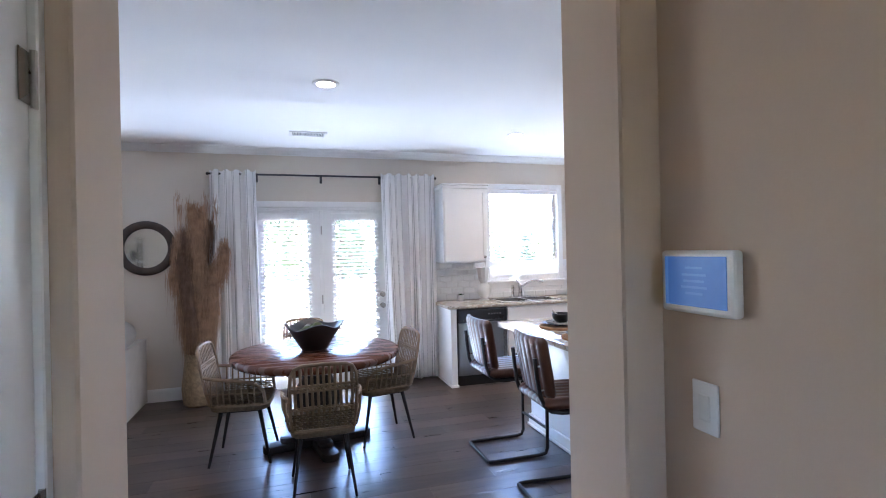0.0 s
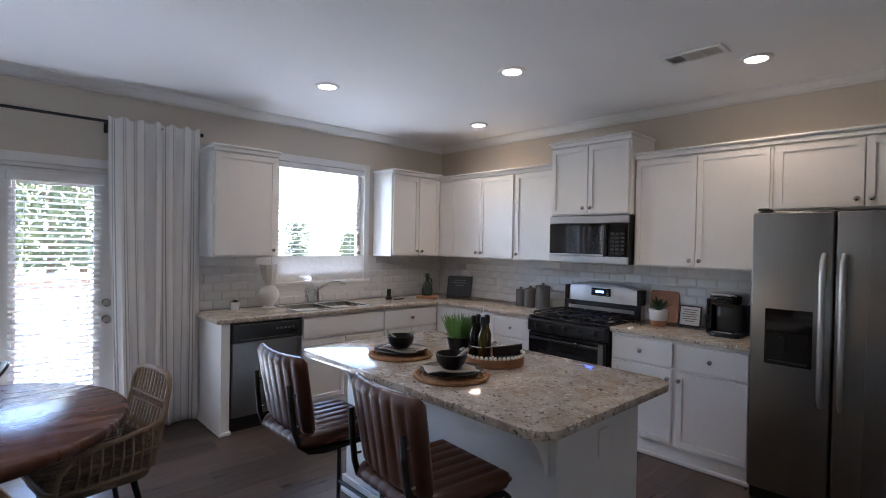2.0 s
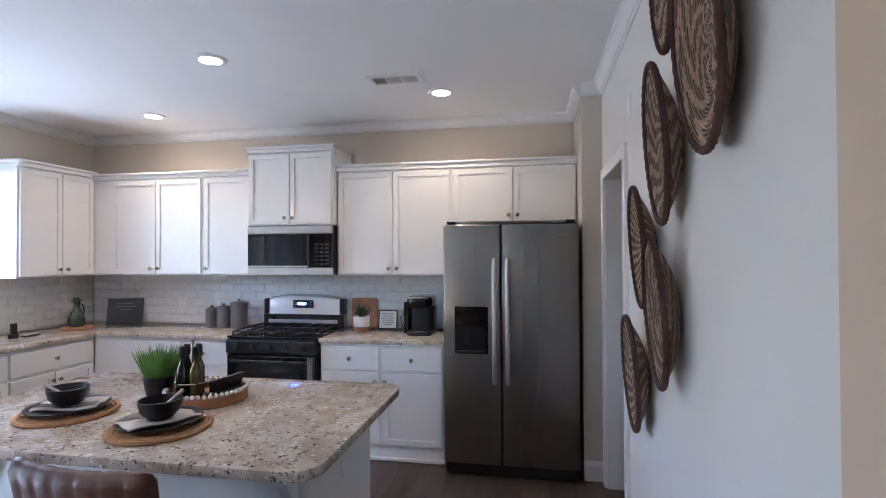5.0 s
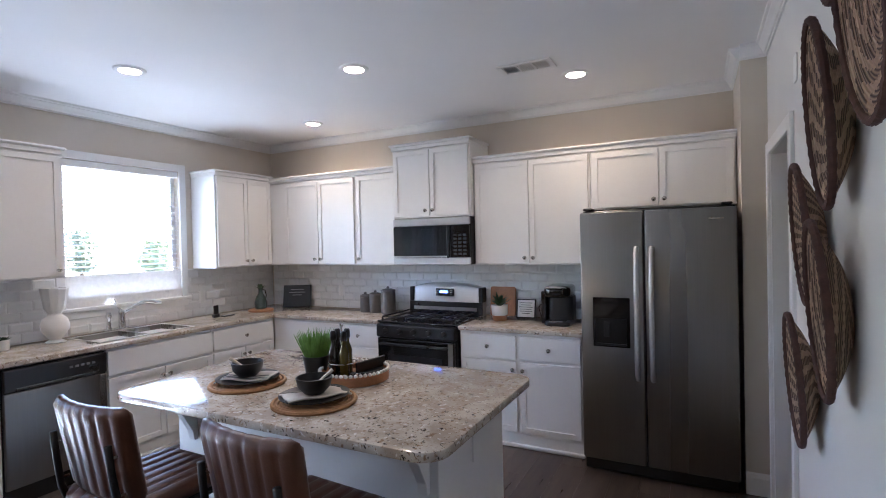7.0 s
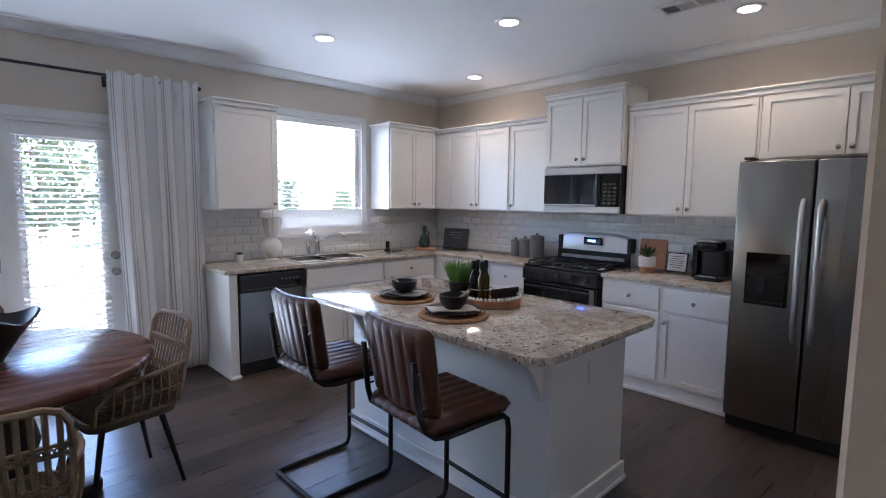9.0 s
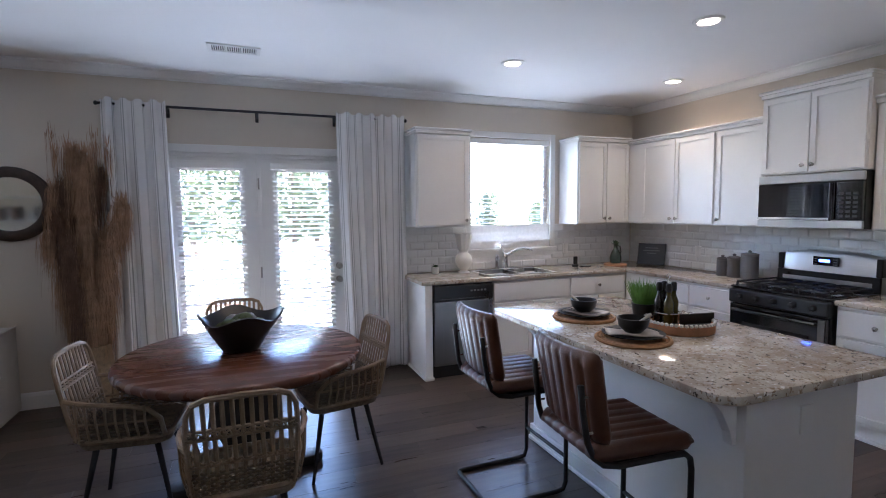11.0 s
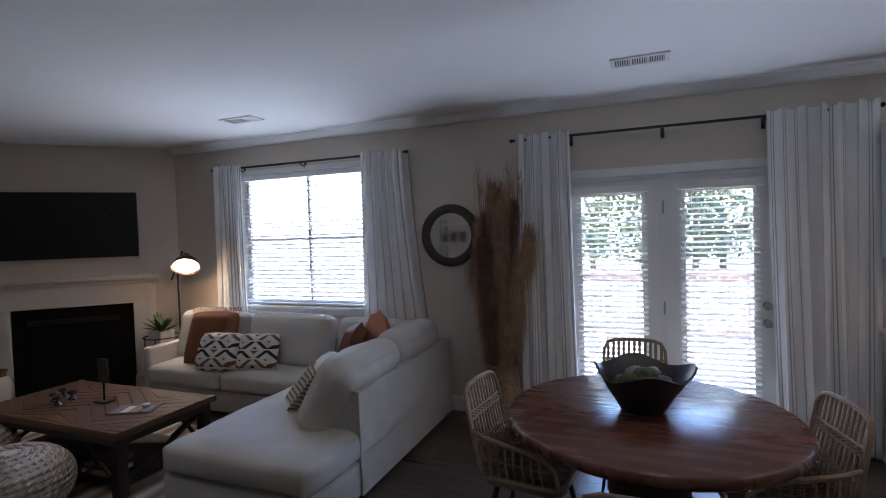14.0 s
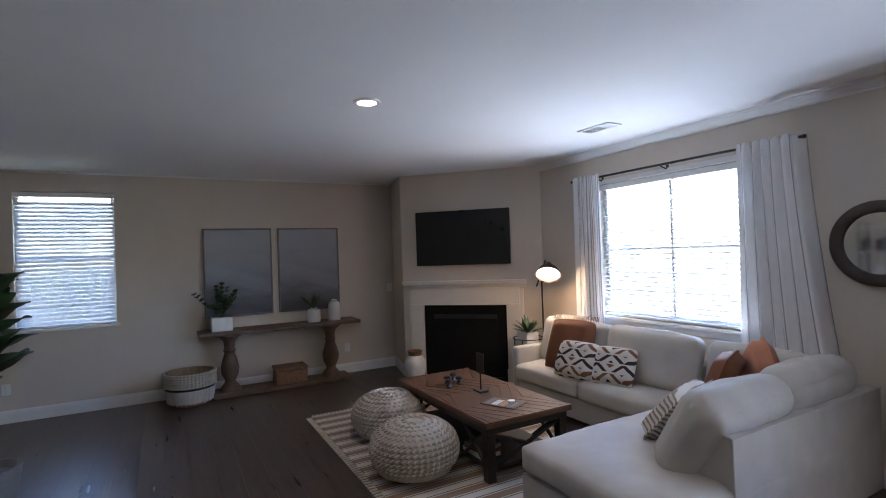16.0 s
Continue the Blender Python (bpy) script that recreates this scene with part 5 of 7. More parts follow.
part("piping", tube(bmesh.new(), [(-0.575, 6.198, 0.688), (-0.655, 6.198, 0.692), (-0.84, 6.198, 0.435)], 0.006, 6), M_SOFA, _sb, smooth="soft")
part("arm", B(-3.62, 7.10, 0.04, -3.525, 7.81, 0.60, bev=0.03, seg=3), M_SOFA, _t, smooth=True)
for x in (-3.06, -2.12):
    part("back_cushion", upholstered(bmesh.new(), 0.93, 0.50, 0.20, 0.045, pose(x, 7.53, 0.655, 76, 0, 0), 0.07), M_SOFA, _t, smooth="soft")
part("back_cushion", upholstered(bmesh.new(), 0.72, 0.48, 0.18, 0.045, pose(-1.22, 7.56, 0.645, 78, 0, 0), 0.07), M_SOFA, _t, smooth="soft")
for y, w, z in ((7.24, 0.82, 0.655), (6.50, 0.80, 0.635)):
    part("back_cushion", upholstered(bmesh.new(), w, 0.54, 0.22, 0.055, pose(-0.805, y, z, 58, 0, -90), 0.10), M_SOFA, _t, smooth="soft")
for x, y in ((-3.45, 7.2), (-3.45, 7.74), (-1.59, 5.76), (-0.63, 5.76), (-0.63, 7.74)):
    part("foot", rod(bmesh.new(), (x, y, 0), (x, y, 0.045), 0.025), M_DARKW, _t)


def chevron_cloth():
    """Cream cloth with slanting black and brown blocks in rows."""
    ma = mat("patterned_fabric", (0.66, 0.62, 0.56), 0.9, var=0.08, scale=10, bump=0.4, bscale=260)
    nt = ma.node_tree
    tc = nt.nodes.new("ShaderNodeTexCoord")
    sx = nt.nodes.new("ShaderNodeSeparateXYZ")
    nt.links.new(tc.outputs["Object"], sx.inputs[0])

    def node(op, a, b=None, c=None):
        n = nt.nodes.new("ShaderNodeMath")
        n.operation = op
        for i, q in enumerate((a, b, c)):
            if isinstance(q, float):
                n.inputs[i].default_value = q
            elif q is not None:
                nt.links.new(q, n.inputs[i])
        return n.outputs[0]

    row = node("MULTIPLY", sx.outputs[1], 12.0)
    zig = node("PINGPONG", row, 1.0)
    a = node("ADD", node("MULTIPLY", node("PINGPONG", node("ADD", sx.outputs[0], 1.0), 0.125), 9.5), zig)
    dark = node("LESS_THAN", node("FRACT", a), 0.42)
    gap = node("GREATER_THAN", node("FRACT", row), 0.16)
    mask = node("MULTIPLY", dark, gap)
    tone = node("GREATER_THAN", node("FRACT", node("MULTIPLY", node("ADD", node("FLOOR", a), node("FLOOR", row)), 0.37)), 0.6)
    c1 = nt.nodes.new("ShaderNodeMix")
    c1.data_type = "RGBA"
    nt.links.new(tone, c1.inputs[0])
    c1.inputs[6].default_value, c1.inputs[7].default_value = (0.035, 0.028, 0.030, 1), (0.20, 0.10, 0.055, 1)
    c2 = nt.nodes.new("ShaderNodeMix")
    c2.data_type = "RGBA"
    nt.links.new(mask, c2.inputs[0])
    hs = next(n for n in nt.nodes if n.type == "HUE_SAT")
    nt.links.new(hs.outputs[0], c2.inputs[6])
    nt.links.new(c1.outputs[2], c2.inputs[7])
    nt.links.new(c2.outputs[2], nt.nodes["Principled BSDF"].inputs["Base Color"])
    return ma


M_AZTEC = chevron_cloth()


def pillow(w, h, m, material, label, fringe=None, th=0.16):
    t = thing("cushion", label, "cushion", m, "cushions on the sofa")
    part("cover", cushion(bmesh.new(), w, h, th, 0.85, 12), material, t, smooth="soft")
    if fringe:
        b = bmesh.new()
        n = 30
        for s in (-1, 1):
            for i in range(n):
                x = -w / 2 + w * i / (n - 1)
                tube(b, [(x, s * h / 2 * 0.97, 0), (x + random.uniform(-0.008, 0.008), s * (h / 2 + 0.03), -0.006), (x + random.uniform(-0.01, 0.01), s * (h / 2 + 0.05), -0.012)], 0.004, 4)
        part("fringe", b, fringe, t)["kind"] = "stuff"
    return t


pillow(0.56, 0.54, pose(-2.90, 7.30, 0.68, 70, 0, 8), M_RUST, "rust velvet square cushion on the sofa", M_RUST)
pillow(0.50, 0.50, pose(-3.08, 7.43, 0.71, 75, 0, 2), M_CREAMK, "cream square cushion behind the rust one")
pillow(0.44, 0.36, pose(-2.66, 7.15, 0.60, 62, 0, 10), M_AZTEC, "cream cushion with black and brown geometric pattern")
pillow(0.40, 0.36, pose(-2.28, 7.24, 0.59, 62, 0, 16), M_AZTEC, "cream cushion with black and brown geometric pattern")
pillow(0.46, 0.46, pose(-1.12, 6.98, 0.72, 68, 0, -68), M_RUST, "rust cushion leaning on the chaise back")
pillow(0.42, 0.42, pose(-1.02, 7.22, 0.76, 70, 25, -50), mat("terracotta_fabric", (0.42, 0.17, 0.09), 0.9, var=0.15, bump=0.4, bscale=200), "terracotta cushion leaning in the sofa corner")
pillow(0.56, 0.40, pose(-1.17, 6.60, 0.61, 50, 0, -74), bands("wavy_knit", "wave", ((0.0, (0.60, 0.55, 0.47)), (0.55, (0.58, 0.53, 0.45)), (0.72, (0.27, 0.21, 0.16)), (1.0, (0.24, 0.18, 0.14))), 0.95, 9.0, distort=3.0, bump=0.7, axis="Y"), "cream and brown wavy striped cushion with a fringe", M_CREAMK)

# rug, poufs
_b = bmesh.new()
box(_b, -4.32, 5.02, 0.0, -1.75, 6.85, 0.012, bev=0.004)
_r = thing("rug", "flat striped cream and brown woven rug", "rug")
part("weave", _b, bands("rug_stripes", "wave", ((0.0, (0.56, 0.51, 0.43)), (0.28, (0.56, 0.51, 0.43)), (0.32, (0.10, 0.075, 0.058)), (0.44, (0.12, 0.09, 0.07)), (0.48, (0.54, 0.48, 0.40)), (0.68, (0.50, 0.44, 0.36)), (0.72, (0.22, 0.14, 0.09)), (1.0, (0.26, 0.17, 0.11))), 0.95, 1.75, bump=0.6, axis="X"), _r)
_b = bmesh.new()
for i in range(60):
    x = -4.30 + i * 0.0431
    box(_b, x, 4.965, 0.001, x + 0.02, 5.022, 0.008)
for i in range(44):
    y = 5.04 + i * 0.042
    box(_b, -4.37, y, 0.001, -4.318, y + 0.02, 0.008)
part("fringe", _b, M_CREAMK, _r)


def pouf(m):
    t = thing("knitted_pouf", "round chunky cream knitted pouf on the rug", "pouf", m, "poufs")
    core = lathe(bmesh.new(), [(0.19, 0.003), (0.285, 0.05), (0.318, 0.14), (0.318, 0.24), (0.28, 0.325), (0.20, 0.372), (0.10, 0.388), (0.01, 0.39)], 40)
    part("core", core, M_POUF, t, smooth=True)
    b = bmesh.new()
    n = 15
    for j in range(n):
        q = (j + 0.5) / n
        a = radians(-62 + 150 * q)
        r, z = 0.318 * math.cos(a) ** 0.75 if math.cos(a) > 0 else 0.02, 0.195 + 0.2 * math.sin(a)
        m2 = max(5, int(math.tau * r / 0.04))
        for k in range(m2):
            p0, p1 = k * math.tau / m2, (k + 1.15) * math.tau / m2
            rr = r + 0.006
            tube(b, [(rr * math.cos(p0), rr * math.sin(p0), z - 0.011), ((rr + 0.012) * math.cos((p0 + p1) / 2), (rr + 0.012) * math.sin((p0 + p1) / 2), z), (rr * math.cos(p1), rr * math.sin(p1), z + 0.011)], [0.007, 0.0125, 0.007], 5)
    part("stitches", b, M_POUF, t, smooth=True)["kind"] = "stuff"
    return t


_p = pouf(pose(-2.52, 5.36, 0.012))
copy_thing(_p, pose(-3.36, 5.50, 0.012, 0, 0, 40))

# coffee table
_t = thing("coffee_table", "reclaimed wood coffee table with dark crossed legs", "table", pose(-2.78, 6.08, 0.012))
W, D, Z = 0.77, 0.40, 0.445
_top = part("tabletop", B(-W, -D, Z - 0.045, W, D, Z - 0.008, bev=0.004), M_COFFEE, _t, "herringbone plank top")
for i in range(4):
    for j in range(11):
        x = -W + 0.192 + i * 0.385
        y = -D - 0.25 + j * 0.10
        s = 1 if i % 2 else -1
        b = bmesh.new()
        lo = [(-0.192, -0.046 + s * -0.115), (0.192, -0.046 + s * 0.115), (0.192, 0.046 + s * 0.115), (-0.192, 0.046 + s * -0.115)]
        pts = [(x + px, min(D - 0.003, max(-D + 0.003, y + py + 0.03))) for px, py in lo]
        if abs(pts[0][1] - pts[3][1]) + abs(pts[1][1] - pts[2][1]) < 0.01:
            continue
        pts = [p for k, p in enumerate(pts) if all((p[0] - q[0]) ** 2 + (p[1] - q[1]) ** 2 > 1e-6 for q in pts[:k])]
        prism(b, pts, Z - 0.0078, Z)
        part("plank", b, M_COFFEE, _top)
part("apron", B(-W + 0.03, -D + 0.03, Z - 0.10, W - 0.03, D - 0.03, Z - 0.046, bev=0.003), M_DARKW, _t)
for sx in (-1, 1):
    for sy in (-1, 1):
        part("leg", B(sx * 0.70 - 0.035, sy * 0.335 - 0.035, 0, sx * 0.70 + 0.035, sy * 0.335 + 0.035, Z - 0.10, bev=0.004), M_DARKW, _t)
    for s in (-1, 1):
        part("cross_brace", rod(bmesh.new(), (sx * 0.70, -0.30 * s, 0.09), (sx * 0.70, 0.30 * s, Z - 0.12), 0.018, seg=6), M_DARKW, _t)
for sy in (-1, 1):
    for sx in (-1, 1):
        part("cross_brace", rod(bmesh.new(), (sx * 0.66, sy * 0.335, 0.10), (sx * 0.36, sy * 0.335, Z - 0.11), 0.016, seg=6), M_DARKW, _t)
        part("cross_brace", rod(bmesh.new(), (sx * 0.36, sy * 0.335, 0.10), (sx * 0.66, sy * 0.335, Z - 0.11), 0.016, seg=6), M_DARKW, _t)
part("lower_shelf", B(-0.70, -0.33, 0.07, 0.70, 0.33, 0.10, bev=0.004), M_DARKW, _t)
CT = 0.012 + Z
for i, (x, y, w) in enumerate(((-2.35, 5.85, 0.26), (-2.34, 5.86, 0.24), (-2.33, 5.85, 0.22))):
    single("book", B(-w / 2, -0.09, 0, w / 2, 0.09, 0.028, bev=0.002), (M_NAPKIN, M_RUST, M_GREYC)[i], "book lying on the coffee table's lower shelf", "book", "books under the table", m=pose(x, y, 0.113 + 0.029 * i, 0, 0, 6 * i))
_m = thing("magazine", "open colourful magazine on the coffee table", "magazine", pose(-2.33, 6.06, CT + 0.001, 0, 0, 25))
part("cover", B(-0.15, -0.11, 0, 0.15, 0.11, 0.008, bev=0.001), M_CONSOLE, _m)
for i in range(4):
    part("picture", B(-0.13 + i * 0.065, -0.09, 0.0082, -0.075 + i * 0.065, 0.07 - 0.03 * (i % 2), 0.0092), (M_GREYC, M_NAPKIN, M_JUTE, M_GREYC)[i], _m)
single("candle_cup", lathe(bmesh.new(), [(0.025, 0), (0.028, 0.005), (0.028, 0.018), (0.02, 0.02)], 16), M_WHITE, "small white tea light on the magazine", "candle", m=pose(-2.28, 6.10, CT + 0.011), smooth=True)
_m = thing("sign_stand", "small dark metal sign holder on the coffee table", "sign stand", pose(-2.72, 6.10, CT))
part("foot", B(-0.06, -0.045, 0, 0.06, 0.045, 0.018, bev=0.004), M_DARKW, _m)
part("stem", rod(bmesh.new(), (0, 0, 0.018), (0, 0, 0.17), 0.007), M_IRON, _m)
part("plate", B(-0.055, -0.006, 0.155, 0.055, 0.006, 0.33, bev=0.003), M_DARKW, _m)
for i, (x, y) in enumerate(((-3.10, 5.98), (-3.02, 6.06), (-2.98, 5.93), (-3.16, 6.08))):
    single("wooden_bead", lathe(bmesh.new(), [(0.012, 0), (0.03, 0.012), (0.016, 0.03), (0.012, 0.045), (0.034, 0.055), (0.03, 0.075), (0.008, 0.082)], 14), M_DARKW, "dark turned wooden ornament on the coffee table", "ornament", "ornaments on the coffee table", smooth=True, m=pose(x, y, CT))

# fireplace wall
M_MANTEL = mat("mantel_paint", (0.74, 0.70, 0.63), 0.5, var=0.03, scale=4, bump=0.02)
M_SOOT = mat("matt_black_metal", (0.006, 0.006, 0.006), 0.75, var=0.3, spec=0.2)
FP = pose(-4.715, 7.175, 0, 0, 0, 45)
_t = thing("fireplace", "white mantel with a black firebox in the corner", "fireplace", FP)
part("backing", B(-0.77, -0.03, 0, 0.77, -0.002, 1.18, bev=0.003), M_MANTEL, _t)
for s in (-1, 1):
    part("pilaster", B(s * 0.64 - 0.085, -0.075, 0.0, s * 0.64 + 0.085, -0.031, 0.975, bev=0.004), M_MANTEL, _t)
    part("plinth", B(s * 0.64 - 0.095, -0.09, 0.0, s * 0.64 + 0.095, -0.0755, 0.16, bev=0.004), M_MANTEL, _t)
part("frieze", B(-0.725, -0.070, 0.991, 0.725, -0.031, 1.20, bev=0.004), M_MANTEL, _t)
part("bead", B(-0.735, -0.082, 0.976, 0.735, -0.031, 0.990, bev=0.004), M_MANTEL, _t)
_b = bmesh.new()
prism(_b, [(-0.003, 1.201), (-0.085, 1.201), (-0.095, 1.225), (-0.125, 1.245), (-0.135, 1.26), (-0.175, 1.262), (-0.178, 1.295), (-0.003, 1.295)], -0.815, 0.815)
bmesh.ops.transform(_b, matrix=Matrix(((0, 0, 1, 0), (1, 0, 0, 0), (0, 1, 0, 0), (0, 0, 0, 1))), verts=_b.verts)
part("mantel_shelf", _b, M_MANTEL, _t)
part("slate_surround", B(-0.552, -0.045, 0.0, 0.552, -0.031, 0.972, bev=0.002), M_SOOT, _t, "black surround")
part("firebox", B(-0.42, -0.054, 0.05, 0.42, -0.0455, 0.80, bev=0.003), M_SOOT, _t, "matt black firebox")
part("grille", B(-0.42, -0.06, 0.80, 0.42, -0.046, 0.85, bev=0.003), M_IRON, _t)
part("hearth_strip", B(-0.55, -0.09, 0.0, 0.55, -0.046, 0.045, bev=0.004), M_SOOT, _t)
_t = thing("television", "large black flat television hung above the mantel", "television", FP)
part("case", B(-0.63, -0.075, 1.50, 0.63, -0.02, 2.215, bev=0.005), M_BLACK, _t)
part("screen", B(-0.62, -0.0775, 1.515, 0.62, -0.0752, 2.205), M_SCREEN, _t, "dark switched-off screen")
part("wall_mount", B(-0.2, -0.0195, 1.7, 0.2, -0.001, 2.0), M_IRON, _t)
_t = thing("floor_vase", "white pottery vase with a brown rim beside the hearth", "vase", pose(-4.95, 6.53, 0))
part("body", lathe(bmesh.new(), [(0.09, 0), (0.105, 0.01), (0.135, 0.18), (0.14, 0.26), (0.11, 0.33), (0.085, 0.355)], 32), M_WHITE, _t, smooth=True)
part("rim", lathe(bmesh.new(), [(0.086, 0.355), (0.082, 0.38), (0.10, 0.41), (0.092, 0.415), (0.07, 0.38), (0.06, 0.36)], 32), M_WICK, _t, "brown glazed rim", True)

# lamp and side table
_t = thing("floor_lamp", "black and brass arm floor lamp, switched on", "floor lamp", pose(-3.76, 7.68, 0))
part("base", lathe(bmesh.new(), [(0.13, 0), (0.13, 0.015), (0.03, 0.03), (0.012, 0.04)], 28), M_IRON, _t, smooth=True)
part("pole", rod(bmesh.new(), (0, 0, 0.03), (0, 0, 1.33), 0.010, seg=10), M_IRON, _t, smooth=True)
part("arm", rod(bmesh.new(), (-0.10, 0.0, 1.22), (0.20, -0.10, 1.54), 0.009, seg=10), M_IRON, _t, smooth=True)
part("joint", lathe(bmesh.new(), [(0.02, -0.025), (0.022, 0), (0.02, 0.025)], 14, (0.0, -0.035, 1.335)), M_CORK, _t)
_s = part("shade", lathe(bmesh.new(), [(0.020, 0.165), (0.042, 0.112), (0.078, 0.08), (0.112, 0.0), (0.118, 0.0), (0.115, 0.02), (0.084, 0.085), (0.046, 0.12), (0.024, 0.17)], 32), mat("copper_shade", (0.10, 0.055, 0.03), 0.4, 0.6, var=0.2), _t, "dark copper shade", True)
_s.matrix_basis = pose(0.30, -0.15, 1.42) @ Vector((0.44, -0.46, -0.77)).to_track_quat("-Z", "Y").to_matrix().to_4x4() @ pose(0, 0, -0.06) @ Matrix.Diagonal((1.22, 1.22, 1, 1))
part("bulb", lathe(bmesh.new(), [(0.098, 0.014), (0.098, 0.018)], 28), M_BULB, _s, "glowing warm bulb")
_l = bpy.data.lights.new("lamp_bulb", "POINT")
_l.energy, _l.color, _l.shadow_soft_size = 0.35, (1.0, 0.62, 0.30), 0.04
_o = new("lamp_bulb", _l)
_o.parent = _t
_o.matrix_basis = pose(0.36, -0.25, 1.35)
_t = thing("side_table", "small black wire side table beside the sofa", "table", pose(-3.82, 7.50, 0))
part("tabletop", lathe(bmesh.new(), [(0.17, 0.50), (0.18, 0.505), (0.18, 0.515), (0.17, 0.52)], 32), M_IRON, _t)
for z in (0.08, 0.62):
    part("ring", tube(bmesh.new(), [(0.185 * math.cos(a * math.tau / 24), 0.185 * math.sin(a * math.tau / 24), z) for a in range(24)], 0.006, 6, True), M_IRON, _t)
for i in range(4):
    a = i * 1.5708 + 0.5
    part("leg", rod(bmesh.new(), (0.185 * math.cos(a), 0.185 * math.sin(a), 0), (0.185 * math.cos(a), 0.185 * math.sin(a), 0.62), 0.006, seg=6), M_IRON, _t)
_t = thing("potted_aloe", "spiky green aloe in a square white pot", "plant", pose(-3.82, 7.49, 0.521))
part("pot", B(-0.09, -0.09, 0, 0.09, 0.09, 0.17, bev=0.008, seg=2), M_WHITE, _t)
_b = bmesh.new()
foliage(_b, random.Random(3), 26, 0.27, 0.045, 0.15, (0, 0, 0.15), 1.15)
part("leaves", _b, M_LEAF, _t)

# console wall
_t = thing("console_table", "weathered wooden console table on turned columns", "table", pose(-5.82, 5.05, 0))
part("tabletop", B(-0.21, -1.0, 0.755, 0.19, 1.0, 0.80, bev=0.008), M_CONSOLE, _t)
part("lower_shelf", B(-0.17, -0.86, 0.0, 0.17, 0.86, 0.055, bev=0.008), M_CONSOLE, _t)
for y in (-0.65, 0.62):
    part("column", lathe(bmesh.new(), [(0.13, 0.055), (0.12, 0.09), (0.07, 0.15), (0.06, 0.18), (0.10, 0.26), (0.11, 0.34), (0.085, 0.44), (0.06, 0.52), (0.075, 0.55), (0.06, 0.58), (0.07, 0.66), (0.11, 0.71), (0.15, 0.73), (0.15, 0.754)], 28, (0, y, 0)), M_CONSOLE, _t, smooth=True)
M_FRAMEG = mat("grey_frame_wood", (0.22, 0.205, 0.19), 0.6, var=0.3, scale=8, bump=0.3)
def misty():
    ma = bands("painting", "noise", ((0.0, (0.095, 0.10, 0.105)), (0.20, (0.15, 0.155, 0.165)), (0.34, (0.27, 0.285, 0.31)), (0.60, (0.36, 0.38, 0.42)), (1.0, (0.43, 0.45, 0.50))), 0.6, 2.2, stretch=(1, 0.7, 2.5), bump=0.2)
    nt = ma.node_tree
    tc = next(n for n in nt.nodes if n.type == "TEX_COORD")
    tex = next(n for n in nt.nodes if n.type == "TEX_NOISE")
    ramp = next(n for n in nt.nodes if n.type == "VALTORGB")
    sx = nt.nodes.new("ShaderNodeSeparateXYZ")
    nt.links.new(tc.outputs["Object"], sx.inputs[0])
    up = nt.nodes.new("ShaderNodeMath")
    up.operation = "MULTIPLY_ADD"
    nt.links.new(sx.outputs[2], up.inputs[0])
    up.inputs[1].default_value, up.inputs[2].default_value = 0.75, 0.22
    ad = nt.nodes.new("ShaderNodeMath")
    ad.operation = "MULTIPLY_ADD"
    nt.links.new(tex.outputs["Fac"], ad.inputs[0])
    ad.inputs[1].default_value = 0.45
    nt.links.new(up.outputs[0], ad.inputs[2])
    nt.links.new(ad.outputs[0], ramp.inputs[0])
    return ma


M_ART = misty()
for y in (4.56, 5.47):
    t = thing("painting", "large misty grey landscape canvas in a thin frame", "painting", pose(XL + 0.002, y, 1.51), "pair of paintings")
    part("canvas", B(0.0, -0.395, -0.545, 0.028, 0.395, 0.545, bev=0.002), M_ART, t)
    for a, b, c, d in ((-0.415, -0.565, -0.396, 0.565), (0.396, -0.565, 0.415, 0.565), (-0.396, -0.565, 0.396, -0.546), (-0.396, 0.546, 0.396, 0.565)):
        part("frame", B(0, a, b, 0.036, c, d, bev=0.002), M_FRAMEG, t)
_t = thing("potted_plant", "leafy dark plant in a white planter on the console", "plant", pose(-5.82, 4.32, 0.801))
part("planter", B(-0.09, -0.12, 0, 0.09, 0.12, 0.17, bev=0.006), M_WHITE, _t)
_b = bmesh.new()
_rng = random.Random(8)
for i in range(16):
    a, k, l = i * 2.4, 0.15 + 0.75 * _rng.random(), _rng.uniform(0.16, 0.46)
    d = Vector((math.cos(a) * math.sin(k), math.sin(a) * math.sin(k), math.cos(k)))
    tube(_b, [(0, 0, 0.15), tuple(Vector((0, 0, 0.15)) + d * l * 0.5), tuple(Vector((0, 0, 0.14)) + d * l)], 0.003, 4)
    for q in (0.45, 0.6, 0.75, 0.88, 1.0):
        foliage(_b, _rng, 2, 0.085, 0.055, 0.3, tuple(Vector((0, 0, 0.145)) + d * l * q), 1.2)
part("leaves", _b, M_LEAF, _t)
for y, r, h in ((5.46, 0.085, 0.19), (5.74, 0.08, 0.28)):
    t = thing("jar", "white ribbed ceramic jar on the console", "vase", pose(-5.82, y, 0.801), "white jars")
    part("body", lathe(bmesh.new(), [(r * 0.95, 0), (r, 0.01), (r, h * 0.75), (r * 0.85, h * 0.88), (r * 0.5, h * 0.92), (r * 0.5, h), (r * 0.42, h), (r * 0.4, h * 0.9)], 32, wob=lambda a, z: 1 + 0.012 * math.sin(16 * a)), M_WHITE, t, smooth=True)
    if h < 0.2:
        b = bmesh.new()
        foliage(b, random.Random(4), 14, 0.30, 0.035, 0.2, (0, 0, h - 0.02), 0.7)
        part("leaves", b, M_LEAF, t)
_t = thing("wicker_box", "lidded brown wicker box on the console shelf", "box", pose(-5.80, 5.12, 0.056))
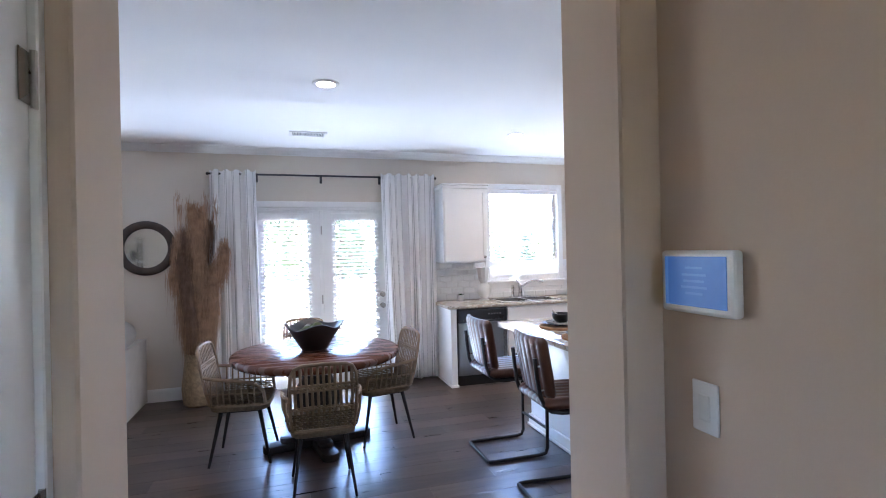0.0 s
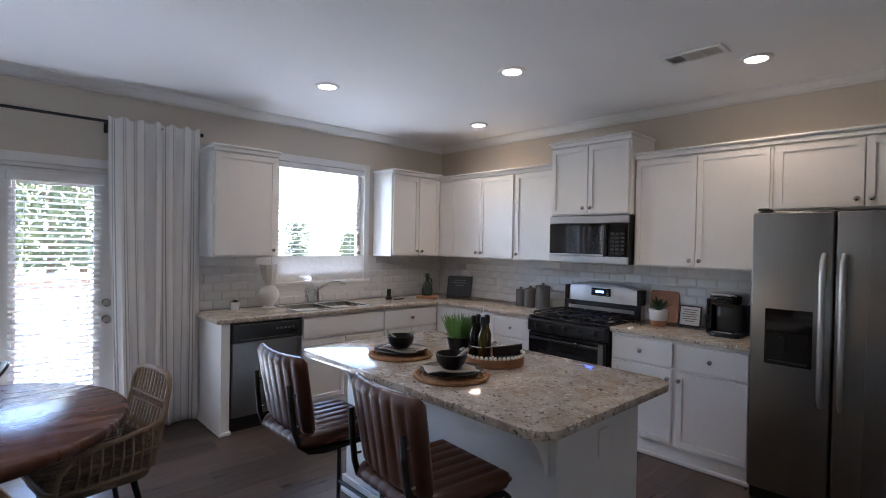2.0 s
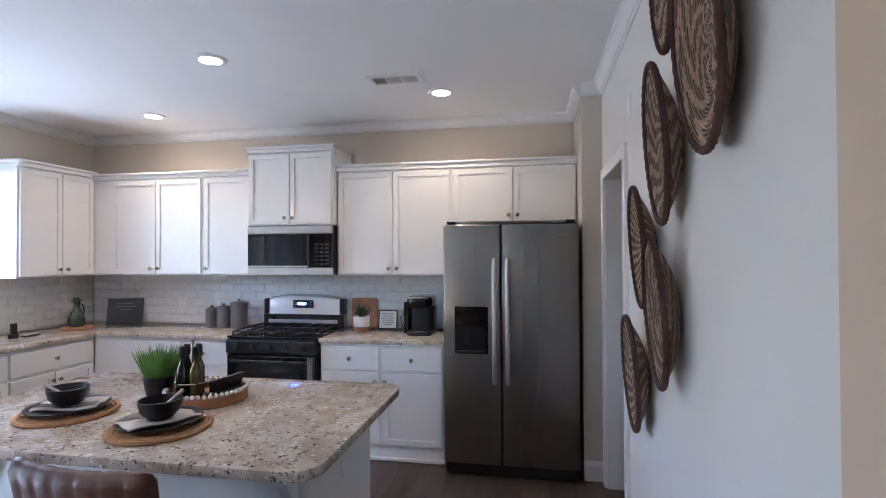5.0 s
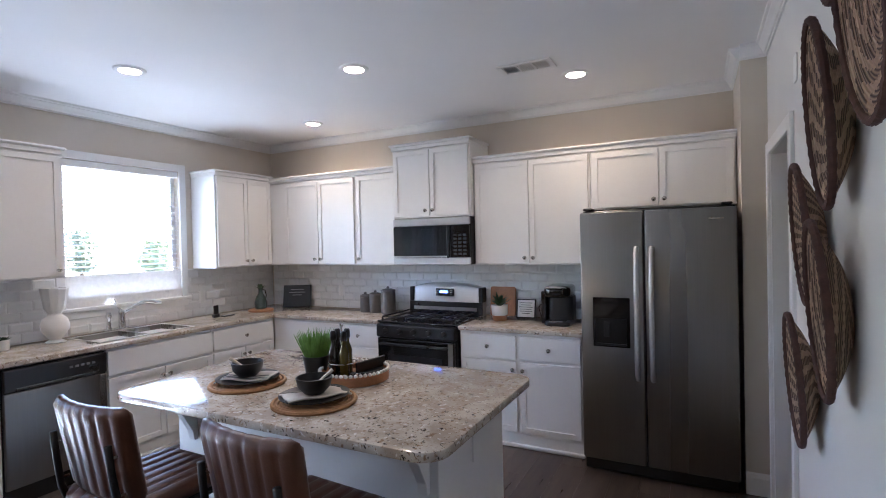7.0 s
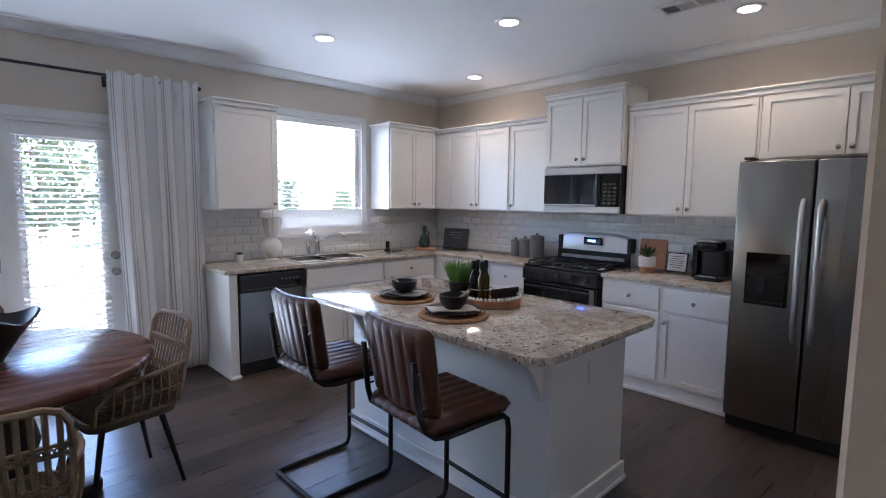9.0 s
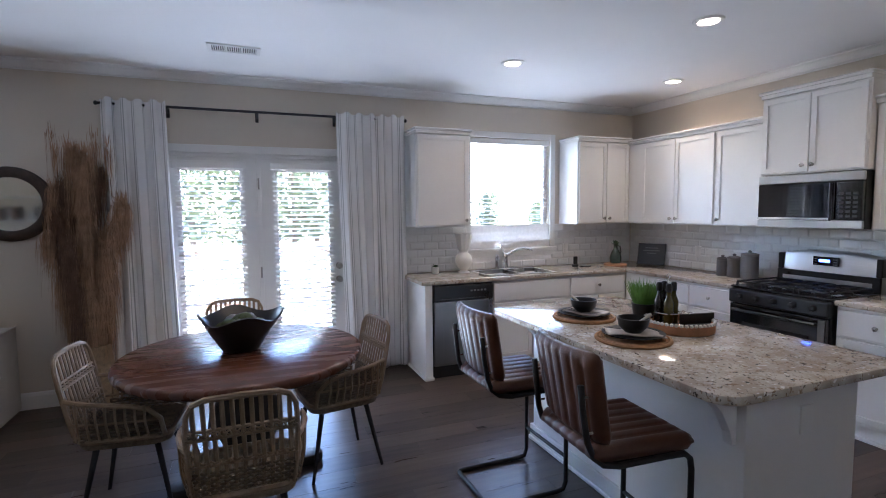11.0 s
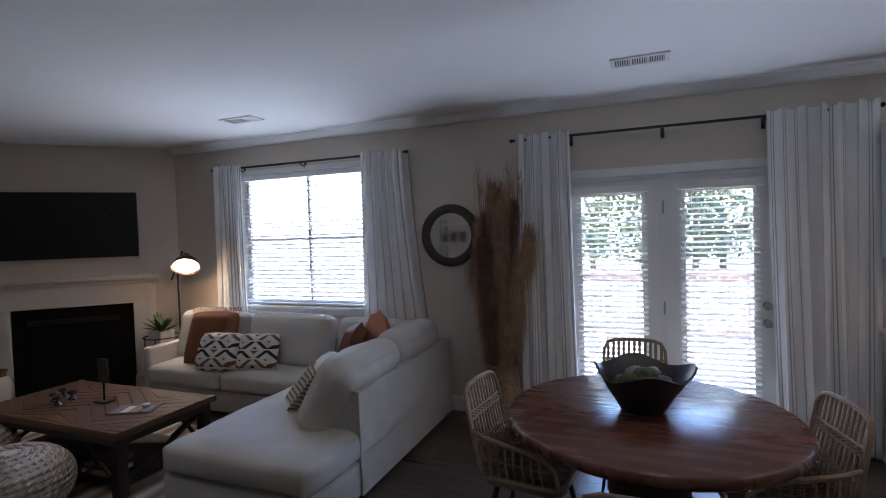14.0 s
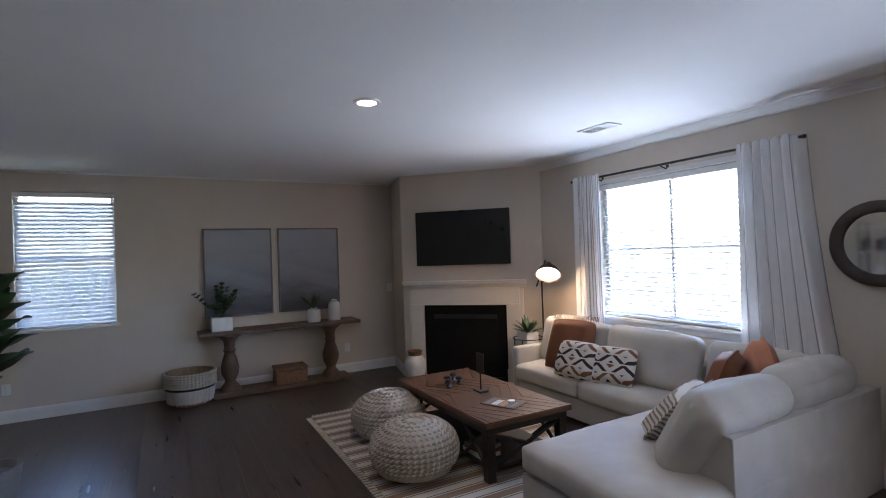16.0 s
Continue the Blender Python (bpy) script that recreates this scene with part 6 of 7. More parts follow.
part("body", B(-0.13, -0.20, 0, 0.13, 0.20, 0.17, bev=0.012), M_WICK, _t)
part("lid", B(-0.137, -0.207, 0.171, 0.137, 0.207, 0.215, bev=0.012), M_WICK, _t)
_t = thing("blanket_basket", "woven basket with white knotted bands, a black stripe and a fringe", "basket", pose(-5.68, 3.95, 0) @ Matrix.Diagonal((1.1, 1.1, 1.15, 1)))
part("basket", lathe(bmesh.new(), [(0.17, 0), (0.20, 0.02), (0.235, 0.20), (0.235, 0.335), (0.215, 0.335), (0.18, 0.05)], 40, wob=lambda a, z: 1 + 0.015 * math.sin(20 * a + 60 * z)), M_SEAGR, _t, smooth=True)
for j in range(6):
    b = bmesh.new()
    rr, zz = 0.238 + 0.002 * (j % 2), 0.205 + j * 0.024
    for k in range(44):
        a0, a1 = k * math.tau / 44, (k + 0.95) * math.tau / 44
        tube(b, [(rr * math.cos(a0), rr * math.sin(a0), zz - 0.007), ((rr + 0.012) * math.cos((a0 + a1) / 2), (rr + 0.012) * math.sin((a0 + a1) / 2), zz), (rr * math.cos(a1), rr * math.sin(a1), zz + 0.007)], [0.007, 0.012, 0.007], 5)
    part("knotted_band", b, M_CREAMK, _t, "white knotted yarn band", "soft")["kind"] = "stuff"
part("stripe", tube(bmesh.new(), [(0.236 * math.cos(k * math.tau / 40), 0.236 * math.sin(k * math.tau / 40), 0.182) for k in range(40)], 0.012, 6, True), M_BLACKC, _t, "black woven stripe", "soft")
_b = bmesh.new()
for i in range(130):
    a, q = i * math.tau / 130, random.uniform(-0.006, 0.006)
    tube(_b, [(0.236 * math.cos(a), 0.236 * math.sin(a), 0.176), ((0.228 + q) * math.cos(a), (0.228 + q) * math.sin(a), 0.10), ((0.216 + q) * math.cos(a), (0.216 + q) * math.sin(a), 0.03 + abs(q) * 3)], 0.006, 4)
part("fringe", _b, M_NAPKIN, _t, "pale hanging yarn fringe")["kind"] = "stuff"
_t = thing("fiddle_leaf_plant", "tall fiddle leaf plant in a grey pot", "plant", pose(-3.47, 2.66, 0))
part("pot", lathe(bmesh.new(), [(0.13, 0), (0.15, 0.01), (0.19, 0.30), (0.195, 0.33), (0.17, 0.33), (0.16, 0.28)], 28), M_GREYC, _t, smooth=True)
part("trunk", tube(bmesh.new(), [(0, 0, 0.25), (0.02, 0.01, 0.7), (-0.01, 0.03, 1.1), (0.02, 0.02, 1.45)], [0.016, 0.013, 0.01, 0.007], 8), M_DARKW, _t, smooth=True)
_rng = random.Random(12)
for i in range(24):
    b = bmesh.new()
    z, up = 0.86 + 0.026 * i, 62 - 1.2 * i + _rng.uniform(-12, 12)
    l, w = _rng.uniform(0.24, 0.34), _rng.uniform(0.24, 0.31)
    d = Vector((math.sin(radians(up)), 0, math.cos(radians(up))))
    stem = _rng.uniform(0.06, 0.13)
    rows = []
    for j in range(8):
        q = j / 7
        p = d * (stem + l * q) + Vector((0, 0, -0.16 * l * q * q * 2))
        ww = w * 0.5 * (math.sin(math.pi * (0.06 + 0.90 * q ** 0.8)) * (0.62 + 0.5 * q)) + 0.002
        up2 = Vector((-d.z, 0, d.x))
        rows.append([b.verts.new(p + Vector((0, s * ww, 0)) + up2 * (0.22 * abs(s) * ww + 0.008 * math.sin(9 * q + 3 * s))) for s in (-1, -0.5, 0, 0.5, 1)])
    for A, C in zip(rows, rows[1:]):
        for k in range(4):
            b.faces.new((A[k], A[k + 1], C[k + 1], C[k]))
    tube(b, [(0, 0, 0), tuple(d * stem * 0.5), tuple(d * stem)], 0.004, 5)
    part("leaf", b, M_LEAF, _t, smooth="soft").matrix_basis = pose(0.01, 0.02, z, 0, 0, i * 137.5)


def plate(name, m, label, toggles):
    t = thing(name, label, "switch", m)
    part("plate", B(-0.038, -0.006, -0.058, 0.038, -0.0005, 0.058, bev=0.003), M_TRIM, t)
    for z in toggles:
        part("rocker", B(-0.016, -0.010, z - 0.03, 0.016, -0.0062, z + 0.03, bev=0.002), M_WHITE, t)


WESTW = lambda y, z: pose(XL, y, z, 0, 0, 90)
plate("light_switch", WESTW(6.66, 1.18), "white light switch beside the fireplace", (0,))
plate("wall_outlet", WESTW(5.98, 0.36), "white wall outlet under the console", (-0.03, 0.03))
plate("wall_outlet", WESTW(2.2, 0.36), "white wall outlet near the side window", (-0.03, 0.03))

# shelf unit that the mirror shows
_t = thing("display_shelf", "white and black metal display shelf with books and jars", "shelf", pose(-2.75, YF + 0.2, 0))
for x in (-0.45, 0.45):
    for y in (-0.15, 0.15):
        part("upright", B(x - 0.012, y - 0.012, 0, x + 0.012, y + 0.012, 1.95), M_IRON, _t)
for z in (0.12, 0.55, 0.98, 1.41, 1.84):
    part("shelf", B(-0.46, -0.17, z, 0.46, 0.17, z + 0.025, bev=0.003), M_TRIM, _t)
for i, (x, z, r, h) in enumerate(((-0.25, 1.0055, 0.07, 0.2), (0.32, 1.4355, 0.06, 0.24), (0.2, 1.4355, 0.05, 0.15), (-0.28, 0.5755, 0.08, 0.2), (0.1, 1.0055, 0.09, 0.12))):
    single("shelf_jar", lathe(bmesh.new(), [(r * 0.8, 0), (r, h * 0.3), (r * 0.9, h * 0.8), (r * 0.5, h), (r * 0.3, h)], 20), (M_WHITE, M_GREYC)[i % 2], "ceramic jar standing on the display shelf", "vase", "jars on the shelf", smooth=True, m=pose(-2.75 + x, YF + 0.2, z))
for i in range(18):
    k = i % 9
    w = 0.03 + 0.012 * (i * 7 % 3)
    single("shelf_book", B(0, -0.08, 0, w, 0.08, 0.20 + 0.02 * (i % 3), bev=0.002), (M_DARKW, M_GREYC, M_NAPKIN, M_RUST)[i % 4], "book standing upright on the display shelf", "book", "books on the shelf", m=pose(-3.17 + k * 0.055 + (0.42 if i >= 9 else 0), YF + 0.2, 1.4355 if i < 9 else 0.5755))


# ---- things on the island ----
IT = 0.9145


def setting(x, y, rz):
    m = thing("placemat", "round coiled jute placemat on the island", "placemat", pose(x, y, IT), "placemats")
    for i in range(9):
        r = 0.172 - i * 0.0185
        part("coil", tube(bmesh.new(), [(r * math.cos(k * math.tau / 36), r * math.sin(k * math.tau / 36), 0.007) for k in range(36)], [0.0085 + 0.0012 * (k % 2) for k in range(36)], 6, True), M_JUTE, m, smooth=True)
    part("centre", lathe(bmesh.new(), [(0.02, 0), (0.022, 0.006), (0.01, 0.013)], 12, (0, 0, 0)), M_JUTE, m)
    single("plate", lathe(bmesh.new(), [(0.07, 0), (0.075, 0.004), (0.146, 0.018), (0.148, 0.022), (0.13, 0.019), (0.07, 0.008)], 40), M_BLACKC, "black stoneware dinner plate on the placemat", "plate", "plates on the island", smooth=True, m=pose(x, y, IT + 0.0165))
    b = bmesh.new()
    sheet(b, lambda u, v: (-0.13 + 0.27 * u, -0.075 + 0.14 * v, 0.008 + 0.004 * math.sin(8 * u + 2 * v) + 0.003 * math.sin(11 * v) - 0.016 * max(0, u - 0.8) * 5), 18, 12)
    n = single("napkin", b, M_NAPKIN, "folded striped linen napkin under the bowl", "napkin", "napkins on the plates", smooth=True, m=pose(x, y, IT + 0.034, 0, 0, rz))
    n.modifiers.new("thick", "SOLIDIFY").thickness = 0.006
    for q in (0.028, 0.048):
        b = bmesh.new()
        sheet(b, lambda u, v: (-0.128 + 0.266 * u, q + 0.009 * v, 0.0125 + 0.004 * math.sin(8 * u + 2 * (q + 0.075) / 0.14) + 0.003 * math.sin(11 * (q + 0.075) / 0.14) - 0.016 * max(0, u - 0.8) * 5), 18, 1)
        part("stripe", b, M_BLACKC, n, "dark woven stripe").modifiers.new("thick", "SOLIDIFY").thickness = 0.001
    single("bowl", lathe(bmesh.new(), [(0.038, 0), (0.042, 0.002), (0.068, 0.030), (0.077, 0.070), (0.072, 0.071), (0.062, 0.032), (0.03, 0.012)], 36), M_BLACKC, "black stoneware bowl on a folded napkin", "bowl", "bowls on the island", smooth=True, m=pose(x, y, IT + 0.040))
    b = bmesh.new()
    tube(b, [(0.0, 0.0, 0.02), (0.045, 0.0, 0.05), (0.085, 0.0, 0.075)], [0.005, 0.006, 0.009], 8)
    single("spoon", b, M_NAPKIN, "pale wooden spoon resting in the bowl", "spoon", "spoons", smooth=True, m=pose(x, y, IT + 0.05, 0, 0, rz + 5))


setting(2.83, 4.97, -30)
setting(2.92, 5.47, 110)
_t = thing("grass_pot", "tuft of green grass in a black pot", "plant", pose(3.16, 5.25, IT))
part("pot", lathe(bmesh.new(), [(0.045, 0), (0.05, 0.004), (0.066, 0.10), (0.066, 0.108), (0.058, 0.108), (0.054, 0.09)], 24), M_BLACKC, _t, smooth=True)
_b = bmesh.new()
_rng = random.Random(2)
for i in range(420):
    a, r = i * 2.39996, 0.052 * math.sqrt(i / 420)
    foliage(_b, _rng, 1, 0.145 * _rng.uniform(0.7, 1.1), 0.0045, 0.10, (0, 0, 0), 0.22)
    out = 0.10 + 9.0 * r
    for v in list(_b.verts)[-18:]:
        h = v.co.z
        v.co.x += r * math.cos(a) + out * h * math.cos(a) * 0.9
        v.co.y += r * math.sin(a) + out * h * math.sin(a) * 0.9
        v.co.z = 0.10 + h * (1 - 0.25 * out * out)
part("grass_tuft", _b, M_GRASS, _t)["kind"] = "stuff"

TRX, TRY = 3.20, 5.04
_t = thing("serving_tray", "round wooden tray edged with white beads", "tray", pose(TRX, TRY, IT))
part("base", lathe(bmesh.new(), [(0.165, 0), (0.17, 0.004), (0.17, 0.045), (0.162, 0.047), (0.158, 0.015)], 44), M_CORK, _t, smooth=True)
_b = bmesh.new()
for i in range(46):
    a = i * math.tau / 46
    bmesh.ops.create_icosphere(_b, subdivisions=1, radius=0.0105, matrix=pose(0.168 * math.cos(a), 0.168 * math.sin(a), 0.053))
part("bead_rim", _b, M_WHITE, _t, "ring of white wooden beads", True)
_t = thing("cruet_stand", "metal stand with oil and vinegar bottles", "cruet", pose(TRX - 0.03, TRY + 0.05, IT + 0.016))
part("ring_base", lathe(bmesh.new(), [(0.07, 0), (0.072, 0.006), (0.02, 0.008)], 24), M_IRON, _t)
part("handle", tube(bmesh.new(), [(0, 0, 0), (0, 0, 0.24), (0.012, 0, 0.262), (0, 0, 0.28), (-0.012, 0, 0.262), (0, 0, 0.245)], 0.004, 6), M_CHROME, _t, smooth=True)
part("loop", tube(bmesh.new(), [(0.068 * math.cos(a * math.tau / 24), 0.068 * math.sin(a * math.tau / 24), 0.07) for a in range(24)], 0.003, 5, True), M_CHROME, _t)
M_OIL = mat("oil_glass", (0.07, 0.055, 0.012), 0.08, var=0.1, coat=0.5)
for i, (dx, dy, mm) in enumerate(((0.04, 0.0, M_OIL), (-0.035, 0.025, M_BLACKG), (-0.03, -0.035, M_OIL), (0.02, 0.045, M_BLACKG))):
    t = thing("bottle", "slim glass cruet bottle with a black pourer", "bottle", pose(TRX - 0.03 + dx, TRY + 0.05 + dy, IT + 0.024), "cruet bottles")
    part("glass", lathe(bmesh.new(), [(0.022, 0), (0.025, 0.004), (0.025, 0.12), (0.012, 0.155), (0.012, 0.175)], 18), mm, t, smooth=True)
    part("cap", lathe(bmesh.new(), [(0.014, 0.1755), (0.016, 0.18), (0.015, 0.215), (0.01, 0.222)], 14), M_BLACK, t, smooth=True)
_t = thing("spice_dish", "low black dish on the tray", "dish", pose(TRX + 0.06, TRY - 0.055, IT + 0.016, 0, 0, -10))
part("dish", prism(bmesh.new(), rounded(-0.10, -0.035, 0.10, 0.035, 0.03), 0, 0.02, 0.004), M_BLACKC, _t)
part("flap", B(-0.10, -0.004, 0.02, 0.105, 0.004, 0.075, bev=0.003), M_BLACKC, _t)
for i in range(4):
    single("salt_shaker", lathe(bmesh.new(), [(0.011, 0), (0.012, 0.02), (0.008, 0.028), (0.009, 0.034), (0.004, 0.037)], 12), M_BLACKG if i % 2 else M_CHROME, "tiny glass shaker on the tray", "shaker", "shakers on the tray", smooth=True, m=pose(TRX - 0.12 + 0.022 * i, TRY - 0.03 - 0.02 * i, IT + 0.016))

# ---- things on the worktops ----
_t = thing("white_vase", "white ceramic vase with a ridged flared neck", "vase", pose(3.15, YB - 0.19, IT))
part("body", lathe(bmesh.new(), [(0.062, 0), (0.065, 0.006), (0.035, 0.025), (0.05, 0.045), (0.083, 0.09), (0.088, 0.13), (0.075, 0.175), (0.045, 0.20), (0.042, 0.215), (0.062, 0.25), (0.072, 0.31), (0.085, 0.40), (0.078, 0.40), (0.062, 0.30)], 40, wob=lambda a, z: 1 + (0.05 * math.sin(10 * a) if z > 0.23 else 0.0)), M_WHITE, _t, smooth=True)
_t = thing("succulent_pot", "small succulent in a two-tone pot", "plant", pose(2.85, YB - 0.16, IT))
part("pot", lathe(bmesh.new(), [(0.032, 0), (0.036, 0.004), (0.04, 0.07), (0.034, 0.072), (0.03, 0.055)], 24), M_WHITE, _t, smooth=True)
_b = bmesh.new()
foliage(_b, random.Random(6), 24, 0.055, 0.018, 0.1, (0, 0, 0.06), 1.2)
part("leaves", _b, M_LEAF, _t)
_t = thing("phone_charger", "small black charging stand with a cable", "charger", pose(4.46, YB - 0.26, IT))
part("dock", B(-0.03, -0.02, 0, 0.03, 0.02, 0.03, bev=0.004), M_BLACK, _t)
part("head", B(-0.02, -0.012, 0.03, 0.025, 0.012, 0.115, bev=0.005), M_BLACK, _t)
part("pad", B(0.05, -0.06, 0, 0.17, -0.005, 0.012, bev=0.004), M_BLACK, _t)
plate("wall_outlet", pose(4.50, YB - 0.012, 1.10), "white wall outlet above the worktop", (-0.03, 0.03))
plate("wall_outlet", pose(5.16, YB - 0.012, 1.10), "white wall outlet above the worktop", (-0.03, 0.03))
plate("wall_outlet", EAST(6.9, XR - 0.012) @ pose(0, 0, 1.10), "white wall outlet beside the canisters", (-0.03, 0.03))
plate("wall_outlet", EAST(4.62, XR - 0.012) @ pose(0, 0, 1.10), "white wall outlet behind the coffee maker", (-0.03, 0.03))
single("wooden_board", lathe(bmesh.new(), [(0.12, 0), (0.125, 0.004), (0.125, 0.018), (0.118, 0.022)], 40), M_CORK, "round wooden board under the glass jug", "board", smooth=True, m=pose(4.95, YB - 0.33, IT))
_t = thing("glass_jug", "green glass jug holding a sprig of leaves", "jug", pose(4.95, YB - 0.33, IT + 0.0225))
part("body", lathe(bmesh.new(), [(0.04, 0), (0.058, 0.008), (0.065, 0.06), (0.05, 0.12), (0.022, 0.165), (0.02, 0.20), (0.026, 0.215), (0.018, 0.215), (0.015, 0.17)], 28), mat("green_glass", (0.03, 0.05, 0.04), 0.1, var=0.2, coat=0.6), _t, smooth=True)
part("handle", tube(bmesh.new(), [(0.02, 0, 0.20), (0.06, 0, 0.19), (0.075, 0, 0.13), (0.06, 0, 0.08)], 0.006, 7), M_BLACKG, _t, smooth=True)
_b = bmesh.new()
foliage(_b, random.Random(7), 8, 0.10, 0.03, 0.3, (0, 0, 0.20), 0.8)
part("sprig", _b, M_LEAF, _t)
_t = thing("letter_board", "small black letter board on a stand", "sign", pose(5.31, YB - 0.48, IT) @ pose(0, 0, 0, 0, 0, -62) @ pose(0, 0, 0, -14, 0, 0))
part("board", B(-0.15, -0.006, 0.012, 0.15, 0.006, 0.245, bev=0.003), M_BLACK, _t)
_b = bmesh.new()
for i, w in enumerate((0.14, 0.18, 0.10)):
    box(_b, -w / 2, -0.0075, 0.19 - i * 0.03, w / 2, -0.0062, 0.198 - i * 0.03)
part("lettering", _b, M_GREYC, _t, "rows of small unreadable letters")
part("ledge", B(-0.15, -0.03, 0.0, 0.15, 0.01, 0.0115, bev=0.002), M_BLACK, _t)
for y, r, h in ((6.46, 0.050, 0.145), (6.34, 0.058, 0.165), (6.19, 0.070, 0.205)):
    t = thing("canister", "ribbed grey ceramic canister with a lid", "canister", pose(XR - 0.20, y, IT), "kitchen canisters")
    part("body", lathe(bmesh.new(), [(r * 0.96, 0), (r, 0.006), (r, h), (r * 0.9, h + 0.004)], 40, wob=lambda a, z: 1 + 0.015 * math.sin(26 * a)), M_GREYC, t, smooth=True)
    part("lid", lathe(bmesh.new(), [(r * 1.02, h + 0.0045), (r * 1.02, h + 0.02), (r * 0.5, h + 0.03), (0.012, h + 0.032), (0.016, h + 0.045), (0.006, h + 0.052)], 32), M_GREYC, t, smooth=True)
_t = thing("cutting_board", "brown wooden board leaning on the tiles", "board", EAST(5.20, XR - 0.018) @ pose(0, 0, IT, -6, 0, 0))
part("board", prism(bmesh.new(), rounded(0.0, 0.0, 0.24, 0.26, 0.02), -0.006, 0.010, 0.003), M_CORK, _t).matrix_basis = pose(0, -0.012, 0, 90, 0, 0)
_t = thing("potted_aloe", "small aloe in a white and wood pot", "plant", pose(XR - 0.27, 5.02, IT))
part("pot", lathe(bmesh.new(), [(0.062, 0.045), (0.066, 0.05), (0.07, 0.13), (0.062, 0.13), (0.058, 0.10)], 28), M_WHITE, _t, smooth=True)
part("wooden_foot", lathe(bmesh.new(), [(0.055, 0), (0.058, 0.003), (0.063, 0.0445)], 28), M_CORK, _t, "bare wood lower half", True)
_b = bmesh.new()
foliage(_b, random.Random(11), 24, 0.13, 0.028, 0.05, (0, 0, 0.115), 0.95)
part("leaves", _b, M_LEAF, _t)
_t = thing("framed_sign", "small framed white sign with lines of writing", "sign", EAST(4.93, XR - 0.10) @ pose(0, 0, IT, -10, 0, 0))
part("frame", B(0.0, -0.008, 0.0, 0.17, 0.006, 0.165, bev=0.003), M_BLACK, _t)
part("sheet", B(0.010, -0.0095, 0.010, 0.160, -0.0082, 0.155), M_WHITE, _t)
_b = bmesh.new()
for i in range(6):
    w = (0.11, 0.09, 0.12, 0.10, 0.11, 0.07)[i]
    box(_b, 0.085 - w / 2, -0.0102, 0.128 - i * 0.018, 0.085 + w / 2, -0.0096, 0.134 - i * 0.018)
part("lettering", _b, M_GREYC, _t, "lines of small unreadable writing")
_t = thing("coffee_maker", "black single-cup coffee maker by the fridge", "coffee maker", EAST(4.60, 5.02) @ pose(0, 0, IT))
part("base", prism(bmesh.new(), rounded(0.0, 0.0, 0.20, 0.30, 0.05), 0.0, 0.03, 0.006), M_BLACK, _t, smooth=True)
part("tower", prism(bmesh.new(), rounded(0.0, 0.12, 0.20, 0.30, 0.05), 0.0305, 0.22, 0.004), M_BLACK, _t, smooth=True)
part("head", prism(bmesh.new(), rounded(-0.003, -0.005, 0.203, 0.30, 0.07), 0.2205, 0.31, 0.03, 3), M_BLACKG, _t, smooth=True)
part("lever", tube(bmesh.new(), [(0.02, 0.06, 0.285), (0.03, -0.02, 0.30), (0.10, -0.035, 0.305), (0.17, -0.02, 0.30), (0.18, 0.06, 0.285)], 0.009, 8), M_CHROME, _t, smooth=True)
part("drip_tray", prism(bmesh.new(), rounded(0.03, 0.01, 0.17, 0.11, 0.03), 0.0305, 0.04, 0.002), M_CHROME, _t)
part("water_tank", B(-0.045, 0.10, 0.0, -0.003, 0.28, 0.26, bev=0.012, seg=2), M_BLACKG, _t)
part("cable", tube(bmesh.new(), [(-0.04, 0.27, 0.03), (-0.10, 0.30, 0.02), (-0.13, 0.33, 0.10), (-0.08, 0.37, 0.17), (-0.02, 0.40, 0.185)], 0.004, 6), M_BLACK, _t, smooth=True)


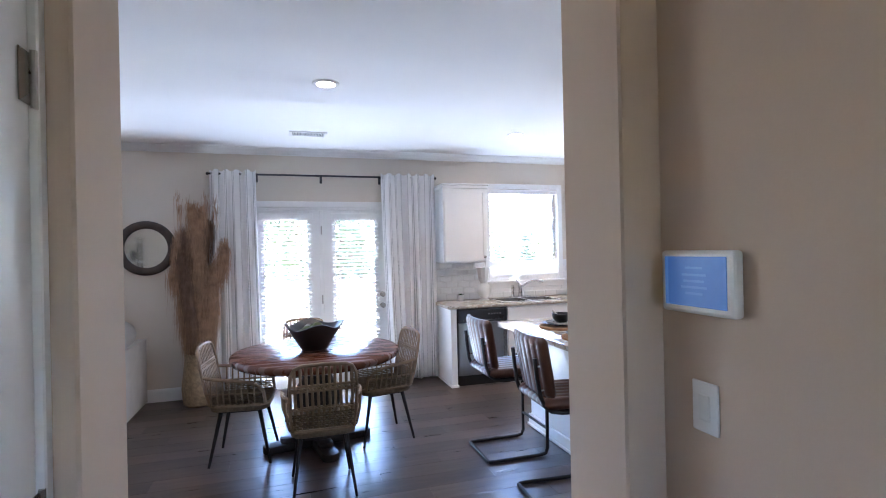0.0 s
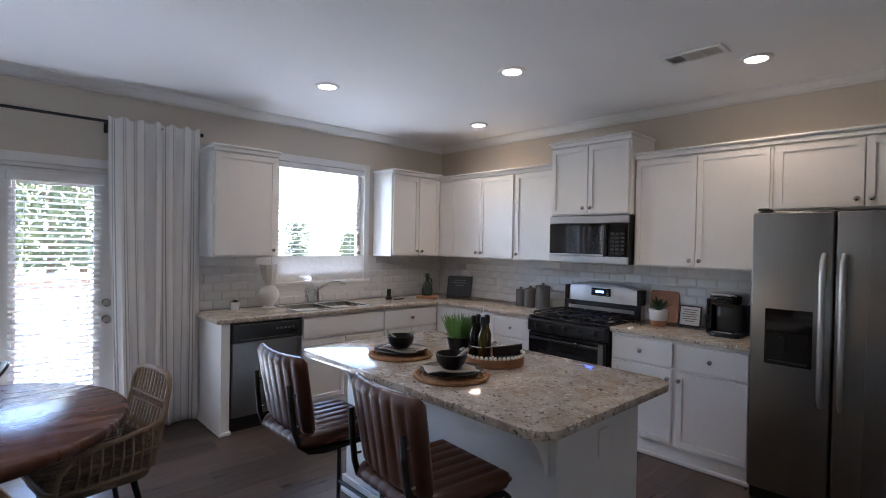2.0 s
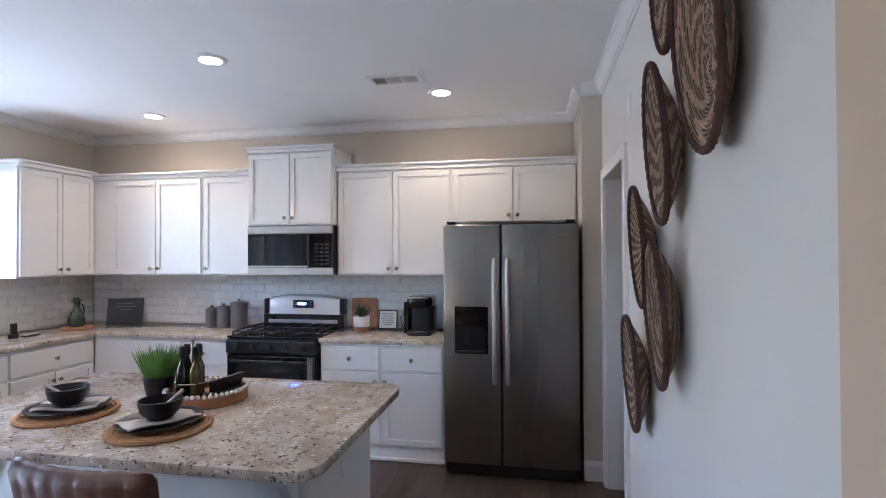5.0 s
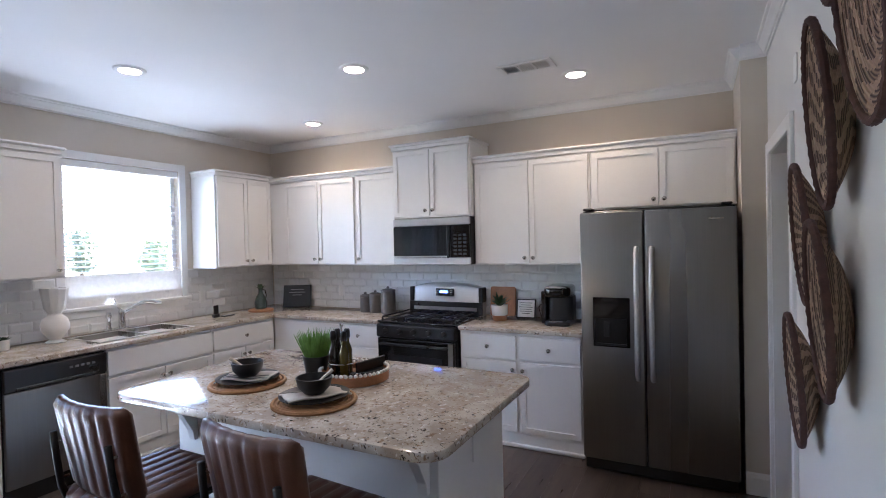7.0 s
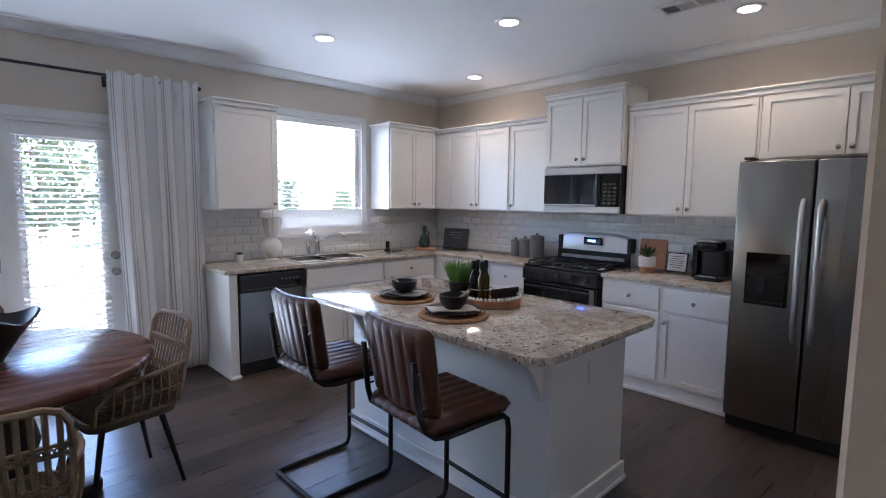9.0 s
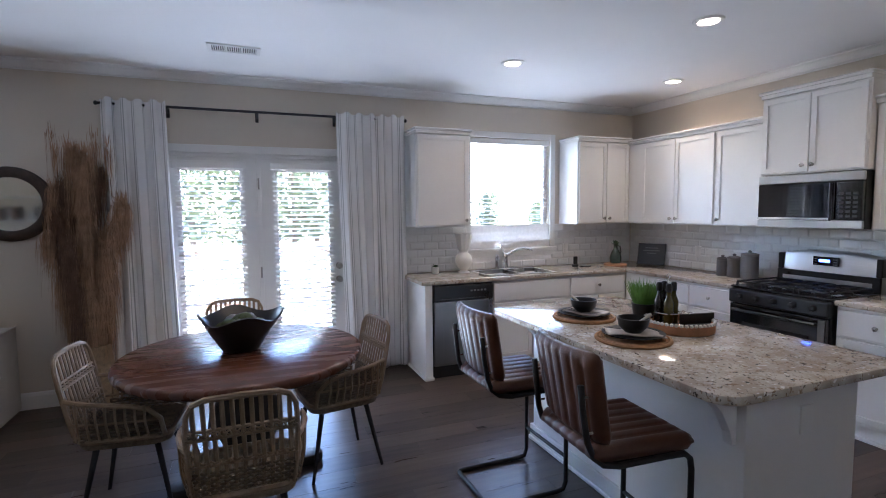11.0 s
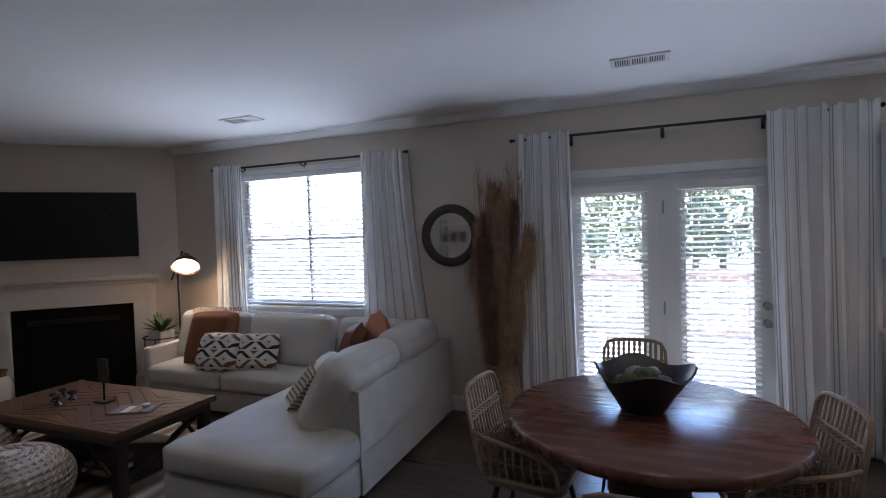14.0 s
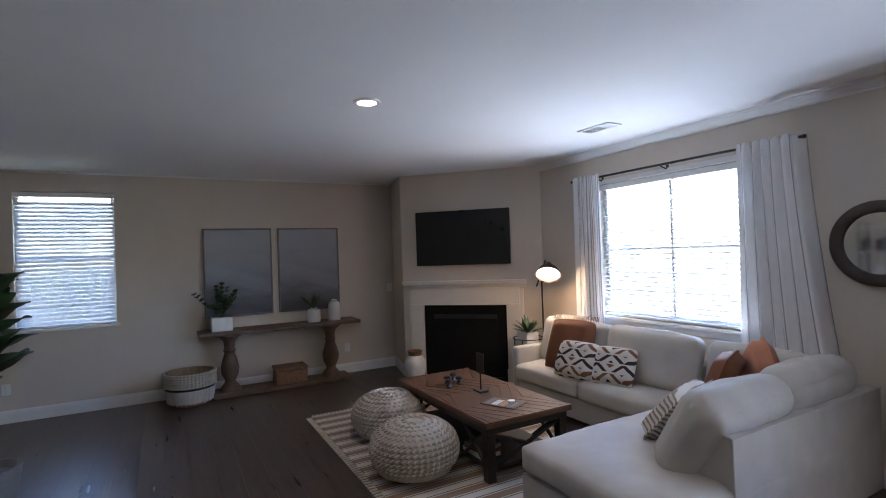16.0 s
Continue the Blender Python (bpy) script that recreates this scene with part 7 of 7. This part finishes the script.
# ---- woven baskets on the wall ----
def woven(seed):
    """Coiled grass: fine rings over a pale ground, with a dark figure that turns round the middle."""
    ma = mat("basket_weave", (0.44, 0.295, 0.20), 0.85, var=0.2, scale=20, bump=0.3, bscale=150)
    nt = ma.node_tree
    tc = nt.nodes.new("ShaderNodeTexCoord")
    sx = nt.nodes.new("ShaderNodeSeparateXYZ")
    nt.links.new(tc.outputs["Object"], sx.inputs[0])

    def node(op, a, b=None, c=None):
        n = nt.nodes.new("ShaderNodeMath")
        n.operation = op
        for i, q in enumerate((a, b, c)):
            if isinstance(q, (float, int)):
                n.inputs[i].default_value = q
            elif q is not None:
                nt.links.new(q, n.inputs[i])
        return n.outputs[0]

    ang = node("ARCTAN2", sx.outputs[1], sx.outputs[0])
    rad = node("SQRT", node("ADD", node("POWER", sx.outputs[0], 2.0), node("POWER", sx.outputs[1], 2.0)))
    coil = node("SINE", node("ADD", node("MULTIPLY", rad, 620.0), ang))
    arms, bend, cut = ((10, 30.0, 0.0), (8, 60.0, -0.2), (16, 44.0, -0.1), (34, 12.0, -0.1), (22, 40.0, -0.2), (6, 80.0, -0.5))[seed]
    fig = node("SINE", node("ADD", node("MULTIPLY", ang, float(arms)), node("MULTIPLY", node("PINGPONG", rad, 0.075), bend * 2)))
    fig = node("ADD", fig, node("MULTIPLY", node("SINE", node("MULTIPLY", ang, 46.0)), 0.35))
    mask = node("MULTIPLY", node("GREATER_THAN", fig, cut), node("MULTIPLY_ADD", coil, 0.35, 0.62))
    mx = nt.nodes.new("ShaderNodeMix")
    mx.data_type = "RGBA"
    nt.links.new(mask, mx.inputs[0])
    hs = next(n for n in nt.nodes if n.type == "HUE_SAT")
    nt.links.new(hs.outputs[0], mx.inputs[6])
    mx.inputs[7].default_value = (0.040, 0.019, 0.015, 1)
    nt.links.new(mx.outputs[2], nt.nodes["Principled BSDF"].inputs["Base Color"])
    bp = nt.nodes.new("ShaderNodeBump")
    bp.inputs["Strength"].default_value, bp.inputs["Distance"].default_value = 0.9, 0.003
    nt.links.new(coil, bp.inputs["Height"])
    nt.links.new(bp.outputs[0], nt.nodes["Principled BSDF"].inputs["Normal"])
    return ma


M_BOUND = mat("bound_rim", (0.075, 0.034, 0.026), 0.8, var=0.4, scale=30, bump=0.7, bscale=130)


def wall_basket(x, z, r, tilt, seed, label, squash):
    t = thing("wall_basket", label, "wall basket", None, "woven baskets on the wall")
    t.matrix_basis = pose(x, YS + 0.006, z, tilt, 0, 0) @ pose(0, 0, 0, -90, 0, 0) @ Matrix.Diagonal((squash, 1, 1, 1))
    d = r * 0.27
    # a deep dish whose open side faces the room
    outer = [(max(0.004, r * (0.30 + 0.70 * i / 9) if i else 0.3 * r), d * (i / 9) ** 1.5) for i in range(10)]
    inner = [(max(0.004, r * (1 - i / 22) * 0.985), d - 0.45 * d * (1 - (1 - i / 22) ** 2) + 0.004 + 0.0022 * (i % 2)) for i in range(23)]
    part("dish", lathe(bmesh.new(), outer + inner, 56), woven(seed), t, "spiral woven grass dish with dark pattern", True)
    part("rim", tube(bmesh.new(), [(r * math.cos(k * math.tau / 84), r * math.sin(k * math.tau / 84), d + 0.004) for k in range(84)], [0.010 + 0.0025 * (k % 2) for k in range(84)], 7, True), M_BOUND, t, "dark brown bound rim", True)


wall_basket(2.88, 2.40, 0.19, -4, 0, "round brown woven basket near the ceiling", 0.58)
wall_basket(2.47, 2.08, 0.27, -5, 1, "large round woven basket with a zigzag pattern", 0.60)
wall_basket(2.89, 1.915, 0.255, -4, 2, "round woven basket with a speckled pattern", 0.50)
wall_basket(3.23, 1.585, 0.23, -4, 3, "round woven basket with a radiating pattern", 0.52)
wall_basket(3.39, 1.06, 0.235, -4, 4, "round woven basket with a striped pattern, lowest of the group", 0.60)
wall_basket(2.93, 1.37, 0.25, -4, 5, "dark round woven basket behind the others", 0.50)

# ---- hall ----
_t = thing("wall_tablet", "white wall-mounted control panel with a lit blue screen", "control panel", pose(1.78, 2.862, 1.46, 0, 0, -90))
part("case", B(-0.105, -0.03, -0.072, 0.105, -0.001, 0.072, bev=0.008, seg=2), M_WHITE, _t)
part("screen", B(-0.088, -0.0325, -0.055, 0.088, -0.0302, 0.058), glow("screen_blue", (0.035, 0.11, 0.28), 0.014), _t, "lit blue screen")
_m = glow("screen_pale", (0.07, 0.16, 0.34), 0.014)
for i, (w, z) in enumerate(((0.05, 0.030), (0.07, 0.014), (0.06, 0.000), (0.075, -0.014), (0.05, -0.028))):
    part("text_bar", B(-w / 2, -0.0333, z, w / 2, -0.0327, z + 0.005), _m, _t, "pale bar of unreadable writing")
part("screen_edge", B(-0.088, -0.0333, -0.055, -0.078, -0.0327, 0.058), _m, _t)
plate("light_switch", pose(1.78, 2.865, 1.175, 0, 0, -90), "white rocker light switch below the control panel", (0,))
_t = thing("hall_door", "white panelled door standing open against the hall wall", "door", pose(0.425, 2.99, 0))
part("leaf", B(0.0, -0.80, 0.01, 0.036, -0.02, 2.04, bev=0.003), M_TRIM, _t)
part("casing", B(-0.003, -0.018, 0, 0.05, 0.009, 2.10, bev=0.003), M_TRIM, _t)
for z in (0.25, 1.10, 1.85):
    h = part("hinge", B(0.037, -0.06, z - 0.045, 0.040, -0.02, z + 0.045, bev=0.001), M_NICKEL, _t, "dull metal hinge")
    part("pin", rod(bmesh.new(), (0.044, -0.02, z - 0.05), (0.044, -0.02, z + 0.05), 0.006, seg=8), M_NICKEL, h)
plate("doorbell_chime", pose(3.76, YS + 0.0, 2.28, 0, 0, 180), "small white sensor above the doorway", ())


# ---- outdoors ----
M_GROUND = mat("lawn", (0.15, 0.15, 0.09), 0.95, var=0.4, scale=2, bump=0.5)
M_DECK = mat("deck_board", (0.56, 0.53, 0.50), 0.8, var=0.25, scale=6, bump=0.3, stretch=(8, 1, 1), rand=0.3)
M_RAIL = mat("stained_rail", (0.20, 0.13, 0.095), 0.75, var=0.3, scale=8, bump=0.3, stretch=(1, 1, 6), rand=0.3)
M_BARK = mat("bark", (0.12, 0.085, 0.06), 0.9, var=0.4, scale=12, bump=0.8)
M_FOL = mat("foliage", (0.105, 0.125, 0.07), 0.8, var=0.5, scale=3, rand=0.4)
_b = bmesh.new()
sheet(_b, lambda u, v: ((u - 0.5) * 1600, (v - 0.5) * 1600, -0.62), 8, 8)
single("ground", _b, M_GROUND, "green lawn behind the house", "ground", kind="structure")
_t = thing("deck", "weathered wooden deck with railing outside the patio doors", "deck")
for i in range(24):
    part("board", B(-1.4, YB + 0.16 + i * 0.142, -0.075, 4.3, YB + 0.297 + i * 0.142, -0.045, bev=0.004), M_DECK, _t)
for i in range(4):
    part("joist_post", B(-1.3 + i * 1.85, YB + 3.45, -0.62, -1.2 + i * 1.85, YB + 3.55, 0.98, bev=0.004), M_RAIL, _t)
part("top_rail", B(-1.4, YB + 3.43, 0.981, 4.4, YB + 3.57, 1.02, bev=0.005), M_RAIL, _t)
for z in (0.08, 0.86):
    part("rail", B(-1.4, YB + 3.48, z, 4.4, YB + 3.52, z + 0.08, bev=0.004), M_RAIL, _t)
for i in range(44):
    x = -1.35 + i * 0.13
    part("baluster", B(x, YB + 3.44, 0.02, x + 0.035, YB + 3.475, 0.96), M_RAIL, _t)


def tree(m, h, seed):
    rng = random.Random(seed)
    t = thing("tree", "leafy green garden tree beyond the deck", "tree", m, "trees behind the house")
    b = bmesh.new()
    tube(b, [(0, 0, 0), (0.06, 0.03, h * 0.25), (-0.04, 0.05, h * 0.55), (0.05, 0, h * 0.9)], [0.17, 0.13, 0.09, 0.03], 8)
    for i in range(7):
        a, z = rng.uniform(0, 6.28), h * rng.uniform(0.25, 0.7)
        r = h * rng.uniform(0.15, 0.28)
        tube(b, [(0, 0, z), (r * 0.5 * math.cos(a), r * 0.5 * math.sin(a), z + r * 0.3), (r * math.cos(a), r * math.sin(a), z + r * 0.7)], [0.06, 0.04, 0.015], 5)
    part("trunk", b, M_BARK, t, smooth=True)
    vs, fs = [], []
    for i in range(1500):
        a, q = rng.uniform(0, 6.28), rng.random()
        z = h * (0.14 + 0.86 * q)
        r = h * 0.30 * math.sqrt(rng.random()) * (0.55 + 0.9 * math.sin(math.pi * (0.12 + 0.8 * q))) * (0.8 + 0.3 * math.sin(3 * a + seed))
        c = Vector((r * math.cos(a), r * math.sin(a), z))
        u = Vector((rng.uniform(-1, 1), rng.uniform(-1, 1), rng.uniform(-1, 1))).normalized()
        w = u.orthogonal().normalized()
        s = rng.uniform(0.09, 0.2)
        k = len(vs)
        vs += [c + u * s, c + w * s * 0.6, c - u * s, c - w * s * 0.6]
        fs.append((k, k + 1, k + 2, k + 3))
    me = bpy.data.meshes.new("crown")
    me.from_pydata([tuple(v) for v in vs], [], fs)
    me.materials.append(M_FOL)
    o = new("crown", me)
    o.parent = t


for i in range(9):
    tree(pose(-4.5 + i * 1.9 + 0.4 * math.sin(i * 2.1), YB + 21 + 1.8 * math.sin(i * 1.7), -0.62, 0, 0, i * 70), 6.2 + 1.0 * math.sin(i * 1.3), i)
for i in range(4):
    tree(pose(20 + i * 3.6, YB + 38 + 2 * math.sin(i * 2.2), -0.62, 0, 0, i * 50), 3.3 + 0.6 * math.sin(i * 1.9), 20 + i)
tree(pose(-24, 3.4, -0.62), 6.0, 40)


# ---- ceiling fittings ----
for x, y in ((1.14, 5.54), (3.15, 6.72), (3.86, 5.49), (4.85, 6.72), (4.72, 4.25), (-2.33, 5.0)):
    t = thing("ceiling_light", "round white recessed ceiling light, switched on", "ceiling light", pose(x, y, CEIL), "recessed ceiling lights")
    part("trim_ring", lathe(bmesh.new(), [(0.062, -0.004), (0.064, -0.012), (0.088, -0.010), (0.095, -0.003), (0.095, -0.0005), (0.062, -0.0005)], 32), M_TRIM, t, smooth=True)
    part("lens", lathe(bmesh.new(), [(0.061, -0.006), (0.061, -0.003)], 28), M_LAMPON, t, "glowing warm lens")
    l = bpy.data.lights.new("downlight", "SPOT")
    l.energy, l.color, l.spot_size, l.spot_blend, l.shadow_soft_size = 0.62, (1.0, 0.74, 0.46), radians(150), 0.8, 0.05
    o = new("downlight", l)
    o.parent = t
    o.matrix_basis = pose(0, 0, -0.03)


def vent(m, label):
    t = thing("ceiling_vent", label, "vent", m, "ceiling vents")
    b = bmesh.new()
    for q in ((-0.18, -0.09, 0.18, -0.066), (-0.18, 0.066, 0.18, 0.09), (-0.18, -0.066, -0.15, 0.066), (0.15, -0.066, 0.18, 0.066), (-0.06, -0.066, -0.045, 0.066), (0.045, -0.066, 0.06, 0.066)):
        box(b, q[0], q[1], -0.012, q[2], q[3], -0.001, bev=0.002)
    part("frame", b, M_TRIM, t)
    part("backing", B(-0.15, -0.066, -0.0025, 0.15, 0.066, -0.0005), M_BLACK, t)
    for x0 in (-0.148, -0.043, 0.062):
        for i in range(6):
            part("slat", B(-0.004, -0.065, -0.0008, 0.004, 0.065, 0.0008), M_TRIM, t).matrix_basis = pose(x0 + 0.009 + i * 0.0145, 0, -0.008, 0, 35 if x0 < 0 else -35, 0)


vent(pose(1.07, 7.10, CEIL, 0, 0, 0), "white ceiling air vent near the patio doors")
vent(pose(4.40, 4.50, CEIL, 0, 0, 90), "white ceiling air vent in the kitchen")
vent(pose(-2.27, 7.15, CEIL, 0, 0, 0), "white ceiling air vent by the living room window")

# ---- floor planks and tiles ----
_me = solid("plank", B(-0.6065, -0.0884, -0.010, 0.6065, 0.0884, 0, bev=0.0007), M_FLOOR)
_fl = thing("floor", "dark grey-brown wood plank floor", "floor", kind="structure")
_far = bmesh.new()
_n = 0
for j in range(49):
    y = -0.66 + j * 0.1775
    off = (j * 0.47) % 1.2135
    for i in range(11):
        x = XL - 0.6 + off + i * 1.2135
        if x - 0.6 > XR + 0.1 or not (y > 2.95 or (x < 0.7 and y > YF) or 0.3 < x < 1.8 or (x > 3.9 and y > 2.1)):
            continue
        a, c = x - 0.606, x + 0.606
        if y < 2.95:
            lo, hi = (3.55, XR) if x > 3.9 else (XL - 0.1 if y > YF else 0.30, 1.85)
            a, c = max(a, lo), min(c, hi)
            if c - a < 0.02:
                continue
        if -1.2 < x < 4.9 and y > 2.95 and _n < 300:
            p = new("plank", _me)
            p.parent = _fl
            p.location = (x, y, 0)
            _n += 1
        else:
            box(_far, a, y - 0.088, -0.010, c, y + 0.088, 0)
part("planks_beyond", _far, M_FLOOR, _fl)["kind"] = "stuff"


def tiles(name, m, w, z0, z1, holes, label):
    """Bevelled subway tiles on the plane y=0, room towards -y."""
    t = thing(name, label, "backsplash", m, kind="structure")
    b = bmesh.new()
    tw, th = 0.150, 0.0735
    box(b, 0, -0.004, z0, w, -0.0005, z1)
    part("grout_bed", b, M_GROUT, t)

    def one(ww):
        q = bmesh.new()
        lo = [q.verts.new(c) for c in ((0, -0.004, 0), (ww, -0.004, 0), (ww, -0.004, th), (0, -0.004, th))]
        e = 0.013
        md = [q.verts.new(c) for c in ((0, -0.007, 0), (ww, -0.007, 0), (ww, -0.007, th), (0, -0.007, th))]
        hi = [q.verts.new(c) for c in ((e, -0.011, e), (ww - e, -0.011, e), (ww - e, -0.011, th - e), (e, -0.011, th - e))]
        for A, C in ((lo, md), (md, hi)):
            for k in range(4):
                q.faces.new((A[k], A[(k + 1) % 4], C[(k + 1) % 4], C[k]))
        q.faces.new(hi)
        return solid("tile", q, M_TILE)

    full, cache = one(tw), {}
    z, row = z0 + 0.002, 0
    while z + th < z1 + 0.004:
        x = -(row % 2) * 0.0765
        while x < w - 0.02:
            a, c = max(x, 0.0), min(x + tw, w)
            k = round(c - a, 3)
            if k > 0.03 and not any(hx0 < (a + c) / 2 < hx1 and hz0 < z + th / 2 < hz1 for hx0, hz0, hx1, hz1 in holes):
                me = full if k == 0.15 else cache.setdefault(k, one(k))
                o = new("tile", me)
                o.parent = t
                o.location = (a, 0, z)
            x += tw + 0.003
        z += th + 0.003
        row += 1


tiles("backsplash", pose(2.56, YB, 0), XR - 2.56 - 0.012, 0.916, 1.385, ((KWIN[0] - 2.56 - 0.08, 1.03, KWIN[2] - 2.56 + 0.08, 1.5),), "white bevelled subway tiles behind the sink")
tiles("backsplash", EAST(YB - 0.012, XR), YB - 4.26, 0.916, 1.385, (), "white bevelled subway tiles behind the range")
